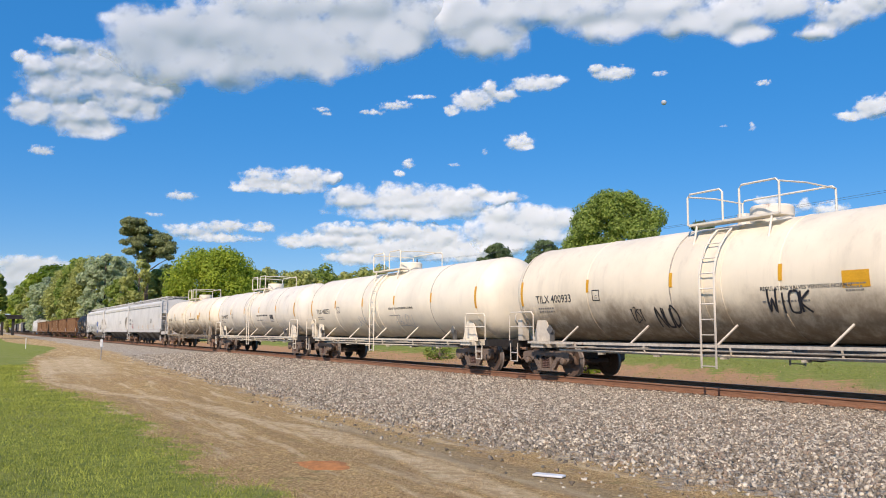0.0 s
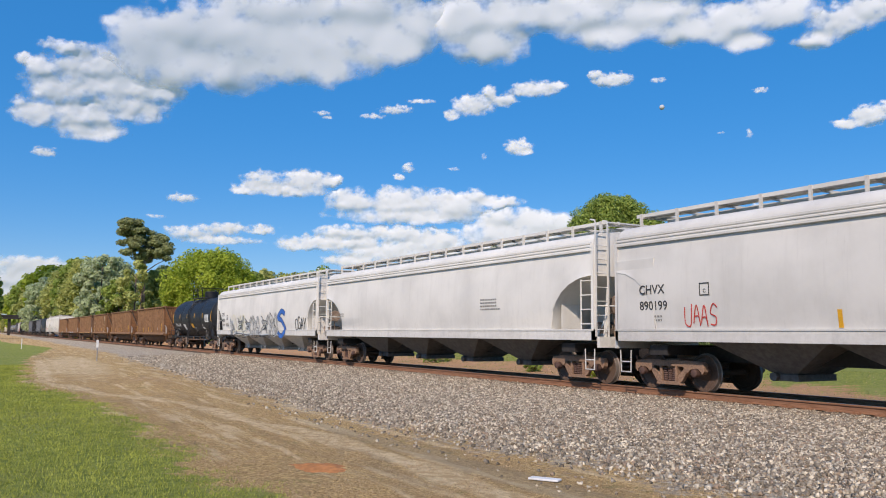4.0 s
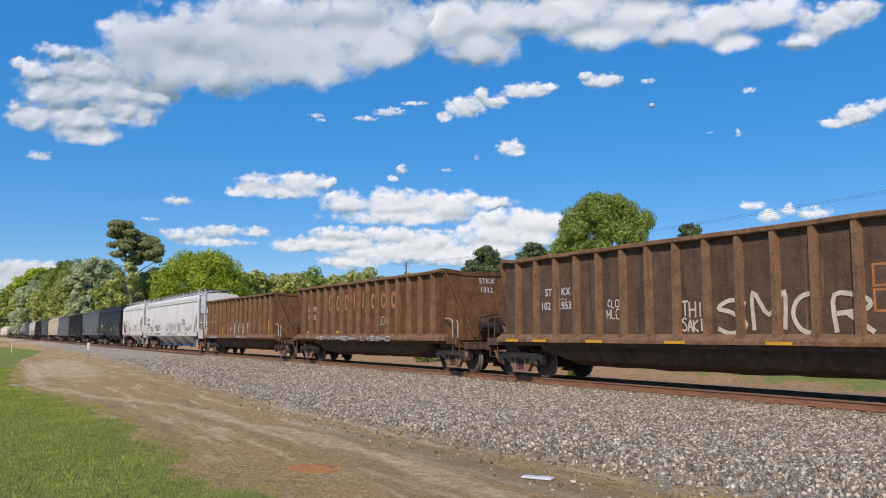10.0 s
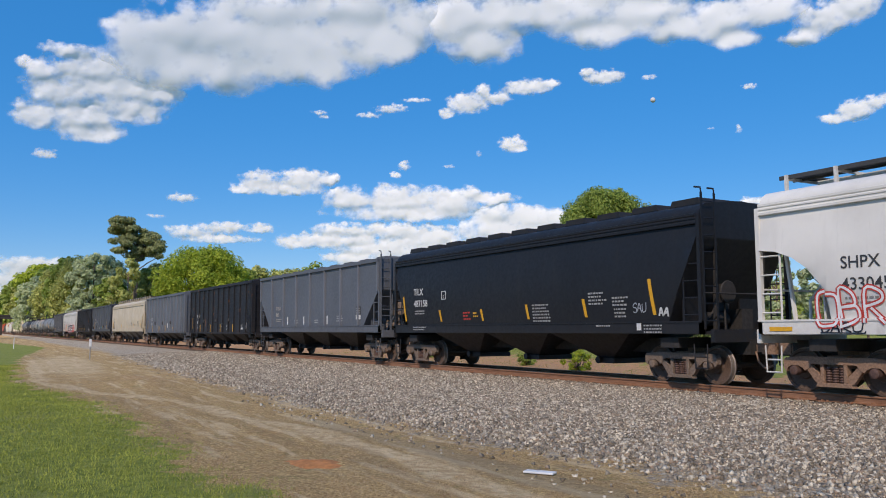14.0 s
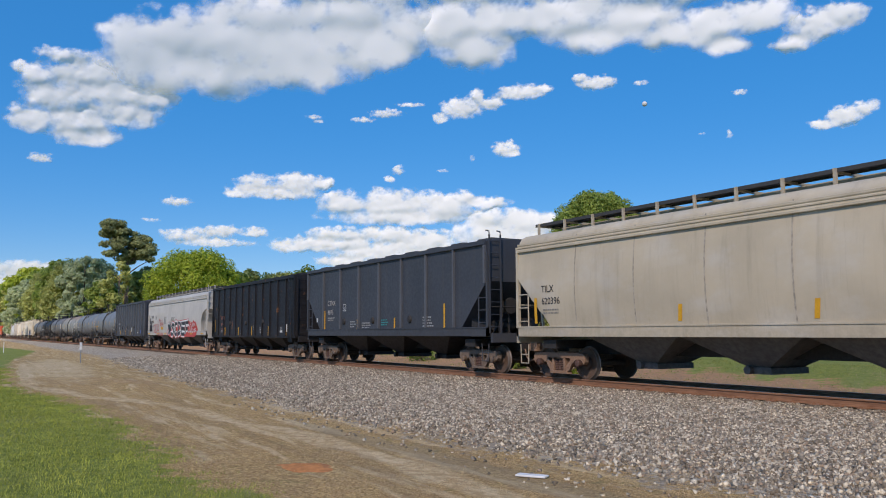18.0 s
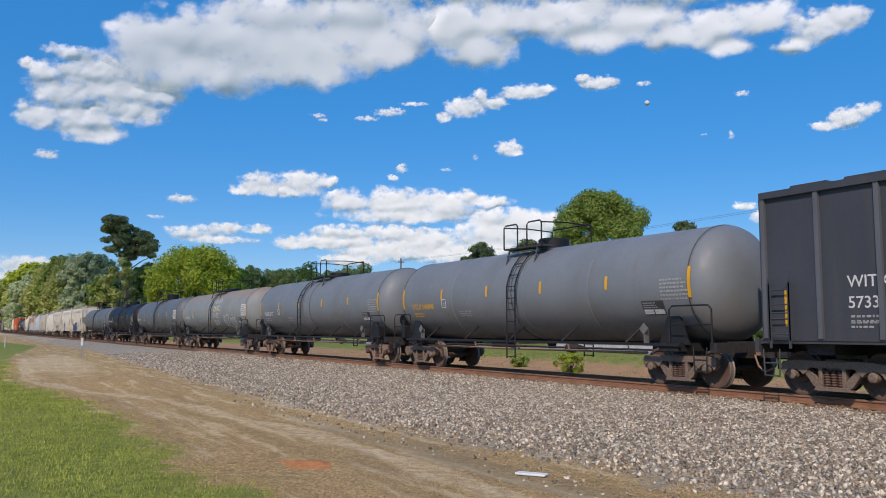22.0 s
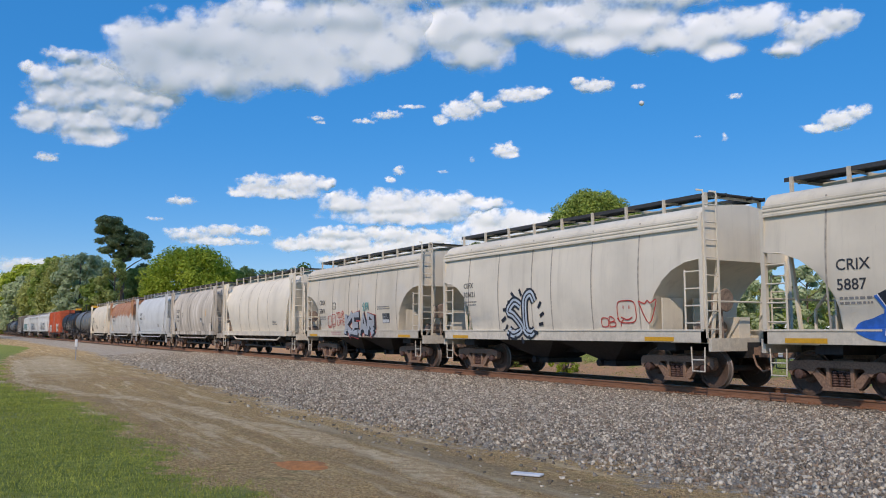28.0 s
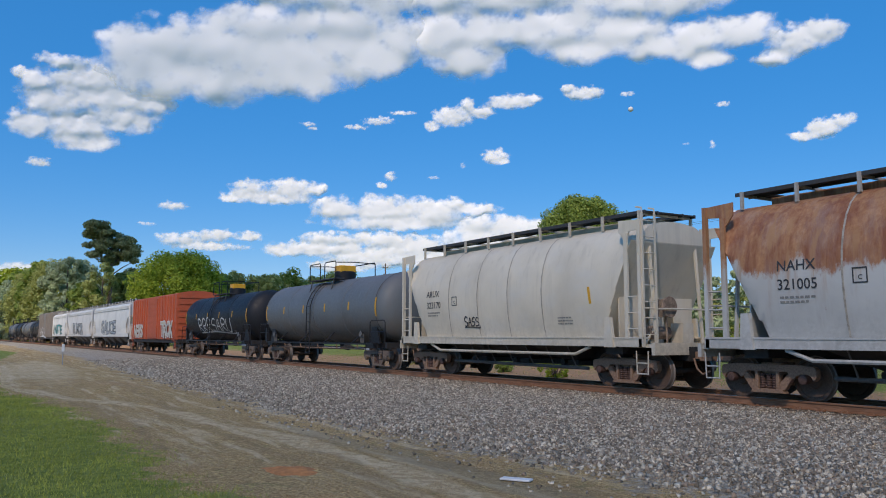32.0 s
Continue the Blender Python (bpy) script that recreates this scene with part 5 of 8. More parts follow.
def boxcar(label, tc, mat, zt=4.6):
    half = tc / 2 + 2.1
    car = new_car("boxcar", label, "boxcar")
    w, Lb, zs = 1.5, half - 0.75, 1.05
    bm = bmesh.new()
    outline = [(w, zs), (w, zt - 0.25), (w - 0.05, zt - 0.18), (0.6, zt - 0.02), (0, zt)]
    ring = lambda x: [(x, -y, z) for y, z in outline] + [(x, y, z) for y, z in outline[:-1][::-1]]
    loft(bm, [ring(-Lb), ring(Lb)])
    part("body", bm, mat, car)
    SIDE[car.name] = lambda z: -w - 0.062
    for s in (-1, 1):
        bm = bmesh.new()
        box(bm, -1.6, 1.6, *sorted((s * w, s * (w + 0.07))), zs + 0.1, zt - 0.4)
        door = part("door", bm, mat, car, "sliding door")
        for k in range(6):
            z = zs + 0.4 + k * 0.48
            bm = bmesh.new()
            box(bm, -1.5, 1.5, *sorted((s * (w + 0.07), s * (w + 0.1))), z, z + 0.1)
            part("door_rib", bm, mat, door)
        for k in range(18):
            x = -Lb + 0.1 + (2 * Lb - 0.2) * k / 17
            if abs(x) < 1.75:
                continue
            bm = bmesh.new()
            box(bm, x - 0.06, x + 0.06, *sorted((s * w, s * (w + 0.06))), zs, zt - 0.3)
            part("rib", bm, mat, car)
        for k in range(7):
            bm = bmesh.new()
            z = zs + 0.25 + 0.46 * k
            box(bm, *sorted((s * Lb, s * (Lb + 0.06))), -1.4, 1.4, z, z + 0.16)
            part("end_rib", bm, mat, car)
        def lad(bm):
            ladder(bm, 0.9, 2.4, 0.44, 5)
        shared("ladder_b", lad, "ladder", mat, car, pose(s * (Lb - 0.35), -w - 0.14, 0))
    bm = bmesh.new()
    box(bm, -Lb, Lb, -1.4, 1.4, 0.8, zs + 0.02)
    part("underframe", bm, M["under"], car)
    add_trucks(car, tc, "truck_dark")
    ends(car, half, mat, mat)
    return car


def ribbon(bm, pts, wd, lift, closed):
    """A painted line of even width through points."""
    n = len(pts)
    P = [Vector(p) for p in pts]
    rows = []
    for i in range(n):
        a = P[i - 1] if closed or i else P[i]
        b = P[(i + 1) % n] if closed or i < n - 1 else P[i]
        d = b - a
        if d.length < 1e-5:
            d = Vector((1, 0))
        q = Vector((-d.y, d.x)).normalized() * wd / 2
        rows.append([bm.verts.new((*(P[i] + q), lift)), bm.verts.new((*(P[i] - q), lift))])
    for i in range(n if closed else n - 1):
        j = (i + 1) % n
        bm.faces.new((rows[i][0], rows[i][1], rows[j][1], rows[j][0]))


def smooth_line(pts, n=5):
    """Points along a smooth curve through a few."""
    P = [Vector(p) for p in pts]
    out = []
    for i in range(len(P) - 1):
        a, b, c, d = P[max(i - 1, 0)], P[i], P[i + 1], P[min(i + 2, len(P) - 1)]
        for k in range(n):
            t = k / n
            out.append(tuple(0.5 * (2 * b + (c - a) * t + (2 * a - 5 * b + 4 * c - d) * t * t + (3 * b - a - 3 * c + d) * t ** 3)))
    return out + [tuple(P[-1])]


def scrawl(car, x0, x1, z0, z1, mat, letters, seed, thick=0.03):
    """A quick hand-sprayed tag: looped letters in one running line each, with an underline."""
    r = random.Random(seed)
    W, Hh = x1 - x0, z1 - z0
    step = W / letters
    for k in range(letters):
        bm = bmesh.new()
        cx = step * (k + 0.5)
        kind = r.randrange(4)
        j = lambda a, b: (cx + step * (a + r.uniform(-0.08, 0.08) + 0.15 * (b - 0.5)), Hh * (b + r.uniform(-0.07, 0.07)))
        shapes = ([(-0.4, 0.9), (-0.35, 0.1), (0.0, 0.0), (0.35, 0.2), (0.4, 0.95)], [(0.4, 0.85), (0.0, 1.0), (-0.38, 0.6), (0.3, 0.42), (0.2, 0.05), (-0.4, 0.08)],
                  [(-0.4, 0.0), (-0.35, 1.0), (0.3, 0.85), (0.2, 0.5), (-0.3, 0.48), (0.45, -0.05)], [(-0.4, 0.05), (0.0, 1.0), (0.4, 0.0), (0.2, 0.38), (-0.3, 0.36)])
        ribbon(bm, smooth_line([j(a, b) for a, b in shapes[kind]]), thick, 0.002, False)
        onto_side(bm, car, x0, z0, 0.012 + 0.001 * (k % 3))
        part("graffiti", bm, mat, car, "spray painted letter")
    if letters > 3 and r.random() < 0.6:
        bm = bmesh.new()
        ribbon(bm, smooth_line([(0, -0.1 * Hh), (W * 0.5, -0.02), (W, -0.16 * Hh), (W * 1.05, 0.1 * Hh)]), thick * 0.8, 0.002, False)
        onto_side(bm, car, x0, z0, 0.015)
        part("graffiti", bm, mat, car, "sprayed underline")


def splash(car, x0, x1, z0, z1, mat, seed, gap=0.008, label="ragged sprayed background"):
    """A cloud of spray behind letters, with ragged edges."""
    bm = bmesh.new()
    n, r = 70, random.Random(seed)
    ph = [r.uniform(0, 6.28) for _ in range(6)]
    H, W = z1 - z0, x1 - x0
    lo, hi = [], []
    for i in range(n + 1):
        u = i / n
        edge = min(1.0, 6 * min(u, 1 - u)) ** 0.5
        wave = 0.10 * math.sin(14 * u + ph[0]) + 0.08 * math.sin(31 * u + ph[1]) + 0.05 * math.sin(67 * u + ph[2])
        drip = 0.05 * math.sin(23 * u + ph[3]) + 0.04 * math.sin(51 * u + ph[4])
        mid = 0.45 * H
        hi.append(bm.verts.new((W * u, mid + (H - mid) * edge * (0.86 + wave), 0)))
        lo.append(bm.verts.new((W * u, max(0.0, mid - mid * edge * (0.98 + drip)), 0)))
    for i in range(n):
        bm.faces.new((lo[i], lo[i + 1], hi[i + 1], hi[i]))
    onto_side(bm, car, x0, z0, gap)
    return part("graffiti", bm, mat, car, label)


def throw_up(car, text, x0, x1, z0, z1, layers, seed, shear=0.0, gap=0.012):
    """Fat sprayed letters in layers from the outer glow to the fill: (spread in metres, paint)."""
    r = random.Random(seed)
    step = (x1 - x0) / len(text)
    for k, ch in enumerate(text):
        bm = bmesh.new()
        sh = shear + r.uniform(-0.12, 0.12)
        me0 = glyphs(ch, 1.0, 0.0, sh)
        co = np.zeros(len(me0.vertices) * 3)
        me0.vertices.foreach_get("co", co)
        co = co.reshape(-1, 3)
        (ax, ay, _), (bx, by, _) = co.min(0), co.max(0)
        h = (z1 - z0) * r.uniform(0.84, 1.0)
        drop = (z1 - z0 - h) * r.random()
        sx, sy = step * 1.0 / (bx - ax), h / (by - ay)
        for i, (spread, mat) in enumerate(layers):
            old = set(bm.verts)
            nf = len(bm.faces)
            bm.from_mesh(glyphs(ch, 1.0, spread / ((sx + sy) / 2), sh))
            for v in bm.verts:
                if v not in old:
                    v.co = (step * k + (v.co.x - ax) * sx, drop + (v.co.y - ay) * sy, v.co.z + 0.005 * i + 0.0008 * k)
            bm.faces.ensure_lookup_table()
            for f in bm.faces[nf:]:
                f.material_index = i
        onto_side(bm, car, x0, z0, gap)
        ob = part("graffiti", bm, layers[0][1], car, "spray painted letter")
        for _, mat in layers[1:]:
            ob.data.materials.append(mat)


STROKES = {"A": "00 38 60|13 53", "B": "00 08 47 45 04|04 54 51 00", "C": "57 38 17 04 11 30 51", "D": "00 08 47 64 41 00", "E": "60 00 08 68|04 54", "F": "00 08 68|04 44",
           "G": "57 38 07 01 30 61 64 34", "H": "00 08|60 68|04 64", "I": "30 38", "K": "00 08|68 04 60", "L": "08 00 50", "M": "00 08 33 68 60", "N": "00 08 60 68", "O": "38 07 01 30 61 67 38",
           "P": "00 08 58 65 04", "R": "00 08 57 55 04|24 60", "S": "67 38 06 35 62 30 01", "T": "08 68|38 30", "U": "08 01 30 61 68", "V": "08 30 68", "W": "08 10 35 50 68", "X": "00 68|08 60",
           "Y": "08 34 68|34 30", "Z": "08 68 00 60", "#": "10 28|40 58|03 63|05 65", "2": "06 38 66 00 60", "3": "07 38 66 34 62 30 01", "4": "50 58 03 63", "'": "38 36", "h": "00 08|04 35 54 50",
           "a": "55 25 03 10 42|55 50", "t": "37 31 50|15 55", "s": "55 25 14 43 31 00", "v": "38 30|05 30 65", "o": "35 04 01 30 61 64 35", "w": "08 20 30 23|27 40 60 81|08 25 30 44 41|27 35 61", "e": "08 27 16 35 57 69 66 44 24 34 54 43 22 33 53 70|16 26 46 56|12 01 10 40 80|24 13 22", "n": "09 10 20 15 26 40 60|09 18 36 50|48 58 71 90|48 44 53 60", "(": "08 30 68 47 38 27 08", "@": "38 07 01 30 61 67 38|25 26|45 46|12 31 52"}


def brush(car, text, x0, x1, z0, z1, layers, seed=1, slant=0.0, curvy=True, gap=0.014, jitter=0.35, label="hand-sprayed words"):
    """Words drawn with a spray can, stroke by stroke; layers are (width of line, paint) from the outermost in."""
    r = random.Random(seed)
    step = (x1 - x0) / len(text)
    shapes = []
    for k, ch in enumerate(text):
        if ch not in STROKES:
            continue
        grow, drop = r.uniform(0.88, 1.06), r.uniform(-0.06, 0.06)
        for line in STROKES[ch].split("|"):
            pts = [((int(p[0]) / 6 + r.uniform(-0.06, 0.06) * jitter) * 0.8 + 0.1, (int(p[1]) / 8 + r.uniform(-0.05, 0.05) * jitter) * grow + drop) for p in line.split()]
            pts = [(step * (k + u) + slant * v * (z1 - z0), v * (z1 - z0)) for u, v in pts]
            shapes.append(smooth_line(pts, 4) if curvy else smooth_line(pts, 1))
    for i, (wd, mat) in enumerate(layers):
        bm = bmesh.new()
        for j, pts in enumerate(shapes):
            ribbon(bm, pts, wd, 0.0025 * i + 0.0004 * (j % 5), False)
        for j, v in enumerate(bm.verts):
            v.co.z += 0.00003 * (j % 40)
        onto_side(bm, car, x0, z0, gap)
        part("graffiti", bm, mat, car, label)


# ---------------------------------------------------------------- the train, from its first wagon in view to its last
CARS = []


def place(car, front, rear):
    """Front and rear truck centres along the track at the clip's start."""
    CARS.append((car, (front + rear) / 2))
    return car


def mark(car, x, z, line1, line2, size, mat):
    """Reporting letters over a number, and two rows of weights below."""
    for i, s in enumerate((line1, line2)):
        if s:
            lettering(car, s, x, z - i * size * 1.75, size, M[mat])
    z2 = z - (1.75 if line2 else 0) * size - 0.16
    bars(car, x + 0.05, z2, 2, max(0.8, 3.4 * size), 0.045, M[mat], int(-x * 10))


def code_box(car, x, z, mat):
    """A small square outline with a letter in it."""
    s = 0.3
    for a, b, c, d in ((0, 0, s, 0.025), (0, s - 0.025, s, 0.025), (0, 0.025, 0.025, s - 0.05), (s - 0.025, 0.025, 0.025, s - 0.05)):
        sticker(car, "code_frame", x + a, z + b, c, d, M[mat])
    lettering(car, "C", x + 0.11, z + 0.07, 0.09, M[mat])


# white tank wagons
for i, (a, b, num, m, tm) in enumerate(((-6.0, -20.5, "TILX 400933", "ivory_grimy", "ivory_worn"), (-24.76, -39.25, "TILX 402233", "ivory", "ivory"),
                                        (-43.46, -57.97, "TILX 400937", "ivory_worn", "ivory"), (-62.18, -76.4, "TILX 20101", "ivory_grimy", "ivory_grimy"))):
    tc = a - b
    c = place(tank_car("ivory tank wagon with grimy belly and railed top platform", tc, M[m], M[tm], "truck_dark" if i < 3 else "truck_rust"), a, b)
    mark(c, -tc / 2 + 0.05, 2.2, num, "", 0.23, "ink")
    code_box(c, -tc / 2 + 2.7, 2.2, "ink")
    lettering(c, "REGULATING VALVES VENTING NORMAL", 1.1, 2.24, 0.085, M["ink"])
    bars(c, 1.1, 2.0, 1, 1.2, 0.04, M["ink"], 40 + i)
    if i == 0 or i == 3:
        sticker(c, "warning_panel", 3.08 if i == 0 else 3.9, 2.22, 0.58, 0.34, M["yellow"], "yellow warning panel")
        bars(c, 3.13 if i == 0 else 3.95, 2.3, 3, 0.46, 0.03, M["ink"], 46 + i)
    if i == 2:
        notice(c, 3.7, 1.9, 0.6, 0.4, 9, True)
    if i == 0:
        brush(c, "WIOK", 1.2, 2.3, 1.75, 2.25, [(0.05, M["g_black"])], 19, 0.1, gap=0.02), brush(c, "TZST", -3.15, -2.7, 1.62, 1.95, [(0.03, M["g_black"])], 18, gap=0.02, jitter=1.2), brush(c, "NUD", -2.3, -1.5, 1.45, 1.95, [(0.05, M["g_black"])], 17, 0.1, gap=0.02, jitter=1.0)
    for k in range(2):
        if i in (1, 2):
            scrawl(c, -2.4 + 3.9 * k, -1.2 + 4.3 * k, 1.6, 2.0, M["g_silver"], 5, 10 * i + k, 0.02)

# pale grey and white covered hoppers
c = place(hopper_car("pale grey covered hopper wagon with roof walkway and four bays", 15.95, M["white_grey"], zt=4.30, posts=15, cut=1.35, walk_mat=M["white_grey"], closed=True), -80.85, -96.8)
mark(c, -8.4, 2.4, "CHVX", "890199", 0.23, "ink")
code_box(c, -6.4, 2.3, "ink")
scrawl(c, -6.9, -5.9, 1.6, 2.1, M["g_red"], 4, 2, 0.03)
strips(c, [(xx, 1.54, 0.36) for xx in (-8.5, -2.9, -0.1, 2.85, 5.7, 8.4)])
bars(c, 4.1, 2.5, 4, 1.2, 0.05, M["ink"], 3)
c = place(hopper_car("cream white covered hopper wagon with dark end openings", 17.0, M["white"], zt=4.30, posts=16, cut=1.9, walk_mat=M["white_grey"]), -100.4, -117.4)
mark(c, -8.4, 2.4, "", "", 0.22, "ink")
bars(c, 4.1, 2.5, 4, 1.2, 0.05, M["ink"], 13)
c = place(hopper_car("white covered hopper wagon with spray painted letters along its side", 16.45, M["white"], zt=4.30, posts=15, cut=1.3, walk_mat=M["white_grey"], bay_mat=M["white_grey"]), -121.4, -137.85)
mark(c, -8.3, 2.45, "CEFX", "54590", 0.22, "ink")
code_box(c, -7.0, 2.2, "ink")
scrawl(c, -7.15, -6.5, 1.75, 1.98, M["ink"], 5, 7, 0.02)
scrawl(c, -5.6, -2.6, 1.5, 2.4, M["g_haze"], 4, 13, 0.07)
brush(c, "weenen", -6.4, 3.6, 1.18, 2.2, [(0.02, M["g_black"])], 3, 0.25, jitter=1.5)
brush(c, "weenen", -6.45, 3.55, 1.25, 2.28, [(0.04, M["g_ice"])], 5, 0.25, gap=0.02, jitter=0.6)
brush(c, "weenen", -6.5, 3.5, 1.22, 2.3, [(0.034, M["g_black"])], 3, 0.25, gap=0.026, jitter=0.6)
brush(c, "VLVLVLNL", -6.4, 3.6, 1.08, 1.24, [(0.03, M["g_black"])], 9, 0.2, gap=0.215, jitter=2.0, label="ends of sprayed lines on the sill")
brush(c, "S", 3.6, 5.0, 1.15, 2.5, [(0.3, M["g_black"]), (0.24, M["g_blue"])], 5)
brush(c, "OGAY", 6.5, 8.1, 1.55, 2.15, [(0.06, M["g_black"])], 4, 0.1)

# black tank wagon
c = place(tank_car("glossy black tank wagon with yellow strips and a railed dome", 11.6, M["black"], M["black"], "truck_rust", 1.52, 2.52, 1.5, 0.75, 0.55), -142.0, -153.6)
mark(c, -5.65, 1.83, "SHPX 213648", "", 0.23, "chalk")
notice(c, 4.55, 2.1, 1.1, 0.55, 6, False, False)
notice(c, 3.34, 1.6, 0.72, 0.4, 7, True)
sticker(c, "warning_panel", -0.1, 1.7, 0.8, 0.32, M["yellow"], "yellow warning panel", -0.06)
sticker(c, "paper_notice", -2.75, 1.55, 0.62, 0.45, M["chalk"], "pale paper notice")
scrawl(c, 0.75, 1.25, 1.45, 1.75, M["g_silver"], 3, 8, 0.025)

# rusty gondolas
for i, (a, b, m, lad, number) in enumerate(((-157.85, -171.75, "brown", False, ()), (-176.1, -190.2, "brown", False, ("12", "54")), (-194.55, -207.35, "brown", True, ()),
                                            (-211.0, -225.25, "brown_dark", False, ("102", "953")), (-229.4, -243.7, "brown", False, ("13", "32")), (-247.8, -262.1, "brown", False, ("102", "643")))):
    tc = a - b
    ribs = 11 if i == 2 else 15
    low = ((0, 1.4, 0.55), (4, 1.35, 0.42), (7, 1.35, 0.42), (9, 1.35, 0.45), (ribs - 1, 1.4, 0.7))
    c = place(gondola("rust-streaked brown coal gondola with ribbed sides and a rounded tub", tc, M[m], ribs, "truck_rust", 3.55, lad, () if i in (3, 4) else low[:3] + low[4:] if i == 2 else low), a, b)
    xs = RIBS[c.name]
    if number:
        on_panels(c, 2 if i == 3 else 1, 2.45, 0.22, M["chalk"] if i in (3, 4, 5) else M["stencil"], (("ST", "KX"), number))
        for q, word in enumerate(("STKX", "".join(number))):      # the same on the raking end plate
            bm = bmesh.new()
            bm.from_mesh(glyphs(word, 0.2))
            tagged(part("lettering", bm, M["chalk"], c, at=pose(tc / 2 + 0.14 + 0.055 + 0.213 * (0.36 + 0.33 * q) + 0.012, -0.1, 3.19 - 0.33 * q, 78, 0, 90)), kind="stuff")
    if i in (1, 4):      # the remains of a maker's name, as plain faded shapes
        for k in range(8):
            x = xs[3 + k] + (0.25 if i == 1 else 0.3)
            bm = bmesh.new()
            wide = (0.34, 0.32, 0.34, 0.08, 0.1, 0.2, 0.34, 0.34)[k]
            tall = (0.7, 0.6, 0.6, 0.74, 0.74, 0.55, 0.55, 0.55)[k]
            ring = [(wide / 2 + wide / 2 * math.cos(q), tall / 2 + tall / 2 * math.sin(q)) for q in np.linspace(0.4, 5.6 if k % 2 else 6.0, 12)]
            ribbon(bm, ring if wide > 0.15 else [(0.05, 0), (0.1, tall)], 0.13, 0.0, False)
            onto_side(bm, c, x, 2.45, 0.004)
            part("faded_mark", bm, M["g_orange"], c, "faded orange painted shape")
    if i == 3:
        brush(c, "SMCR", 1.1, 5.0, 1.4, 2.2, [(0.1, M["g_cream"])], 4)
        brush(c, "THI", 0.1, 0.8, 1.75, 2.1, [(0.045, M["g_cream"])], 5), brush(c, "SAKI", 0.1, 0.8, 1.4, 1.7, [(0.045, M["g_cream"])], 6)
        brush(c, "MLO", -2.55, -2.0, 1.75, 2.0, [(0.03, M["g_cream"])], 7), brush(c, "CLO", -2.5, -2.05, 2.05, 2.25, [(0.03, M["g_cream"])], 8)
        sticker(c, "paper_notice", 6.1, 1.7, 0.24, 0.26, M["chalk"], "white paper notice")
        code_box(c, -4.55, 2.05, "stencil")
        for q in range(2):
            for e in ((0, 0, 0.5, 0.05), (0, 0.4, 0.5, 0.05), (0, 0.05, 0.05, 0.35), (0.45, 0.05, 0.05, 0.35)):
                sticker(c, "faded_frame", 4.9 + e[0], 1.75 + 0.48 * q + e[1], e[2], e[3], M["g_orange"], "faded painted outline")
        for xx in (-7.0, -5.6, -3.2, -0.3, 2.6, 5.6):
            sticker(c, "reflective_strip", xx, 1.11, 0.65 if xx < 5 else 1.1, 0.07, M["yellow"], "yellow strip", 0.0, 0.205)
    if i == 5:
        for k, ch in enumerate("ABCD"):
            x = xs[5 + k] + 0.25
            brush(c, ch, x, x + 0.5, 1.45, 1.95, [(0.11, M["g_cream"] if k < 1 else M["g_ice"])], 60 + k)
        brush(c, "2BS", xs[9] + 0.2, xs[9] + 0.75, 1.75, 2.0, [(0.05, M["g_haze"])], 64), brush(c, "TAO", xs[9] + 0.2, xs[9] + 0.75, 1.4, 1.7, [(0.05, M["g_haze"])], 65)
        brush(c, "ASOKE", -6.2, -3.8, 1.1, 1.22, [(0.03, M["g_ice"])], 66, gap=0.215), brush(c, "RAUH", 0.4, 2.4, 1.1, 1.22, [(0.03, M["g_ice"])], 67, gap=0.215)
    if i == 4:
        sticker(c, "reflective_strip", xs[0] + 0.25, 1.38, 0.5, 0.11, M["yellow"], "yellow strip"), sticker(c, "reflective_strip", xs[4] + 0.2, 1.38, 0.5, 0.11, M["yellow"], "yellow strip")
        brush(c, "ASYVTAREXHILYESHO", -4.6, 3.4, 1.08, 1.24, [(0.035, M["g_ice"])], 68, gap=0.215, label="row of pale scrawled letters along the sill")
        brush(c, "VO", xs[9] + 0.15, xs[9] + 0.6, 1.7, 2.05, [(0.03, M["g_cream"])], 69)
    if i == 2:
        sticker(c, "painted_panel", 0.12, 1.85, 0.5, 0.72, M["g_white"], "smeared white painted panel", 0.0, 0.004)
        brush(c, "K", 0.18, 0.58, 1.95, 2.4, [(0.12, M["brown"])], 70, gap=0.012)
        brush(c, "LOOK", 0.02, 0.72, 1.6, 1.78, [(0.035, M["g_white"])], 71)
        brush(c, "V", 0.15, 0.65, 1.25, 1.5, [(0.04, M["g_white"])], 72), brush(c, "I", 0.2, 0.6, 1.25, 1.6, [(0.04, M["g_white"])], 73)
        brush(c, "AFV", 3.6, 4.1, 1.85, 2.05, [(0.02, M["g_silver"])], 74)
        sticker(c, "reflective_strip", xs[9] - 0.04, 1.3, 0.09, 2.1, M["g_haze"], "peeling yellow strip", 0.0, 0.152), sticker(c, "reflective_strip", xs[1] - 0.04, 1.3, 0.07, 1.3, M["g_haze"], "peeling yellow strip", 0.0, 0.152)
        notice(c, 5.1, 1.55, 0.52, 0.42, 3, True), sticker(c, "paper_notice", 5.7, 1.75, 0.22, 0.3, M["chalk"], "white paper notice")
        bars(c, xs[1] + 0.2, 2.05, 1, 0.4, 0.1, M["chalk"], 75), brush(c, "V", xs[1] + 0.3, xs[1] + 0.65, 1.35, 1.75, [(0.035, M["g_white"])], 76)
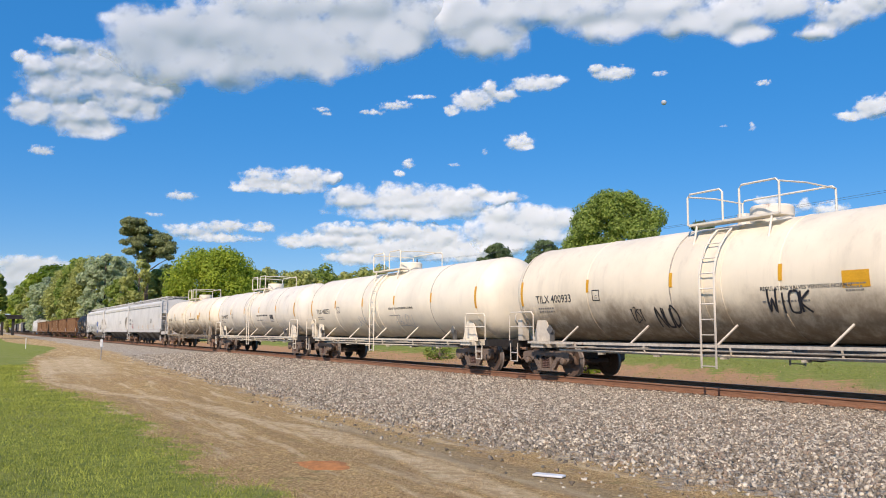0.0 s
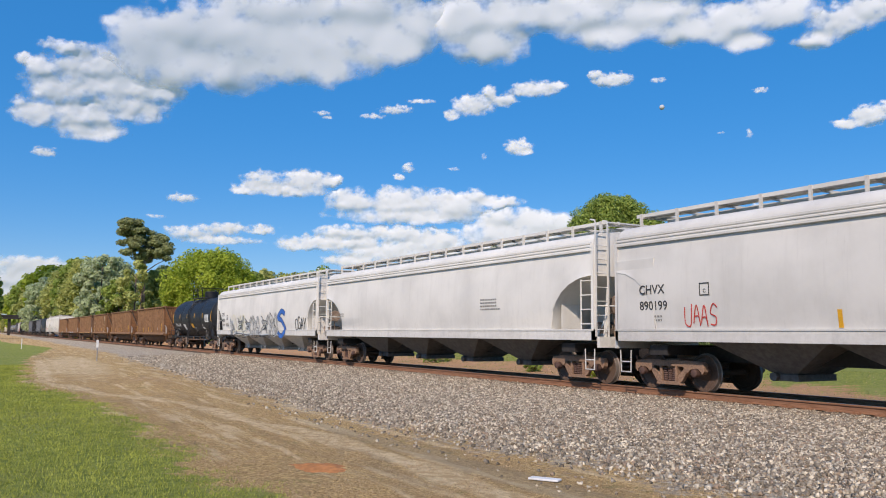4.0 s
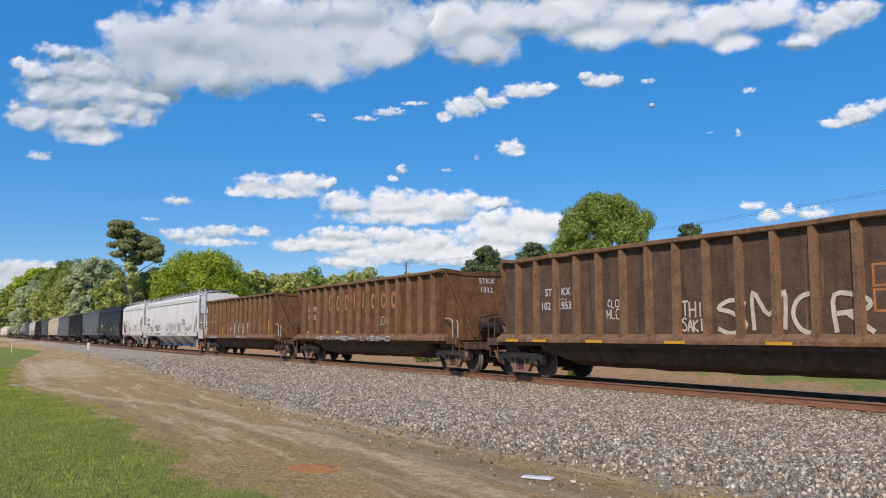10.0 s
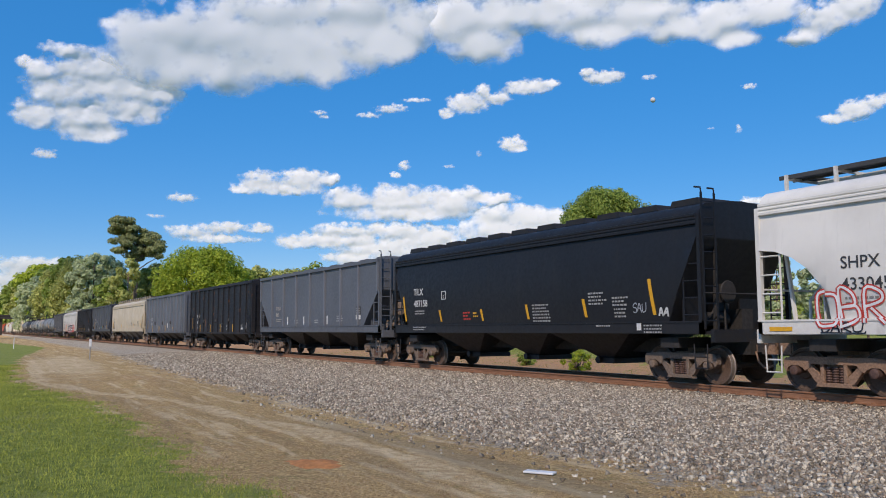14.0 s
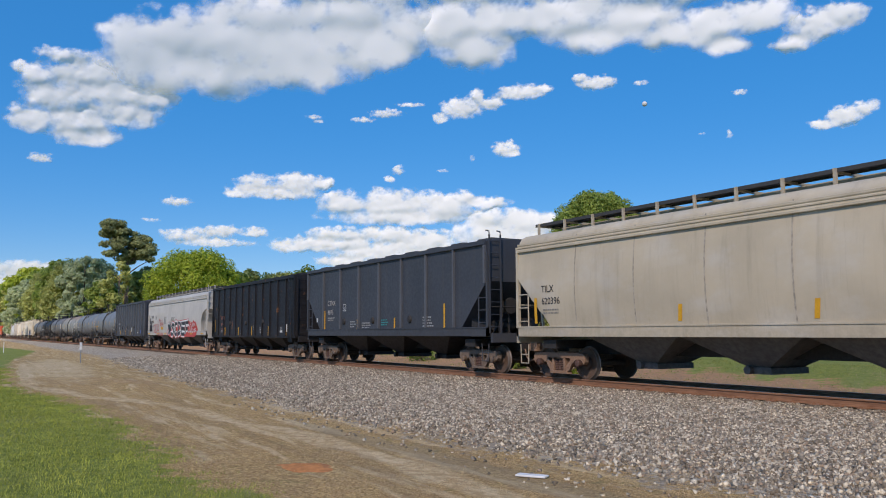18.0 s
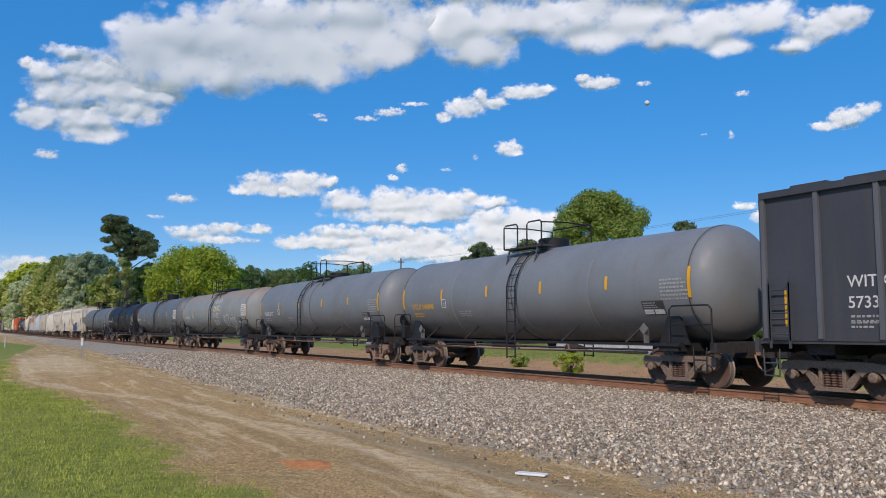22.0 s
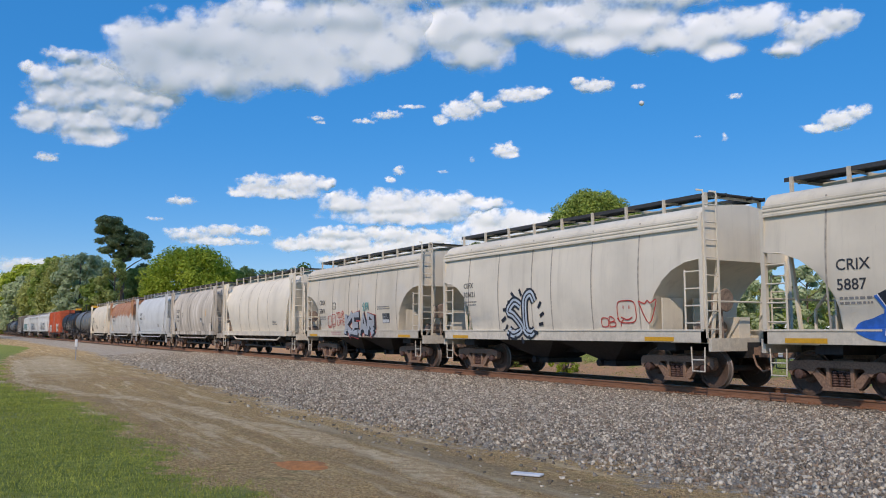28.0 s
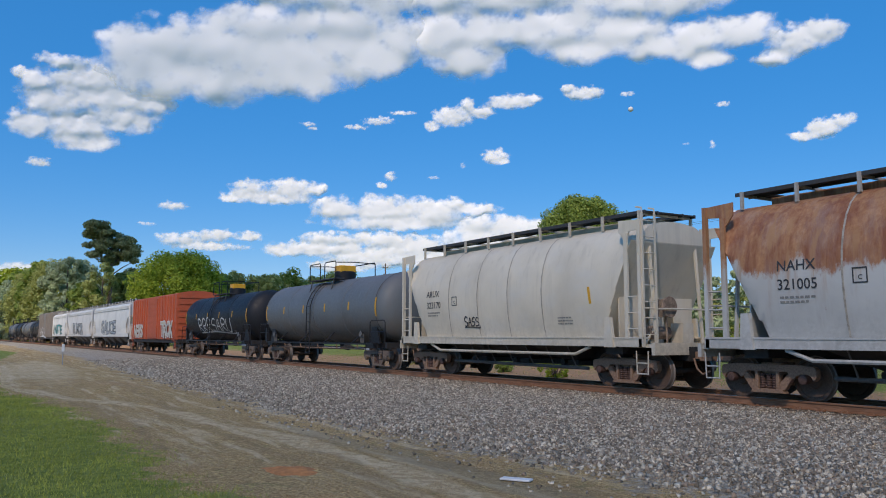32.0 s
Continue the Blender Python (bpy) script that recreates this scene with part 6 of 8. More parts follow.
    if i == 1:
        notice(c, xs[10] + 0.2, 1.6, 0.5, 0.42, 5, True)
        sticker(c, "paper_notice", xs[12] - 0.35, 1.5, 0.2, 0.22, M["chalk"], "white paper notice")
        brush(c, "TVZ", xs[6] - 0.75, xs[6] - 0.25, 1.55, 1.95, [(0.04, M["chalk"])], 5)
        sticker(c, "bare_patch", xs[13] - 0.75, 1.55, 0.55, 0.55, M["g_black"], "dark scorched patch", 0.0, 0.006), sticker(c, "bare_patch", xs[13] - 0.8, 2.1, 0.6, 0.5, M["patch"], "paler square patch of newer steel", 0.0, 0.004)
    if i == 0:
        notice(c, 3.6, 1.55, 0.55, 0.42, 15, True)

# white hoppers before the black ones
c = place(hopper_car("white covered hopper wagon with spray painted letters and roof walkway", 16.9, M["white"], zt=4.38, posts=17, cut=1.35, cut_z=2.9, straight=True, bays=4, blue=True, bay_mat=M["white_grey"]), -266.2, -283.1)
mark(c, -8.65, 2.52, "WFRX", "885412", 0.24, "ink")
code_box(c, -6.6, 2.25, "ink")
lettering(c, "DO NOT HAMMER ON CAR", -5.2, 1.3, 0.12, M["ink"])
scrawl(c, -7.57, -6.41, 1.65, 2.0, M["g_black"], 4, 30, 0.045)
scrawl(c, -5.75, -5.2, 1.85, 2.05, M["g_silver"], 3, 31, 0.03)
scrawl(c, -5.06, -4.2, 1.7, 2.15, M["g_black"], 4, 32, 0.04)
scrawl(c, -4.05, -3.2, 1.75, 2.1, M["g_teal"], 4, 33, 0.035)
brush(c, "SIIUVUI", -0.3, 3.6, 1.5, 2.1, [(0.44, M["g_black"]), (0.36, M["g_white"])], 21, 0.05, jitter=0.9)
brush(c, "OIVNYVI", -0.3, 3.6, 1.4, 2.2, [(0.032, M["g_black"])], 22, 0.05, gap=0.024, jitter=1.6)
brush(c, "UUUUUUU", -0.3, 3.5, 1.08, 1.26, [(0.03, M["g_black"])], 23, gap=0.215, jitter=0.8, label="rounded feet of sprayed letters on the sill")
brush(c, "OBYE", 3.7, 4.7, 1.5, 2.15, [(0.028, M["g_black"])], 24, -0.2, jitter=2.0), brush(c, "XR", -0.95, -0.4, 1.5, 1.95, [(0.03, M["g_black"])], 26, jitter=2.0)
brush(c, "LOYPOULY", 5.6, 7.5, 1.62, 1.92, [(0.028, M["g_black"])], 25, 0.1, jitter=1.2), brush(c, "VXIM", 7.5, 8.1, 1.6, 2.1, [(0.022, M["g_teal"])], 27, jitter=2.0)
for xx in (-9.2, -5.95, 0.4, 6.2):
    sticker(c, "reflective_strip", xx, 1.32, 0.6, 0.1, M["yellow"], "yellow strip")
bars(c, -7.47, 1.42, 2, 1.0, 0.045, M["ink"], 8), bars(c, -9.3, 1.44, 2, 0.8, 0.04, M["ink"], 9), bars(c, 4.9, 2.5, 5, 1.4, 0.05, M["ink"], 10)
c = place(hopper_car("short white covered hopper wagon with red scrawled paint", 8.65, M["white"], zt=4.38, posts=10, cut=1.6, bays=2, bay_mat=M["white_grey"]), -287.4, -296.05)
mark(c, -3.7, 2.5, "SHPX", "433045", 0.24, "ink")
code_box(c, -2.15, 2.3, "ink")
brush(c, "OBR", -4.3, -2.8, 1.4, 2.1, [(0.11, M["g_red"]), (0.05, M["g_white"])], 41, jitter=1.2)
brush(c, "OSR", -1.9, -0.6, 1.55, 2.1, [(0.1, M["g_red"]), (0.045, M["g_white"])], 42, jitter=1.2)
scrawl(c, -4.2, -3.3, 1.27, 1.44, M["g_black"], 4, 43, 0.03), scrawl(c, -2.2, -0.9, 1.27, 1.44, M["g_black"], 4, 44, 0.02)
sticker(c, "warning_panel", 0.38, 1.6, 0.72, 0.33, M["yellow"], "yellow warning panel")
notice(c, 1.85, 1.62, 0.5, 0.28, 4, True)
bars(c, 1.3, 2.2, 3, 1.3, 0.05, M["ink"], 11)
scrawl(c, 3.6, 4.1, 1.6, 2.0, M["g_haze"], 2, 12, 0.03)
for xx in (-5.4, -1.0, 1.6, 3.8):
    sticker(c, "reflective_strip", xx, 1.28, 0.55, 0.09, M["yellow"], "yellow strip")

# black and grey hoppers
c = place(hopper_car("black covered hopper wagon with white stencils and dark bays", 13.3, M["black"], kind="curved", truck="truck_dark", zt=4.42, cut=1.0, cut_z=3.5, over=1.15, bays=3, walk=False, posts=11, bay_mat=M["black"], straight=True), -300.2, -313.5)
mark(c, -6.2, 2.62, "TILX", "487158", 0.25, "chalk")
code_box(c, -4.1, 2.4, "chalk")
strips(c, [(-6.97, 1.65, 0.95), (6.3, 1.68, 0.9)], 0.11, -0.12)
strips(c, [(-4.26, 1.62, 0.4), (-1.52, 1.62, 0.38), (1.02, 1.64, 0.44), (3.7, 1.66, 0.5)], 0.11, -0.08)
bars(c, 1.3, 2.05, 6, 0.85, 0.045, M["chalk"], 1), bars(c, 3.9, 2.3, 4, 0.65, 0.045, M["chalk"], 2), bars(c, 4.85, 2.15, 3, 0.6, 0.045, M["chalk"], 3)
bars(c, 4.9, 1.85, 3, 0.5, 0.045, M["chalk"], 4), bars(c, -2.68, 1.9, 3, 0.4, 0.05, M["g_red"], 5), bars(c, -2.05, 1.88, 2, 0.3, 0.05, M["yellow"], 6)
bars(c, -6.28, 1.42, 2, 1.0, 0.04, M["chalk"], 7), bars(c, 4.2, 1.42, 1, 0.7, 0.04, M["chalk"], 8), bars(c, 6.0, 1.42, 3, 0.7, 0.04, M["chalk"], 9)
sticker(c, "paper_notice", 5.75, 1.3, 0.16, 0.2, M["chalk"], "white paper notice")
scrawl(c, 5.6, 6.1, 1.75, 2.0, M["g_silver"], 3, 3, 0.025), scrawl(c, 6.5, 6.85, 1.65, 1.85, M["chalk"], 2, 9, 0.05)
c = place(hopper_car("dark grey ribbed covered hopper wagon", 13.1, M["slate"], kind="flat", truck="truck_dark", zt=4.35, cut=1.5, cut_z=3.0, bays=3, ribs=9, walk=False, posts=9, bay_mat=M["black"], belt=False), -317.5, -330.6)
mark(c, -5.15, 2.4, "CTNX", "4831", 0.2, "stencil")
notice(c, 5.55, 1.75, 0.55, 0.6, 17, True)
bars(c, 3.4, 1.95, 3, 0.7, 0.05, M["chalk"], 4), bars(c, -2.2, 1.8, 2, 0.6, 0.05, M["chalk"], 14), bars(c, 0.6, 1.8, 2, 0.6, 0.05, M["chalk"], 15)
for xx in (-3.3, -0.9, 2.2):
    sticker(c, "paper_notice", xx, 1.6, 0.12, 0.4, M["chalk"], "white streaked sheet")
for a, b, m, l1, l2, tx in ((-334.6, -347.84, "black_worn", "FURX", "6042", "truck_dark"), (-352.14, -365.4, "slate", "GACX", "601 67", "truck_dark"),
                            (-407.75, -420.75, "black_worn", "WITX", "4791", "truck_dark"), (-446.1, -459.1, "dark_grey", "WITX", "5733", "truck_dark")):
    tc = a - b
    c = place(hopper_car("worn dark ribbed hopper wagon with flat sides and ridged roof hatches", tc, M[m], kind="flat", truck=tx, zt=4.35, cut=0.0, over=1.15, bays=4, ribs=13, walk=False, posts=12, bay_mat=M["under"], belt=False, sill=0.1, zs=1.1), a, b)
    mark(c, -5.75, 2.2, l1, l2, 0.23, "chalk" if l2 != "4791" else "g_faded")
    for xx, zz in ((-3.72, 1.97), (-0.55, 1.95), (2.6, 1.97)):
        bm = bmesh.new()
        lathe(bm, [(-0.07, 0.05), (-0.06, 0.12), (0, 0.15)], 14, "y")
        tube(bm, [(0.05, -0.05, 0), (0.3, -0.04, -0.08)], 0.02, 5)
        part("port_cap", bm, M["under"], c, "round port cap", at=pose(xx, -1.58, zz))
    if m in ("slate", "dark_grey"):
        notice(c, -2.94, 1.2, 0.45, 0.6, 12)
        sticker(c, "paper_notice", 1.25, 1.52, 0.3, 0.4, M["chalk"], "torn white notice", 0.05)
        code_box(c, -2.85, 2.25, "chalk")
    else:
        notice(c, 5.4, 1.36, 0.45, 0.33, 12, True)
        sticker(c, "paper_notice", 6.4, 1.4, 0.14, 0.4, M["chalk"], "white streaked sheet")
    for sx in (-1, 1):
        def low_ladder(bm):
            ladder(bm, 1.15, 2.35, 0.5, 4)
        shared("low_ladder", low_ladder, "side_ladder", M[m], c, pose(sx * 7.2, -1.7, 0))
        def end_ladder(bm):
            ladder(bm, 1.15, 4.2, 0.5, 8)
        shared("tall_end_ladder", end_ladder, "end_ladder", M[m], c, pose(sx * (tc / 2 + 1.25), -1.25, 0, 0, 0, 90))
    bars(c, -5.7, 1.52, 2, 0.6, 0.04, M["chalk"], 5), bars(c, 2.1, 1.65, 4, 0.45, 0.045, M["chalk"], 6), bars(c, -1.54, 1.5, 3, 0.35, 0.04, M["chalk"], 16), bars(c, 0.9, 1.75, 3, 0.3, 0.04, M["chalk"], 18)
    if m == "dark_grey":
        sticker(c, "paper_notice", 5.7, 1.35, 0.3, 0.3, M["g_blue"], "blue sheet"), sticker(c, "paper_notice", -1.7, 1.7, 0.25, 0.2, M["yellow"], "yellow sheet")
        notice(c, 4.4, 1.35, 0.5, 0.4, 22, True)
    strips(c, [(-7.15, 1.45, 0.75)] + [(xx, 1.22, 0.5) for xx in (-4.85, -2.0, 0.56, 3.5, 6.3)])
c = place(hopper_car("tan covered hopper wagon with faded sides and roof walkway", 16.65, M["tan"], zt=4.38, posts=16, cut=1.5, straight=True, seams=(-6.9, -4.6, -2.3, 0.0, 2.3, 4.6, 6.9)), -369.55, -386.2)
mark(c, -8.4, 2.5, "TILX", "620396", 0.2, "ink")
strips(c, [(7.95, 1.62, 0.75), (-8.8, 1.6, 0.75), (4.3, 1.6, 0.4), (-3.2, 1.6, 0.4), (0.4, 1.6, 0.4)], 0.12, 0.06)
notice(c, 2.9, 1.85, 0.35, 0.3, 31, True), bars(c, 6.5, 2.2, 6, 0.7, 0.05, M["ink"], 32), bars(c, 4.65, 1.95, 2, 0.5, 0.05, M["ink"], 33)
c = place(hopper_car("near-black ribbed covered hopper wagon with white stencils", 13.05, M["dark_grey"], kind="flat", truck="truck_dark", zt=4.4, cut=1.5, cut_z=3.0, bays=3, ribs=9, walk=False, posts=9, bay_mat=M["black"], belt=False), -390.5, -403.55)
mark(c, -5.35, 2.58, "CTNX", "4695", 0.23, "stencil")
code_box(c, -3.6, 2.3, "chalk")
strips(c, [(-5.72, 1.5, 0.86), (-2.13, 1.48, 0.45), (1.3, 1.48, 0.45), (5.1, 1.5, 0.86)], 0.1)
bars(c, -2.83, 1.82, 3, 0.5, 0.05, M["chalk"], 8), bars(c, -1.65, 1.75, 3, 0.9, 0.045, M["chalk"], 9), bars(c, 0.2, 1.85, 3, 0.6, 0.045, M["g_teal"], 10), bars(c, 3.6, 1.9, 4, 0.8, 0.05, M["chalk"], 11)
sticker(c, "paper_notice", -6.68, 1.85, 0.16, 0.2, M["chalk"], "white paper notice")
for xx in (-3.5, -0.6, 2.6):
    bm = bmesh.new()
    lathe(bm, [(-0.07, 0.05), (-0.06, 0.12), (0, 0.15)], 14, "y")
    part("port_cap", bm, M["under"], c, "round port cap", at=pose(xx, -1.58, 1.85))
c = place(hopper_car("light grey covered hopper wagon with bold red and black spray painting", 17.0, M["light_grey"], zt=4.36, posts=17, cut=1.6), -424.9, -441.9)
mark(c, -8.3, 2.65, "SHQX", "42245", 0.24, "ink")
code_box(c, -6.6, 2.55, "ink")
splash(c, -2.3, 5.7, 1.07, 1.95, M["g_red"], 55), splash(c, 4.0, 7.4, 1.08, 2.28, M["g_red"], 53, 0.011)
brush(c, "#SCDEF", -1.95, 5.0, 1.3, 2.2, [(0.6, M["g_red"]), (0.5, M["g_white"]), (0.28, M["g_black"])], 56, 0.1, False, 0.018, 0.9)
brush(c, "U PLAYIN ", 4.95, 7.0, 1.8, 2.08, [(0.045, M["g_white"])], 61, 0.1, gap=0.03), brush(c, "U GOT LATE", 5.0, 7.0, 1.42, 1.7, [(0.045, M["g_white"])], 62, 0.1, gap=0.03)
brush(c, "@O@", -7.5, -5.4, 1.45, 2.15, [(0.05, M["g_red"])], 57, label="round sprayed outlines"), brush(c, "U", -6.4, -5.5, 1.3, 1.75, [(0.05, M["g_red"])], 60)
brush(c, "That's", -5.3, -3.95, 2.28, 2.58, [(0.035, M["g_red"])], 58, 0.1), brush(c, "AMORE", -5.0, -3.5, 1.95, 2.22, [(0.035, M["g_red"])], 59, 0.1)
brush(c, "RIP", -5.5, -4.8, 1.15, 1.42, [(0.035, M["g_red"])], 63, 0.15), brush(c, "BOB", -4.6, -3.7, 1.15, 1.42, [(0.035, M["g_red"])], 64, 0.15)
sticker(c, "warning_panel", -4.76, 1.68, 0.95, 0.22, M["yellow"], "yellow warning panel")
bars(c, -3.43, 2.68, 8, 0.95, 0.035, M["ink"], 21), bars(c, -0.79, 2.6, 6, 1.2, 0.04, M["ink"], 22)
for xx in (-9.55, -6.0, -3.1, 5.38, 8.4):
    sticker(c, "reflective_strip", xx, 1.28, 0.7, 0.1, M["yellow"], "yellow strip", 0.0, 0.016)

# grey tank wagons
for i, (a, b, m, num, pl, dome) in enumerate(((-463.2, -476.2, "tank_grey", "UTLX 640840", 1.0, 0.3), (-479.9, -493.6, "tank_grey", "CRGX 8737", 1.0, 0.2), (-498.0, -512.25, "tank_rusty", "CRGX 7986", 1.3, 0.2),
                                        (-516.3, -530.5, "tank_dark", "GATX 54757", 1.35, 0.45), (-534.7, -548.2, "black", "TILX 194704", 1.4, 0.35), (-552.2, -568.2, "tank_dark", "", 1.2, 0.25))):
    tc = a - b
    c = place(tank_car("grey tank wagon with yellow strips and a narrow top platform" if m != "black" else "black tank wagon with yellow strips and a railed dome", tc, M[m], M["black"], "truck_rust" if i in (1, 3) else "truck_dark",
                       1.45, 2.52, pl, 0.65, dome, ladder_dx=(0.15, -1.1, 0.32, 0.34, 0.0, 0.0)[i]), a, b)
    if num:
        mark(c, -tc / 2 + (0.0 if i != 3 else -0.8), 2.12, num, "", 0.2, "chalk" if i != 0 else "yellow")
        code_box(c, -tc / 2 + 2.2, 2.15, "chalk")
    notice(c, tc / 2 - 0.9, 1.75, 0.75, 0.35, 20 + i, True)
    notice(c, tc / 2 - 0.1, 2.2, 1.0, 0.7, 30 + i, False, False) if i in (2, 3) else bars(c, tc / 2 - 0.2, 2.6, 6, 0.9, 0.045, M["chalk"], 30 + i)
    bars(c, -3.2, 2.0, 3, 0.8, 0.035, M["chalk"], 40 + i)
    if i == 2:
        for k, word in enumerate(("RIP", "TOSTATO", "CASE", "SKA")):
            brush(c, word, 0.75, 1.55 + (0.8, 0.9, 0.6, 0.5)[k] * 0.9, 3.05 - 0.46 * k, 3.35 - 0.46 * k, [(0.05, M["g_haze"] if k == 1 else M["chalk"])], 80 + k, 0.15, gap=0.02)
        brush(c, "RBOZ", 3.1, 4.35, 1.6, 2.25, [(0.055, M["chalk"])], 61, 0.1, gap=0.02), brush(c, "COTUR", 4.5, 5.75, 1.5, 2.1, [(0.055, M["chalk"])], 62, 0.1, gap=0.02)
        brush(c, "VISA", -0.6, 0.0, 1.7, 2.0, [(0.03, M["yellow"])], 63, gap=0.02)

# cream two-bay hoppers
SEAMS2 = (-4.1, -2.4, -0.67, 0.25, 1.97, 3.73)
for i, (a, b, m, l1, l2) in enumerate(((-572.66, -581.2, "cream", "CRIX", "5887"), (-585.5, -594.3, "cream_pale", "CEFX", "303621"), (-598.7, -607.1, "cream_grey", "CRIX", "5869"))):
    tc = a - b
    c = place(hopper_car("cream two-bay covered hopper wagon with curved end openings and spray painting", tc, M[m], zt=4.36, posts=9, cut=1.7, bays=2, over=1.28, seams=SEAMS2, bay_mat=M["under"], zs=1.08), a, b)
    mark(c, -4.4 if i == 1 else -3.9, 2.75 if i == 1 else 2.52, l1, l2, 0.17 if i == 1 else 0.22, "ink")
    if i == 0:
        splash(c, -3.6, 1.5, 1.09, 1.75, M["g_blue"], 71)
        brush(c, "YAMERZ", -3.2, 1.2, 1.25, 2.2, [(0.46, M["g_blue"]), (0.33, M["g_white"]), (0.28, M["g_black"])], 72, 0.15, False, 0.018, 1.4)
        scrawl(c, 1.9, 3.1, 1.75, 2.1, M["g_silver"], 6, 73, 0.025), scrawl(c, 3.55, 3.9, 1.12, 1.4, M["g_black"], 3, 74, 0.025)
        notice(c, 2.5, 1.62, 0.58, 0.34, 41, True), sticker(c, "warning_panel", 1.55, 1.6, 0.42, 0.16, M["yellow"], "yellow warning panel")
        bars(c, 2.12, 2.28, 2, 1.3, 0.04, M["ink"], 42), bars(c, 2.9, 1.3, 2, 0.6, 0.04, M["ink"], 43)
    elif i == 1:
        brush(c, "SC", -1.95, -0.35, 1.25, 2.3, [(0.34, M["g_black"]), (0.2, M["g_ice"]), (0.05, M["g_black"])], 73, 0.0, jitter=1.5)
        r0 = random.Random(5)
        for k in range(16):      # a fringe of sprayed leaves around the piece
            q = 6.283 * k / 16
            p0 = Vector((0.85 + 0.85 * math.cos(q), 0.55 + 0.62 * math.sin(q)))
            p1 = p0 + Vector((math.cos(q + 0.5), math.sin(q + 0.5))) * r0.uniform(0.12, 0.28)
            bm = bmesh.new()
            ribbon(bm, [tuple(p0), tuple((p0 + p1) / 2), tuple(p1)], 0.1, 0.0006 * k, False)
            onto_side(bm, c, -2.0, 1.22, 0.014)
            part("graffiti", bm, M["g_black"], c, "sprayed leaf")
        brush(c, "@(", 2.9, 4.4, 1.55, 2.1, [(0.03, M["g_red"])], 74, label="round red sprayed outlines"), brush(c, "OBY", 2.3, 3.2, 1.45, 1.7, [(0.03, M["g_red"])], 75)
    else:
        brush(c, "KEAR", -0.95, 1.9, 1.14, 2.0, [(0.46, M["g_red"]), (0.4, M["g_black"])], 77, 0.15, False, 0.012, 1.3)
        brush(c, "KEAR", -1.05, 1.8, 1.2, 2.06, [(0.25, M["g_silver"])], 77, 0.15, False, 0.02, 1.3)
        scrawl(c, 0.75, 1.35, 2.2, 2.5, M["g_teal"], 4, 78, 0.04), brush(c, "@@", -2.95, -2.05, 1.5, 2.1, [(0.03, M["g_red"])], 79, jitter=1.5, label="round red sprayed outlines")
        brush(c, "YOUR", -2.0, -1.15, 1.92, 2.2, [(0.03, M["g_red"])], 80, 0.1), brush(c, "LATE", -1.9, -1.1, 1.6, 1.85, [(0.03, M["g_red"])], 82, 0.1), bars(c, -2.5, 1.28, 2, 1.2, 0.04, M["g_pink"], 81)
        notice(c, 2.56, 1.65, 0.6, 0.38, 44, True), code_box(c, -2.35, 2.3, "ink"), bars(c, 2.1, 2.3, 2, 1.2, 0.04, M["ink"], 45)
    for xx in (-5.1, 3.9):
        sticker(c, "reflective_strip", xx, 1.1, 0.95, 0.1, M["yellow"], "yellow strip")

# open-ended two-bay hoppers with pipe frames
for i, (a, b, m, l1, l2) in enumerate(((-611.5, -621.4, "cream_pale", "", ""), (-625.7, -635.75, "dirty_grey", "TLCX", "30460"), (-639.8, -649.9, "cool_grey", "TCMX", "441483"),
                                       (-654.2, -664.2, "rusted_grey", "NAHX", "321005"), (-668.5, -678.3, "cream_grey", "ARUX", "323170"))):
    tc = a - b
    c = place(hopper_car("grey covered hopper wagon with open ends and pipe frames" if m != "rusted_grey" else "rust-stained grey covered hopper wagon with open ends", tc, M[m], kind="round", zt=4.3, posts=9, cut=1.2, cut_z=3.75, over=0.85, bays=3, cage=True, belt=False,
                         seams=(-2.85, -1.14, 0.49, 2.15) if i != 2 else (), bay_mat=M["under"], sill=0.24, zs=1.08, bay_low=0.5), a, b)
    if l1:
        mark(c, -4.3, 2.68, l1, l2, 0.22, "ink")
        code_box(c, -2.65, 2.35, "ink")
    bars(c, 2.8, 1.85, 3, 0.7, 0.04, M["ink"], 50 + i)
    if i == 4:
        scrawl(c, -1.97, -1.1, 1.65, 1.95, M["g_black"], 4, 85, 0.04)
        strips(c, [(4.15, 2.2, 0.45)], 0.09, -0.05)
    if i == 1:
        notice(c, 2.4, 1.95, 0.4, 0.25, 51, True), strips(c, [(3.9, 2.3, 0.5)], 0.09)

# the tail: two black tanks, boxcars and more hoppers
for a, b in ((-682.5, -694.1), (-698.5, -710.5)):
    c = place(tank_car("dark tank wagon with a yellow dome box and railed platform", a - b, M["tank_dark"] if a > -690 else M["black"], M["black"], "truck_dark", 1.45, 2.5, 1.5, 0.85, 0.4), a, b)
    bm = bmesh.new()
    box(bm, 0.0, 0.7, -0.4, 0.4, 4.3, 4.62)
    bmesh.ops.bevel(bm, geom=bm.edges[:], offset=0.03, segments=1, affect="EDGES")
    part("dome_box", bm, M["yellow"], c, "yellow dome box")
    if a < -690:
        scrawl(c, -3.5, 3.5, 1.6, 2.4, M["chalk"], 7, int(-a), 0.08)
c = place(boxcar("orange red boxcar with ribbed sides and scrawled paint", 12.6, M["orange"]), -714.7, -727.3)
throw_up(c, "TROK", 3.0, 6.8, 1.2, 2.4, [(0.08, M["chalk"]), (0.0, M["tan"])], 91)
throw_up(c, "NEWS", -6.8, -3.4, 1.2, 2.2, [(0.08, M["chalk"]), (0.0, M["tan"])], 92)
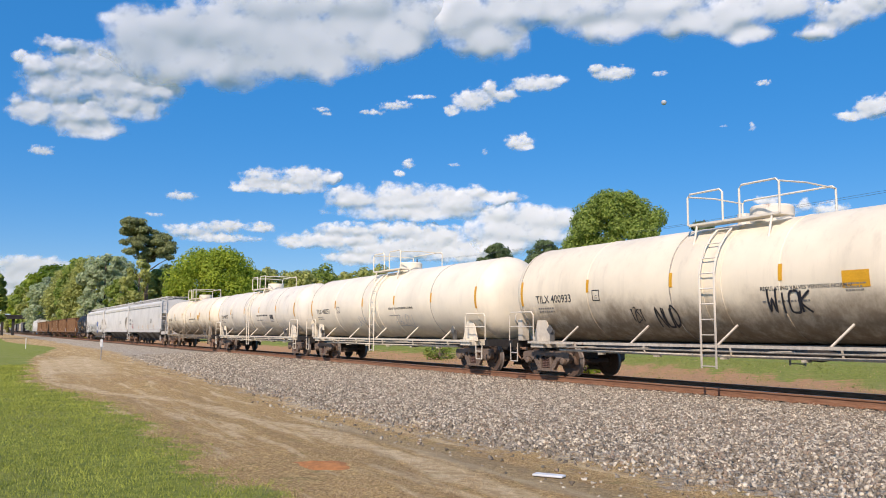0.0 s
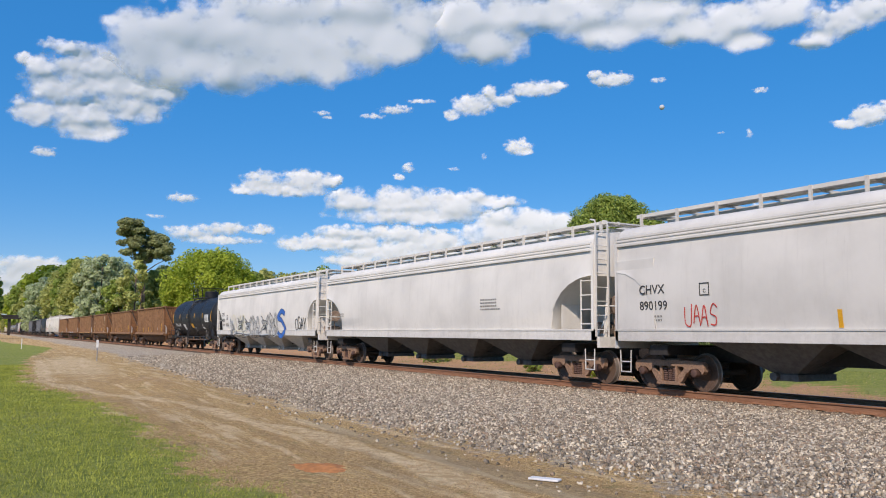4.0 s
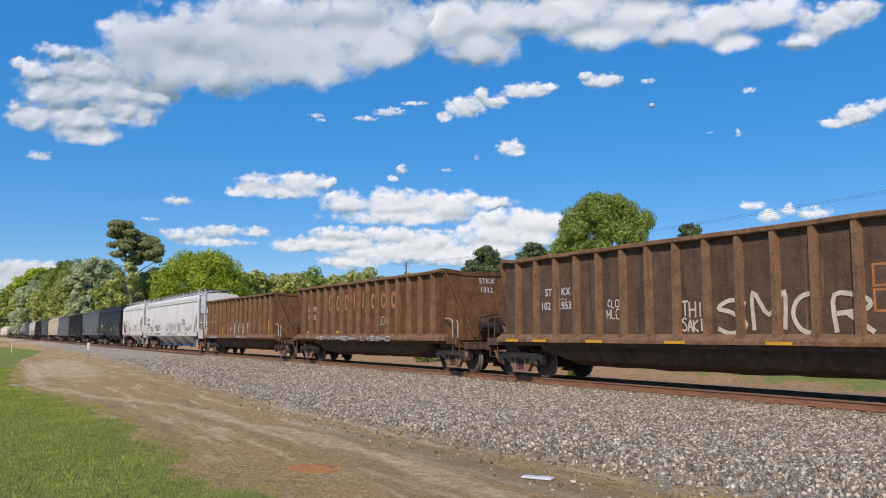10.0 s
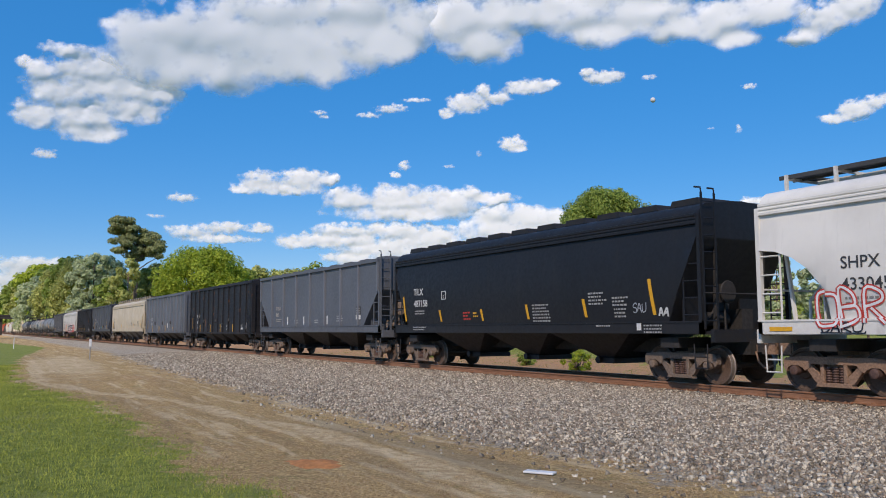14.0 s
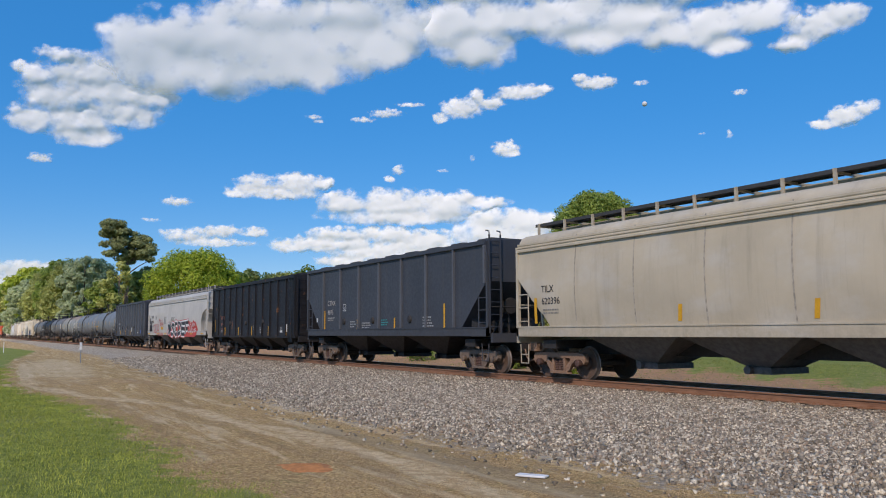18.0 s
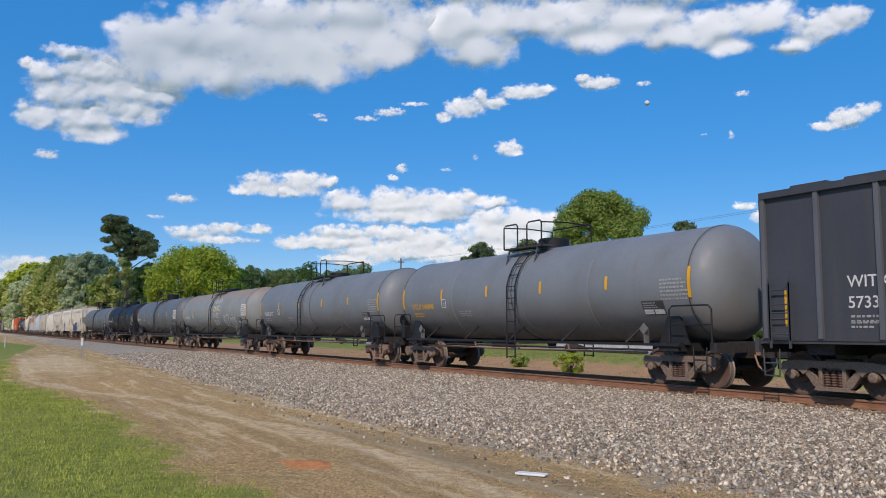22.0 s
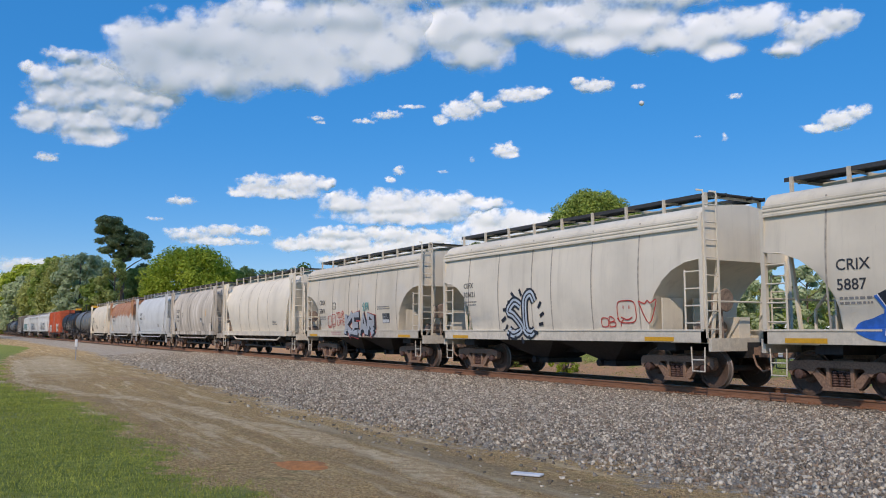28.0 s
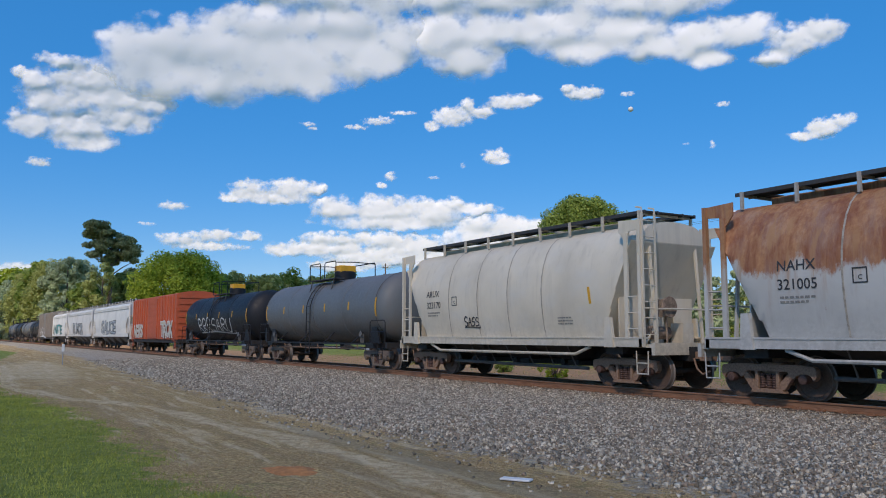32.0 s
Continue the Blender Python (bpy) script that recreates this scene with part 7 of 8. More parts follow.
for i, (a, tc, m) in enumerate(((-731.5, 16.6, "white"), (-752.3, 16.6, "white_grey"), (-773.1, 12.0, "white"))):
    c = place(hopper_car("white covered hopper wagon with dark spray painted letters", tc, M[m], zt=4.38, posts=12, cut=1.4), a, a - tc)
    throw_up(c, ("SAUCE", "RUMOR", "NITE")[i], -4.5, 3.5, 1.5, 2.8, [(0.1, M["g_black"]), (0.0, M["g_teal"] if i == 2 else M["g_silver"])], 95 + i, 0.1)
c = place(boxcar("tall taupe boxcar with pale scrawled paint", 15.0, M["taupe"], 5.0), -789.5, -804.5)
scrawl(c, -6.0, 2.0, 1.2, 2.6, M["chalk"], 4, 99, 0.12)
for k in range(4):
    c = place(tank_car("dark tank wagon near the tail of the train", 13.0, M["tank_dark"] if k % 2 else M["black"], M["black"], "truck_dark", 1.45, 2.5, 1.3, 0.85, 0.3), -808.7 - 17.2 * k, -821.7 - 17.2 * k)


# ---------------------------------------------------------------- trees
def leaf_mat(name, dark, light):
    n = Nodes(name)
    isl = n.island()
    c = n.mix(isl, dark, light)
    c = n.mix(n.ramp(n.noise(0.5, 4), 0.4, 0.65, 0, 0.4), c, tone(dark, 0.8))
    n.bsdf.inputs["Subsurface Weight"].default_value = 0.0
    m = n.done(c, 0.6, 0, 0.25)
    tr = n.t.nodes.new("ShaderNodeBsdfTranslucent")
    n.put(c, tr.inputs[0])
    mx = n.t.nodes.new("ShaderNodeMixShader")
    mx.inputs[0].default_value = 0.5
    n.t.links.new(n.bsdf.outputs[0], mx.inputs[1])
    n.t.links.new(tr.outputs[0], mx.inputs[2])
    n.t.links.new(mx.outputs[0], n.out.inputs[0])
    return m


M["leaf"] = leaf_mat("fresh green leaves", (0.23, 0.33, 0.03), (0.54, 0.6, 0.075))
M["leaf_mid"] = leaf_mat("mid green leaves", (0.18, 0.27, 0.05), (0.49, 0.57, 0.14))
M["leaf_pale"] = leaf_mat("pale silvery leaves", (0.34, 0.42, 0.22), (0.66, 0.72, 0.46))
M["leaf_olive"] = leaf_mat("olive spring leaves", (0.32, 0.35, 0.09), (0.66, 0.68, 0.25))
M["needle"] = leaf_mat("dark pine needles", (0.22, 0.25, 0.11), (0.48, 0.52, 0.25))
M["cedar"] = leaf_mat("dark cedar foliage", (0.12, 0.18, 0.075), (0.28, 0.36, 0.16))
M["bark"] = plain("grey brown bark", (0.16, 0.12, 0.09), 0.95, 0, 0.35, 5)


def leaves(name, centres, radii, count, size, mat, parent, seed, flat=1.0):
    """A crown of small folded leaves on the shells of many lobes."""
    r = np.random.default_rng(seed)
    centres, radii = np.array(centres), np.array(radii)
    pick = r.choice(len(centres), count, p=radii[:, 0] ** 2 / (radii[:, 0] ** 2).sum())
    d = r.normal(size=(count, 3))
    d /= np.linalg.norm(d, axis=1)[:, None]
    k = r.uniform(0.2, 1.1, count) ** 0.5
    p = centres[pick] + d * radii[pick] * k[:, None]
    nrm = d + 0.45 * r.normal(size=(count, 3)) + np.array([0, 0, 0.3])
    nrm /= np.linalg.norm(nrm, axis=1)[:, None]
    a = np.cross(nrm, r.normal(size=(count, 3)))
    a /= np.linalg.norm(a, axis=1)[:, None]
    b = np.cross(nrm, a)
    s = size * r.uniform(0.6, 1.4, count)[:, None]
    v = np.stack([p - a * s, p - b * s * 0.5 * flat + nrm * s * 0.15, p + a * s, p + b * s * 0.5 * flat + nrm * s * 0.15], 1)
    me = bpy.data.meshes.new(name)
    me.vertices.add(count * 4), me.loops.add(count * 4), me.polygons.add(count)
    me.vertices.foreach_set("co", v.ravel())
    me.loops.foreach_set("vertex_index", np.arange(count * 4, dtype=np.int32))
    me.polygons.foreach_set("loop_start", np.arange(0, count * 4, 4, dtype=np.int32))
    me.update(calc_edges=True)
    me.materials.append(mat)
    ob = new(name, me)
    ob.parent = parent
    return ob


def tree(label, x, y, h, width, base, mat, seed, lobes=40, count=7000, leaf=0.3, shape="round", name="tree", clump=0.2):
    """A trunk with limbs, and a crown of leaf lobes in a round, oval, cone or wind-swept envelope."""
    r = random.Random(seed)
    z0 = float(ground_z(np.array(x), np.array(y))) - 0.05
    t = tagged(new(name), label, name.replace("_", " "))
    t.matrix_basis = pose(x, y, z0)
    cs, rs, tips = [], [], []
    R = width / 2
    for k in range(lobes):
        u = (k + r.random()) / lobes
        if shape == "round":
            ph, zz = 2.39996 * k + r.uniform(-0.3, 0.3), 1 - 2 * (k + 0.5) / lobes
            q = math.sqrt(max(0, 1 - zz * zz)) * R * r.uniform(0.55, 0.95)
            c = (q * math.cos(ph), q * math.sin(ph), base + (h - base) * (0.47 + 0.43 * zz * r.uniform(0.9, 1.04)))
            cs.append(c)
            tips.append(c)
            s = R * clump * 1.25 * r.uniform(0.6, 1.4)
            rs.append((s, s, s * 0.85))
            continue
        if shape == "cone":
            env = (1 - u) ** 0.62 * 0.95 + 0.03
        else:
            env = math.sin(math.pi * (0.12 + 0.80 * u)) ** 0.65
        if shape == "flag":     # swept to one side: high over the trunk, low and flat to its lee
            side = r.uniform(-1.0, 1.0)
            top_, low_ = 1.0 - 0.10 * max(0.0, side + 0.6), 0.65
            c = (0.5 * R * r.uniform(-1, 1), R * 0.85 * side, h * (low_ + (top_ - 0.03 - low_) * ((k * 0.618) % 1.0) ** 0.75))
            s = R * clump * r.uniform(0.7, 1.4)
            cs.append(c), tips.append(c), rs.append((s * 1.2, s * 1.2, s * 0.6))
            continue
        a = r.uniform(0, 6.283)
        q = (0.35 + 0.5 * r.random() ** 0.5) * env * R
        z = base + (h - base) * (0.04 + 0.9 * u)
        cs.append((q * math.cos(a), q * math.sin(a), z))
        s = R * clump * r.uniform(0.8, 1.5) * (0.55 + 0.45 * env)
        rs.append((s * 1.1, s * 1.1, s * 0.8) if shape != "cone" else (s * 1.5, s * 1.5, s * 0.5))
        tips.append(cs[-1])
    bm = bmesh.new()
    tr = max(0.12, h * 0.02)
    top = h * (0.96 if shape == "cone" else 0.8)
    tube(bm, [(0, 0, -0.3), (0.03 * h * r.uniform(-0.3, 0.3), 0.02 * h * r.uniform(-1, 1), base), (0.02 * h * r.uniform(-1, 1), 0, top)], tr, 8, tr * 0.25)
    for c in r.sample(tips, min(len(tips), 16)):
        s = max(base * 0.6, c[2] - math.hypot(c[0], c[1]) * 0.7)
        tube(bm, [(0, 0, s), (c[0] * 0.5, c[1] * 0.5, (s + c[2]) / 2 + 0.2), c], tr * 0.3, 5, tr * 0.08)
    part("trunk", bm, M["bark"], t, smooth=True)
    leaves("crown", cs, rs, count, leaf * (1.7 if shape == "cone" else 1.0), mat, t, seed, 0.45 if shape == "cone" else 1.0)
    return t


def at_bearing(az, dist):
    return EYE[0] + dist * math.sin(radians(az)), EYE[1] + dist * math.cos(radians(az))


def height_at(el, dist):
    return dist * math.tan(radians(el)) + EYE[2] + 0.3


def stand(label, az, dist, el, w_deg, base_k, mat, seed, **kw):
    x, y = at_bearing(az, dist)
    h = height_at(el, dist)
    return tree(label, x, y, h, 2 * dist * math.tan(radians(w_deg / 2)), h * base_k, mat, seed, **kw)


stand("broad mid-green deciduous tree on the far side of the track", -48.4, 75, 10.2, 7.8, 0.15, M["leaf_mid"], 1, lobes=230, count=80000, leaf=0.125, clump=0.135)
stand("bright green rounded deciduous tree beyond the track", -76.2, 130, 5.7, 6.6, 0.08, M["leaf"], 2, lobes=150, count=42000, leaf=0.21, clump=0.16)
stand("tall pine with a wind-swept clumped crown on a bare trunk", -80.45, 170, 7.55, 3.3, 0.6, M["needle"], 3, lobes=80, count=22000, leaf=0.24, shape="flag", clump=0.2, name="pine_tree")
stand("pale silvery tree below the tall pine", -83.0, 185, 5.6, 2.9, 0.0, M["leaf_pale"], 4, lobes=50, count=9000, leaf=0.4)
stand("ivy-grown tree with bare brown limbs", -80.9, 168, 4.9, 2.4, 0.12, M["leaf_olive"], 5, lobes=26, count=2600, leaf=0.35)
stand("dark green tree under the tall pine", -79.4, 176, 4.5, 2.8, 0.0, M["leaf_olive"], 6, lobes=50, count=9000, leaf=0.4)
stand("dark green tree beside the bright one", -81.9, 180, 3.9, 2.4, 0.0, M["leaf_mid"], 8, lobes=40, count=7000, leaf=0.4)
stand("tall leafy tree at the end of the wood", -84.4, 240, 5.2, 3.0, 0.0, M["leaf_mid"], 7, lobes=50, count=9000, leaf=0.5)
for k, (az, el, w, far) in enumerate(((-83.9, 5.1, 3.4, 232), (-82.1, 5.0, 3.0, 222), (-85.2, 4.3, 2.8, 262), (-79.2, 4.7, 3.0, 205), (-86.4, 3.5, 2.4, 290))):
    stand("leafy tree closing the gaps in the wood", az, far, el, w, -0.03, (M["leaf_olive"], M["leaf_pale"], M["leaf_olive"], M["cedar"], M["leaf_pale"])[k], 120 + k, lobes=60, count=10000, leaf=0.4)
for k, (az, el, w) in enumerate(((-85.2, 3.9, 1.9), (-86.0, 4.0, 1.8), (-86.6, 3.5, 1.5), (-87.1, 3.0, 1.4), (-87.5, 2.5, 1.2), (-88.0, 2.0, 1.2), (-84.9, 3.0, 1.8))):
    stand("green woodland tree far along the track", az, 300 + 45 * k, el + 0.5, w * 1.7, 0.0, (M["leaf_mid"], M["leaf"], M["leaf_olive"])[k % 3], 10 + k, lobes=40, count=6000, leaf=0.75)
for k in range(8):
    az = -86.2 + 1.05 * k
    stand("bushy green undergrowth tree at the wood's foot", az, 34 / math.cos(radians(az)) * 0.9 + 18, 2.2 + 0.5 * math.sin(2.3 * k), 2.0, -0.05, (M["leaf_mid"], M["leaf"], M["leaf_olive"])[k % 3], 20 + k, lobes=36, count=5000, leaf=0.5)
for k in range(10):
    stand("olive green tree in a low row beyond the field", -74.0 + 1.3 * k, 190 + 6 * (k % 3), 4.45 + 0.25 * math.sin(k * 2.1), 3.4, -0.02, M["leaf_olive"] if k % 4 else M["leaf_mid"], 30 + k, lobes=40, count=6000, leaf=0.42)
for k, (az, el, w) in enumerate(((-56.6, 6.35, 7.5), (-53.4, 6.6, 7.5), (-57.6, 5.3, 6.0), (-42.7, 7.7, 7.0), (-51.7, 6.3, 3.4))):
    stand("dark evergreen cedar tree with a ragged top", az, 95, el, w, 0.02, M["cedar"] if k < 4 else M["leaf_olive"], 50 + k, lobes=170 if k < 4 else 44, count=14000, leaf=0.2, shape="cone" if k < 4 else "round", name="cedar_tree" if k < 4 else "tree", clump=0.11 if k < 4 else 0.2)
for k, (az, el, w) in enumerate(((-40.0, 4.0, 3.2), (-37.6, 5.4, 3.0), (-35.0, 4.6, 3.0), (-32.4, 5.0, 3.0), (-30.0, 4.4, 3.2), (-59.5, 2.6, 3.2), (-63.0, 2.4, 3.4))):
    stand("light green young tree beyond the road", az, 85, el, w, 0.1, M["leaf_pale"] if k < 5 else M["leaf_mid"], 60 + k, lobes=26, count=2600, leaf=0.24)
stand("leafy tree overhanging the lawn's far end", -89.4, 210, 4.2, 2.0, 0.1, M["leaf_mid"], 71, lobes=30, count=5000, leaf=0.5)
stand("leafy tree overhanging the lawn's far end", -90.6, 190, 4.6, 2.4, 0.1, M["leaf_olive"], 72, lobes=30, count=5000, leaf=0.5)

for k in range(12):
    stand("leafy tree in the far wood beyond the road", -46.0 + 1.7 * k, 150 + 14 * (k % 3), 2.6 + 0.7 * math.sin(2.7 * k), 3.4, -0.05, (M["leaf_mid"], M["leaf_olive"])[k % 2], 90 + k, lobes=30, count=3500, leaf=0.42)

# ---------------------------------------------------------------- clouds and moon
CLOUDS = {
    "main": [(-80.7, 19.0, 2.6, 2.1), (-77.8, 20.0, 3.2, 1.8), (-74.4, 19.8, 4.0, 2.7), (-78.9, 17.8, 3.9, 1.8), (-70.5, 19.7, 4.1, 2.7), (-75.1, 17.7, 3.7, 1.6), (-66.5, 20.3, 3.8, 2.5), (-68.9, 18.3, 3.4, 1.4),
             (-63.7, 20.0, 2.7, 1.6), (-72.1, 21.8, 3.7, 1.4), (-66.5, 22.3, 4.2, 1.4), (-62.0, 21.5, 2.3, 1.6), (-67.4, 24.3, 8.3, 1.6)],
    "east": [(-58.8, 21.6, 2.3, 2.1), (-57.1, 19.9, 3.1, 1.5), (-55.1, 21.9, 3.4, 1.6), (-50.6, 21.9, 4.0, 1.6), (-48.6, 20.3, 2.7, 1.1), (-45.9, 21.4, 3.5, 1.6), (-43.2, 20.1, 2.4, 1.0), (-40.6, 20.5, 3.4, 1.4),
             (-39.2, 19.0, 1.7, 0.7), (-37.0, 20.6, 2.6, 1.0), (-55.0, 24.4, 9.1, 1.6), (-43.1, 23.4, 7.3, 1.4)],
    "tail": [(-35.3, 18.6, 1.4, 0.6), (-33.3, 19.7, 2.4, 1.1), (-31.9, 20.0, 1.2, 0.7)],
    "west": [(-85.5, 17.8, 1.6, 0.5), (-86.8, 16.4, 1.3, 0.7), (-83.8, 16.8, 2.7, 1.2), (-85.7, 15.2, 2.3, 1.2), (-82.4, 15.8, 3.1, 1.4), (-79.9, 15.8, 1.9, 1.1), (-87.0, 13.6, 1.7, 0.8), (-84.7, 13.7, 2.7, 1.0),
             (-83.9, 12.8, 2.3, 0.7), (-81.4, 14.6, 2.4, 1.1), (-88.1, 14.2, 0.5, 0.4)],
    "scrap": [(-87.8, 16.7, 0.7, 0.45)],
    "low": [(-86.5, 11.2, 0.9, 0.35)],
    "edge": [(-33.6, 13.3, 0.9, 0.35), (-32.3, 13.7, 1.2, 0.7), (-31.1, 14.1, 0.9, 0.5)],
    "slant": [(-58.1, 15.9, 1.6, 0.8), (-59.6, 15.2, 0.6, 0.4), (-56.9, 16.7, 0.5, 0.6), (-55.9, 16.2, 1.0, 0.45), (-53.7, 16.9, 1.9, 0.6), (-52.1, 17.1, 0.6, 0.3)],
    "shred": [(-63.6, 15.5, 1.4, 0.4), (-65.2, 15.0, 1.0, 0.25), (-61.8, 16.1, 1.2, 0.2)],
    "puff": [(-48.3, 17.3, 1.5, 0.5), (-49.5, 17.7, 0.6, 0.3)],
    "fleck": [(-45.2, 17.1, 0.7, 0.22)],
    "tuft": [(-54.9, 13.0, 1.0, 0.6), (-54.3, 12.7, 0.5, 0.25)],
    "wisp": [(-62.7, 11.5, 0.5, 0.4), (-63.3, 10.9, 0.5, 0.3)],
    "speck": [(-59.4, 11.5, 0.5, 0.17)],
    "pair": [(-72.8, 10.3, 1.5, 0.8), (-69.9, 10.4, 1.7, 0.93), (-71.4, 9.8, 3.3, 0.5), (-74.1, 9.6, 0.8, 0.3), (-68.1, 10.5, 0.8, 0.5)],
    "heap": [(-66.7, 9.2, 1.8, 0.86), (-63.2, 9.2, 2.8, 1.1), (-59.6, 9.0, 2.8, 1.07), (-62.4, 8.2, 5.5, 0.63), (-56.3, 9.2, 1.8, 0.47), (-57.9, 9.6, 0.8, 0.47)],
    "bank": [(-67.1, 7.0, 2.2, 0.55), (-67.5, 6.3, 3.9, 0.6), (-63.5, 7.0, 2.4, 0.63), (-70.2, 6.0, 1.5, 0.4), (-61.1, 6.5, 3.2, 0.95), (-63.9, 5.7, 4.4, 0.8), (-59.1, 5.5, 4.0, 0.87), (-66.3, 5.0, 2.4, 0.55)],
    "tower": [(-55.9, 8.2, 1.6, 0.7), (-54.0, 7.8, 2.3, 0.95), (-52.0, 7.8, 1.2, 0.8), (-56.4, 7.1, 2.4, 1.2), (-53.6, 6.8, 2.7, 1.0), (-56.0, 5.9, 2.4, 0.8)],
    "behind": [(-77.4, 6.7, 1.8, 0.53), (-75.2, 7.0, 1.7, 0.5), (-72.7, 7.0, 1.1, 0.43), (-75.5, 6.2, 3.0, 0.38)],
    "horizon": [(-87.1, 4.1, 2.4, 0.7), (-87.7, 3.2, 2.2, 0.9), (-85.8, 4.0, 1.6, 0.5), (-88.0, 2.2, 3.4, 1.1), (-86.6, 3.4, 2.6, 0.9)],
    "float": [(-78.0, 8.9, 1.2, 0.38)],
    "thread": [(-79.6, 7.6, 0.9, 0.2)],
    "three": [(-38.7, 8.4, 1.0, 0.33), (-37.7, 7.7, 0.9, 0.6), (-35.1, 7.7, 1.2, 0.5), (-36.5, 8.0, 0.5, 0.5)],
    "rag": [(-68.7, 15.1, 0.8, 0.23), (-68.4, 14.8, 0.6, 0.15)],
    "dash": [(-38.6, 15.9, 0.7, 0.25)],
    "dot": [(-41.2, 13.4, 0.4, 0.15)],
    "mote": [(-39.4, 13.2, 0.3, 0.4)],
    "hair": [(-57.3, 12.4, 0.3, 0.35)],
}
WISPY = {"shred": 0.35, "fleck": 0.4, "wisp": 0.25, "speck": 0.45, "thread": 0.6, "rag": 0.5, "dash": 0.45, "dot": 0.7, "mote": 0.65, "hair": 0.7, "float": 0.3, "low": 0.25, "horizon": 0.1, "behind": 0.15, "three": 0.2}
CLOUD_R = 3000.0
WIND = Vector((math.sin(radians(-45)), math.cos(radians(-45)), 0)) * 5.1
n = Nodes("sunlit cumulus cloud")
dens = n.math("ADD", n.attr("heap"), n.math("MULTIPLY", n.math("SUBTRACT", n.noise(0.02, 6, 0.52), 0.5), 0.75))
alpha = n.ramp(dens, -0.2, 0.85)
dif, trl, trn = (n.t.nodes.new("ShaderNodeBsdf" + k) for k in ("Diffuse", "Translucent", "Transparent"))
dif.inputs[0].default_value, trl.inputs[0].default_value = (0.93, 0.93, 0.94, 1), (0.93, 0.94, 0.97, 1)
m1, m2 = (n.t.nodes.new("ShaderNodeMixShader") for _ in range(2))
m1.inputs[0].default_value = 0.42
n.t.links.new(dif.outputs[0], m1.inputs[1]), n.t.links.new(trl.outputs[0], m1.inputs[2])
n.put(alpha, m2.inputs[0])
n.t.links.new(trn.outputs[0], m2.inputs[1]), n.t.links.new(m1.outputs[0], m2.inputs[2])
n.t.links.new(m2.outputs[0], n.out.inputs[0])
M["cloud"] = n.m
CLOUD_OBS = []


def gradient_noise(x, y, seed):
    """Smooth noise over arrays, about -0.7 to 0.7."""
    xi, yi = np.floor(x).astype(int), np.floor(y).astype(int)
    xf, yf = x - xi, y - yi
    turn = np.random.default_rng(seed).uniform(0, 6.283, 4096)
    u, v = xf * xf * xf * (xf * (6 * xf - 15) + 10), yf * yf * yf * (yf * (6 * yf - 15) + 10)

    def corner(i, j):
        a = turn[((xi + i) * 73 + (yi + j) * 1619) % 4096]
        return np.cos(a) * (xf - i) + np.sin(a) * (yf - j)

    lo = corner(0, 0) * (1 - u) + corner(1, 0) * u
    hi = corner(0, 1) * (1 - u) + corner(1, 1) * u
    return lo * (1 - v) + hi * v


def fractal(x, y, seed, octaves=5, rough=0.55):
    return sum(rough ** k * gradient_noise(x * 2.03 ** k, y * 2.03 ** k, seed + k) for k in range(octaves))


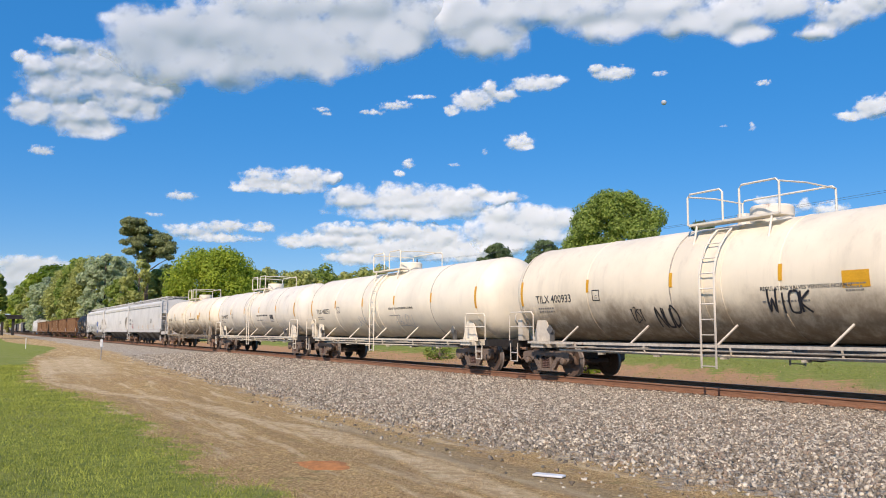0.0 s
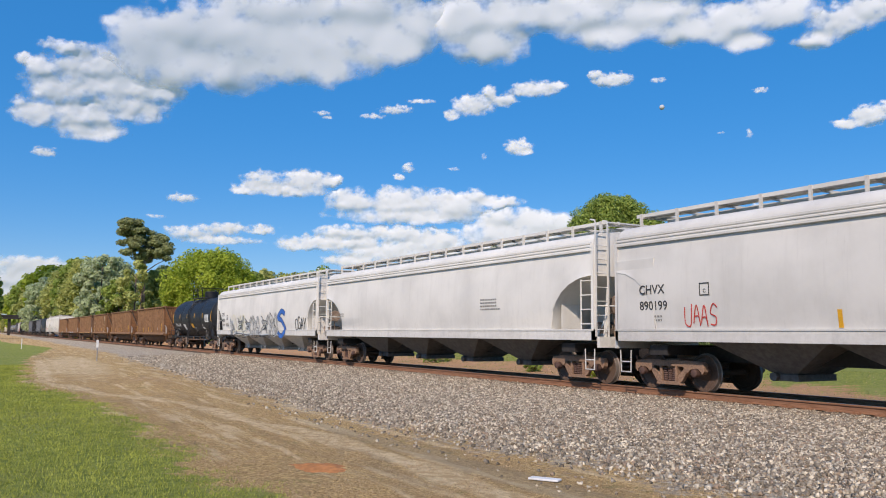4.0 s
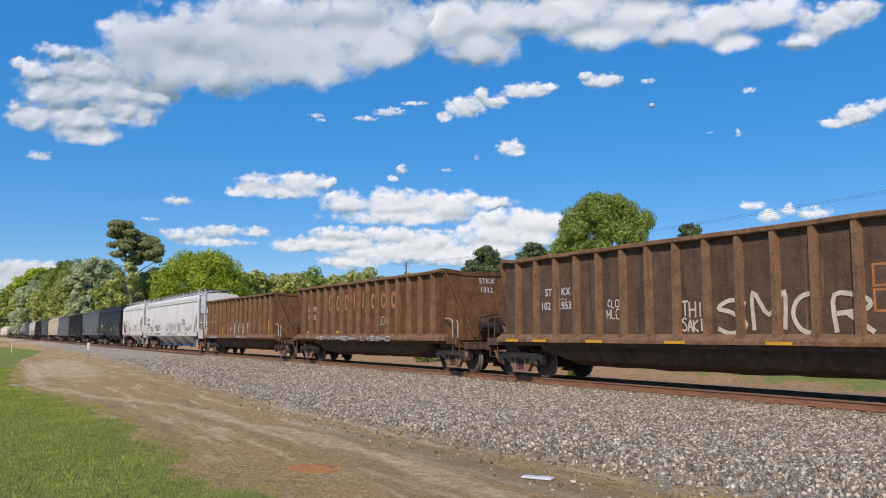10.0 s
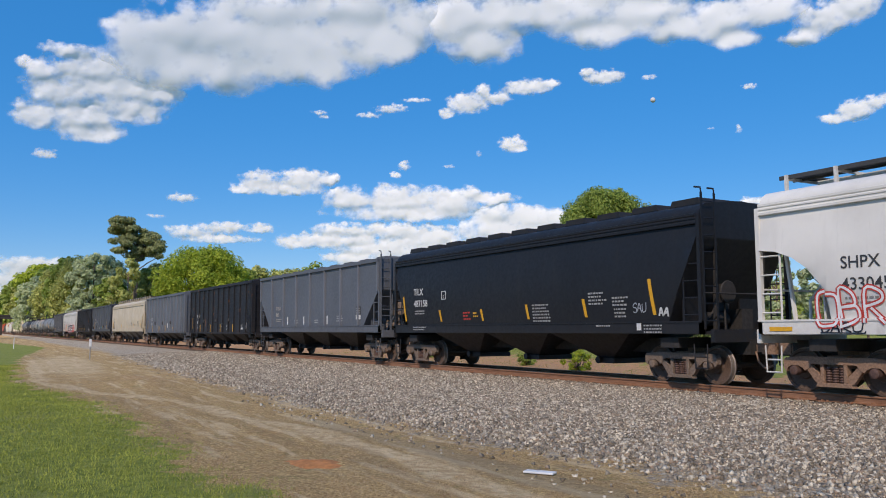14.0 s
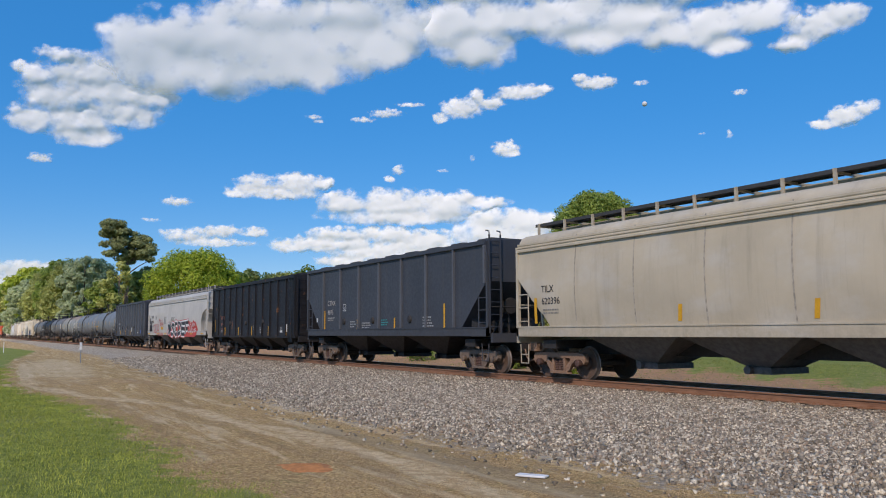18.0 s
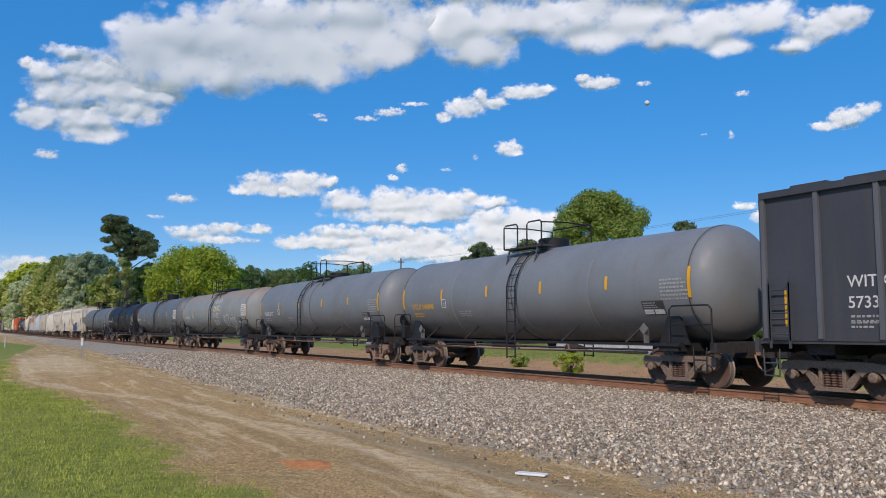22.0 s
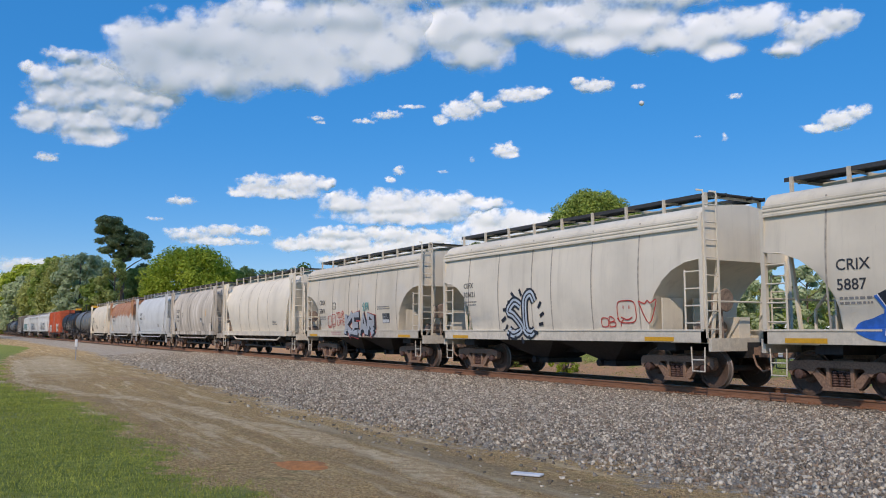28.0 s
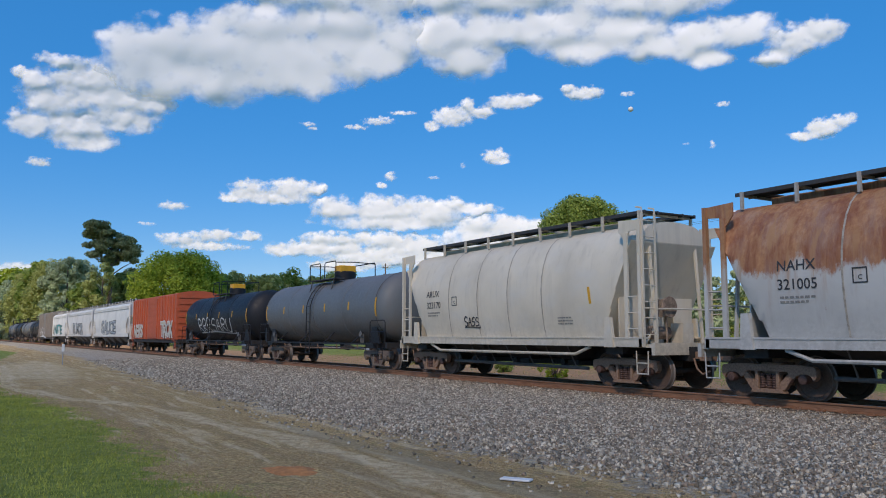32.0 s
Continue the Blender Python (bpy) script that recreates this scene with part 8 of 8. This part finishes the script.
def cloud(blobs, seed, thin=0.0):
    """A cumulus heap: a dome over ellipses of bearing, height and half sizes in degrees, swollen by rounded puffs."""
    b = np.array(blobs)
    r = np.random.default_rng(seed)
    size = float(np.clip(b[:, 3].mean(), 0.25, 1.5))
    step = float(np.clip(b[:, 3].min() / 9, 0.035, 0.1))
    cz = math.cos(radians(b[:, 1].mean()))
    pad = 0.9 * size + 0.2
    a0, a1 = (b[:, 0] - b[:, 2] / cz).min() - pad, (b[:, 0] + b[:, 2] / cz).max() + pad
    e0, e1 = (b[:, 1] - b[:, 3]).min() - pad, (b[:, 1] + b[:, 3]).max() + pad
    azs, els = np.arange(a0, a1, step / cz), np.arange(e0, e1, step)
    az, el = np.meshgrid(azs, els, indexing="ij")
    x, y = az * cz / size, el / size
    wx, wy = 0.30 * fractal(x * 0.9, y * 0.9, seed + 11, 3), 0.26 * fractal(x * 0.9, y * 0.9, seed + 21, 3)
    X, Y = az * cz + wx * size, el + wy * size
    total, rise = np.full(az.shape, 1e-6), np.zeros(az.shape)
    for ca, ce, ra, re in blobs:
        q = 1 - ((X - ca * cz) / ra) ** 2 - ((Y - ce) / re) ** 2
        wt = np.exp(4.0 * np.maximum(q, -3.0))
        total += wt
        rise += wt * np.clip((Y - ce) / re, -1.2, 1.2)
    form = np.log(np.maximum(total, 1e-5)) / 4.0
    grain = fractal(x * 0.9, y * 1.25, seed + 31, 5, 0.52)
    dens = form + 0.8 * np.clip(0.75 + 0.45 * rise / total, 0.35, 1.0) * grain - thin      # flatter and softer below
    dome = 1.25 * size * (1 - np.exp(-1.1 * np.maximum(form, 0)))
    high = dome.copy()
    for ca, ce, ra, re in blobs:
        for _ in range(int(np.clip(9 * ra * re / size ** 2, 6, 26))):
            t, q = r.uniform(0, 6.283), r.uniform(0, 1.0) ** 0.5
            pa, pe = ca * cz + ra * 0.95 * q * math.cos(t), ce + re * 0.95 * q * math.sin(t)
            pr = size * r.uniform(0.3, 1.05) * (1.0 if math.sin(t) > -0.3 else 0.8)
            i0, i1 = np.searchsorted(azs, ((pa - pr * 1.3) / cz, (pa + pr * 1.3) / cz))
            j0, j1 = np.searchsorted(els, (pe - pr * 1.3, pe + pr * 1.3))
            if i1 - i0 < 3 or j1 - j0 < 3:
                continue
            box_ = (slice(i0, i1), slice(j0, j1))
            d2 = ((X[box_] - pa) / 1.25) ** 2 + (Y[box_] - pe) ** 2
            h0 = dome[(i0 + i1) // 2, (j0 + j1) // 2]
            high[box_] = np.maximum(high[box_], np.where(d2 < pr * pr, h0 - 0.24 * pr + 0.4 * np.sqrt(np.maximum(pr * pr - d2, 0)), -9))
    high += 0.09 * size * fractal(x * 1.1, y * 1.4, seed + 41, 3, 0.45) - 0.3 * size * rise / total
    for _ in range(24 if size > 1 else 9):
        g = np.pad(high, 1, mode="edge")
        high = (g[1:-1, 1:-1] * 2 + g[:-2, 1:-1] + g[2:, 1:-1] + g[1:-1, :-2] + g[1:-1, 2:]) / 6
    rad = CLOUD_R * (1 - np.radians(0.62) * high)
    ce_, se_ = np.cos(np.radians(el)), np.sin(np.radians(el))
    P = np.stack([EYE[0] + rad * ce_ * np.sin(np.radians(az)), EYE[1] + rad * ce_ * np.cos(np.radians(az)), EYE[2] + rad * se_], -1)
    ok = dens > -0.6
    i = np.arange(az.size).reshape(az.shape)
    q = np.stack([i[:-1, :-1], i[1:, :-1], i[1:, 1:], i[:-1, 1:]], -1)
    q = q[ok[:-1, :-1] & ok[1:, :-1] & ok[1:, 1:] & ok[:-1, 1:]]
    ids, inv = np.unique(q, return_inverse=True)
    centre = P.reshape(-1, 3)[ids].mean(0)
    me = bpy.data.meshes.new("cloud")
    me.from_pydata((P.reshape(-1, 3)[ids] - centre).tolist(), [], inv.reshape(-1, 4).tolist())
    me.shade_smooth()
    me.attributes.new("heap", "FLOAT", "POINT").data.foreach_set("value", dens.ravel()[ids].astype(np.float32))
    me.materials.append(M["cloud"])
    big = b[:, 2].sum() > 4
    ob = tagged(new("cloud", me), "large white cumulus cloud with a grey base" if big else "small torn white cloud in the blue sky", "cloud", group="drifting clouds")
    centre = Vector(centre) - WIND * 8.0
    ob.matrix_basis = Matrix.Translation(centre)
    CLOUD_OBS.append((ob, centre))
    return ob


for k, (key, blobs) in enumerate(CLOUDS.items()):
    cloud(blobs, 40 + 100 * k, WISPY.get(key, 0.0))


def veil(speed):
    """A broad thin veil, added unseen high behind the camera, that drifts before the sun to dim it."""
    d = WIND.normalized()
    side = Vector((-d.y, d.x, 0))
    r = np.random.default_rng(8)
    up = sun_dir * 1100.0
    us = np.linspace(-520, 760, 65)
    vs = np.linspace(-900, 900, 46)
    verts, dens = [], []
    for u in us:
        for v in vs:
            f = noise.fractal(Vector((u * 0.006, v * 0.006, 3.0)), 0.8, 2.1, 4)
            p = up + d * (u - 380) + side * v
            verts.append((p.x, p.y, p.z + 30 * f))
            # opacity along the drift, set to dim the sunlight by steps
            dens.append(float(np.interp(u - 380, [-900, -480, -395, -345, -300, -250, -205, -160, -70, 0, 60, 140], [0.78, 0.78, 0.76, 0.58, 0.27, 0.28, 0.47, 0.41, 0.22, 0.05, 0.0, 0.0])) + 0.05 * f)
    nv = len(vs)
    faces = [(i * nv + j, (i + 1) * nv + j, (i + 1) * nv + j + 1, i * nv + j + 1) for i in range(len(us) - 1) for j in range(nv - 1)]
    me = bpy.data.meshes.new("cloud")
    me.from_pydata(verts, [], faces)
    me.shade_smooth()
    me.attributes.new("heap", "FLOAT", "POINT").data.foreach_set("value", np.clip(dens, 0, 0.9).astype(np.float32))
    n = Nodes("unseen sun-dimming veil")
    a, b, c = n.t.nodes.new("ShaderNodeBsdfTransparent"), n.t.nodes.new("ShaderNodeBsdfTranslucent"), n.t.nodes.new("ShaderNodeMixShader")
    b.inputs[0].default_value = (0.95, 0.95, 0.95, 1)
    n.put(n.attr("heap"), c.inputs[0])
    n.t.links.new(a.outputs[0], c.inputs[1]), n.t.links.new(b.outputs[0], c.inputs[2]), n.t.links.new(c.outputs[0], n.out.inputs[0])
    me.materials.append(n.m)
    ob = tagged(new("cloud", me), "unseen grey-white veil added before the sun to dim it", "cloud", group="drifting clouds")
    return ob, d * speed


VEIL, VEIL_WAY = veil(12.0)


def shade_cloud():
    """A smaller unseen cloud, added overhead so that its shadow drifts over the pine wood late on."""
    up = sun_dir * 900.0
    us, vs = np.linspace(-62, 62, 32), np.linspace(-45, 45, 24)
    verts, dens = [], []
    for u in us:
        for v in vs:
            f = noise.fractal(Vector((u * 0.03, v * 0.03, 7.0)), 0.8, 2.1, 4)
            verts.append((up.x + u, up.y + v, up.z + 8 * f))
            # opaque core with faded edges, sized to shade the wood alone
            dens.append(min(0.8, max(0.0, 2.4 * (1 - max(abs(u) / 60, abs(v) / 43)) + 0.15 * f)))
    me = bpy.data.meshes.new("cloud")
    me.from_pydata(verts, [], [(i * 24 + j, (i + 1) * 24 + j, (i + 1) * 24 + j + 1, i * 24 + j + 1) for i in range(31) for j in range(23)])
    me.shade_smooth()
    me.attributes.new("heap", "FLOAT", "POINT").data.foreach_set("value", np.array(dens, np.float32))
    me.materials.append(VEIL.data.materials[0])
    return tagged(new("cloud", me), "small unseen cloud added to shade the pine wood", "cloud", group="drifting clouds")


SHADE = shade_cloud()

tree("small green bush on the clay bank", -28.5, 7.2, 0.95, 1.5, 0.05, M["leaf"], 201, lobes=14, count=900, leaf=0.07, name="bush")
tree("small green bush on the clay bank", -33.5, 8.0, 0.7, 1.2, 0.05, M["leaf_mid"], 202, lobes=12, count=600, leaf=0.07, name="bush")
tree("small green bush on the clay bank", -46.0, 9.5, 1.0, 2.2, 0.05, M["leaf_mid"], 203, lobes=14, count=900, leaf=0.08, name="bush")
bm = bmesh.new()
bmesh.ops.create_icosphere(bm, subdivisions=3, radius=11)
md = Vector((math.sin(radians(-45)) * math.cos(radians(15.4)), math.cos(radians(-45)) * math.cos(radians(15.4)), math.sin(radians(15.4))))
me = bpy.data.meshes.new("moon")
bm.to_mesh(me), bm.free()
me.shade_smooth()
me.materials.append(plain("pale moon rock", (0.42, 0.45, 0.5), 1.0, 0, 0.1, 0.05))
moon = tagged(new("moon", me), "small pale daytime moon in the blue sky", "moon")
moon.matrix_basis = Matrix.Translation(Vector(EYE) + md * 3600)

# ---------------------------------------------------------------- small things on the ground
M["concrete"] = plain("weathered concrete", (0.36, 0.34, 0.31), 0.9, 0, 0.15, 6)
M["white_paint"] = plain("white enamel paint", (0.72, 0.72, 0.70), 0.5, 0, 0.1, 10)
M["asphalt"] = plain("sun-bleached grey road", (0.3, 0.29, 0.27), 0.9, 0, 0.15, 3)
M["clay_soil"] = plain("orange clay soil", (0.44, 0.18, 0.055), 0.95, 0, 0.25, 9)
M["steel"] = plain("galvanised steel", (0.35, 0.36, 0.37), 0.5, 0.6, 0.1, 12)


def gz(x, y):
    return float(ground_z(np.array(float(x)), np.array(float(y))))


bm = bmesh.new()
box(bm, -0.025, 0.025, -0.025, 0.025, -0.2, 0.8)
bmesh.ops.bevel(bm, geom=bm.edges[:], offset=0.01, segments=1, affect="EDGES")
post = tagged(new("marker_post"), "white-topped marker post beside the gravel", "post")
post.matrix_basis = pose(-52.2, -9.95, gz(-52.2, -9.95))
part("post", bm, M["steel"], post)
bm = bmesh.new()
box(bm, -0.06, 0.06, -0.07, 0.07, 0.75, 1.2)
bmesh.ops.bevel(bm, geom=bm.edges[:], offset=0.02, segments=2, affect="EDGES")
part("head", bm, M["white_paint"], post, "white painted marker head")
bm = bmesh.new()
box(bm, -0.06, 0.06, -0.03, 0.03, -0.2, 1.0)
bmesh.ops.bevel(bm, geom=bm.edges[:], offset=0.01, segments=1, affect="EDGES")
stake = tagged(part("marker_stake", bm, M["white_paint"], None), "short white stake in the lawn", "stake")
stake.matrix_basis = pose(-86, -12.4, gz(-86, -12.4), 0, 3, 0)
bm = bmesh.new()
box(bm, -0.19, 0.19, -0.07, 0.07, 0.0, 0.025)
bmesh.ops.bevel(bm, geom=bm.edges[:], offset=0.006, segments=1, affect="EDGES")
plate = tagged(part("steel_plate", bm, M["white_paint"], None), "pale flat plate lying on the dirt", "plate")
plate.matrix_basis = pose(-8.05, -10.3, gz(-8.05, -10.3) + 0.004, 0, 0, 32)


def mound(name, label, x, y, rx, ry, h, mat, seed, turn=0):
    r = np.random.default_rng(seed)
    bm = bmesh.new()
    rings = []
    for k in range(6):
        u = 1 - k / 6
        rings.append([(math.cos(a) * rx * u * (1 + 0.18 * math.sin(3 * a + seed) + 0.1 * math.sin(7 * a)), math.sin(a) * ry * u * (1 + 0.2 * math.cos(2 * a + seed)), -0.03 + h * (1 - u * u) + 0.2 * h * r.uniform(-1, 1) * (k > 0)) for a in np.linspace(0, 6.283, 24, endpoint=False)])
    loft(bm, rings)
    ob = tagged(part(name, bm, mat, None, smooth=True), label, name.replace("_", " "))
    ob.matrix_basis = pose(x, y, gz(x, y) + 0.01, 0, 0, turn)


mound("clay_mound", "low patch of bare orange clay in dry grass", -10.15, -12.3, 0.6, 0.3, 0.06, M["clay_soil"], 3, 25)

# road and parked vehicles beyond the train
bm = bmesh.new()
for k in range(40):
    x0, x1 = -200 + 8 * k, -192 + 8 * k
    v = [bm.verts.new((x, y, gz(x, y) + 0.03)) for x, y in ((x0, 21), (x1, 21), (x1, 27), (x0, 27))]
    bm.faces.new(v)
road = tagged(part("road", bm, M["asphalt"], None), "grey asphalt road beyond the far bank", "road", kind="structure")

# low pale barrier behind the road
M["barrier"] = plain("pale weathered concrete", (0.5, 0.49, 0.46), 0.9, 0, 0.15, 4)
r = random.Random(12)
for k in range(14):
    x0 = -58 + 2.9 * k
    bm = bmesh.new()
    h = 0.42 + r.uniform(-0.05, 0.05)
    slab(bm, [(0, 0), (2.84, 0), (2.84, h), (2.7, h + 0.03), (0.14, h + 0.03), (0, h)], -0.12, 0.12)
    box(bm, -0.0, 2.84, -0.28, 0.28, 0, 0.18)
    bmesh.ops.bevel(bm, geom=bm.edges[:], offset=0.02, segments=1, affect="EDGES")
    w_ = tagged(part("road_barrier", bm, M["barrier"], None), "low pale concrete barrier block along the road", "barrier", group="barrier blocks along the road")
    w_.matrix_basis = pose(x0, 29.0 + r.uniform(-0.05, 0.05), gz(x0, 29) - 0.02)

# utility poles along the road and the wires between them
M["pole"] = plain("weathered pole timber", (0.13, 0.1, 0.08), 0.9, 0, 0.25, 6)
M["wire"] = plain("dull aluminium wire", (0.12, 0.12, 0.125), 0.6, 0.3, 0.1, 6)
for x0 in (-92.0, -20.0):
    pole = tagged(new("utility_pole"), "slim wooden utility pole beside the road", "utility pole", group="utility poles")
    pole.matrix_basis = pose(x0, 32, gz(x0, 32))
    bm = bmesh.new()
    tube(bm, [(0, 0, -0.5), (0, 0, 10.6)], 0.13, 10, 0.08)
    part("shaft", bm, M["pole"], pole, smooth=True)
    bm = bmesh.new()
    box(bm, -0.04, 0.04, -0.4, 0.4, 10.06, 10.14)
    part("bracket", bm, M["pole"], pole)
    for y in (-0.35, 0.35):
        bm = bmesh.new()
        lathe(bm, [(10.14, 0.03), (10.2, 0.06), (10.3, 0.05), (10.34, 0.02)], 8, "z", (0, y, 0))
        part("insulator", bm, M["concrete"], pole, smooth=True)
for y in (-0.35, 0.35):
    bm = bmesh.new()
    pts = []
    for k in range(25):
        u = k / 24
        pts.append((-92 + 72 * u, 32 + y, gz(-92, 32) + 10.32 - 4 * 0.45 * u * (1 - u)))
    tube(bm, pts, 0.009, 4)
    tagged(part("power_wire", bm, M["wire"], None), "thin dark power wire strung between the poles", "wire")

# low overbridge where the track leaves the wood
bridge = tagged(new("overbridge"), "dark low bridge crossing the track far away", "bridge")
bridge.matrix_basis = pose(-335, 0, 0)
bm = bmesh.new()
box(bm, -4, 4, -10, 9, 5.6, 6.4)
box(bm, -4.2, -3.9, -10, 9, 6.4, 7.0)
box(bm, 3.9, 4.2, -10, 9, 6.4, 7.0)
part("deck", bm, M["under"], bridge)
for y in (-9, -5.5, 5.5, 8.5):
    bm = bmesh.new()
    box(bm, -3, 3, y - 0.4, y + 0.4, -0.6, 5.6)
    part("pier", bm, M["under"], bridge)


# ---------------------------------------------------------------- what moves
def motions():
    for car, s in CARS:
        walk(car, [(0, pose(s, 0, 0)), (32, pose(s + SPEED * 32, 0, 0))])
    for ob, c in CLOUD_OBS:
        walk(ob, [(0, Matrix.Translation(c)), (32, Matrix.Translation(c + WIND * 32))])
    # the two unseen clouds added for shade, each at its own speed
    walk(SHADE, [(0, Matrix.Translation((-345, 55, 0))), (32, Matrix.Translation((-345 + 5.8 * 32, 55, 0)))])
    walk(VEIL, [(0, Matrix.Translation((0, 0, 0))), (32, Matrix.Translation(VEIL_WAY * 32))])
    first = {}
    spin = math.degrees(SPEED / 0.457) / FPS
    for ob in WHEELSETS:
        x = 0.889 if ob.matrix_basis.translation.x > 0 else -0.889
        if x not in first:
            walk(ob, [(k / FPS, pose(x, 0, 0.457, 0, spin * k, 0)) for k in range(961)])
            first[x] = ob
        else:
            ob.rotation_mode = "QUATERNION"
            ob.animation_data_create()
            ob.animation_data.action = first[x].animation_data.action
            ob.animation_data.action_slot = first[x].animation_data.action_slot


motions()
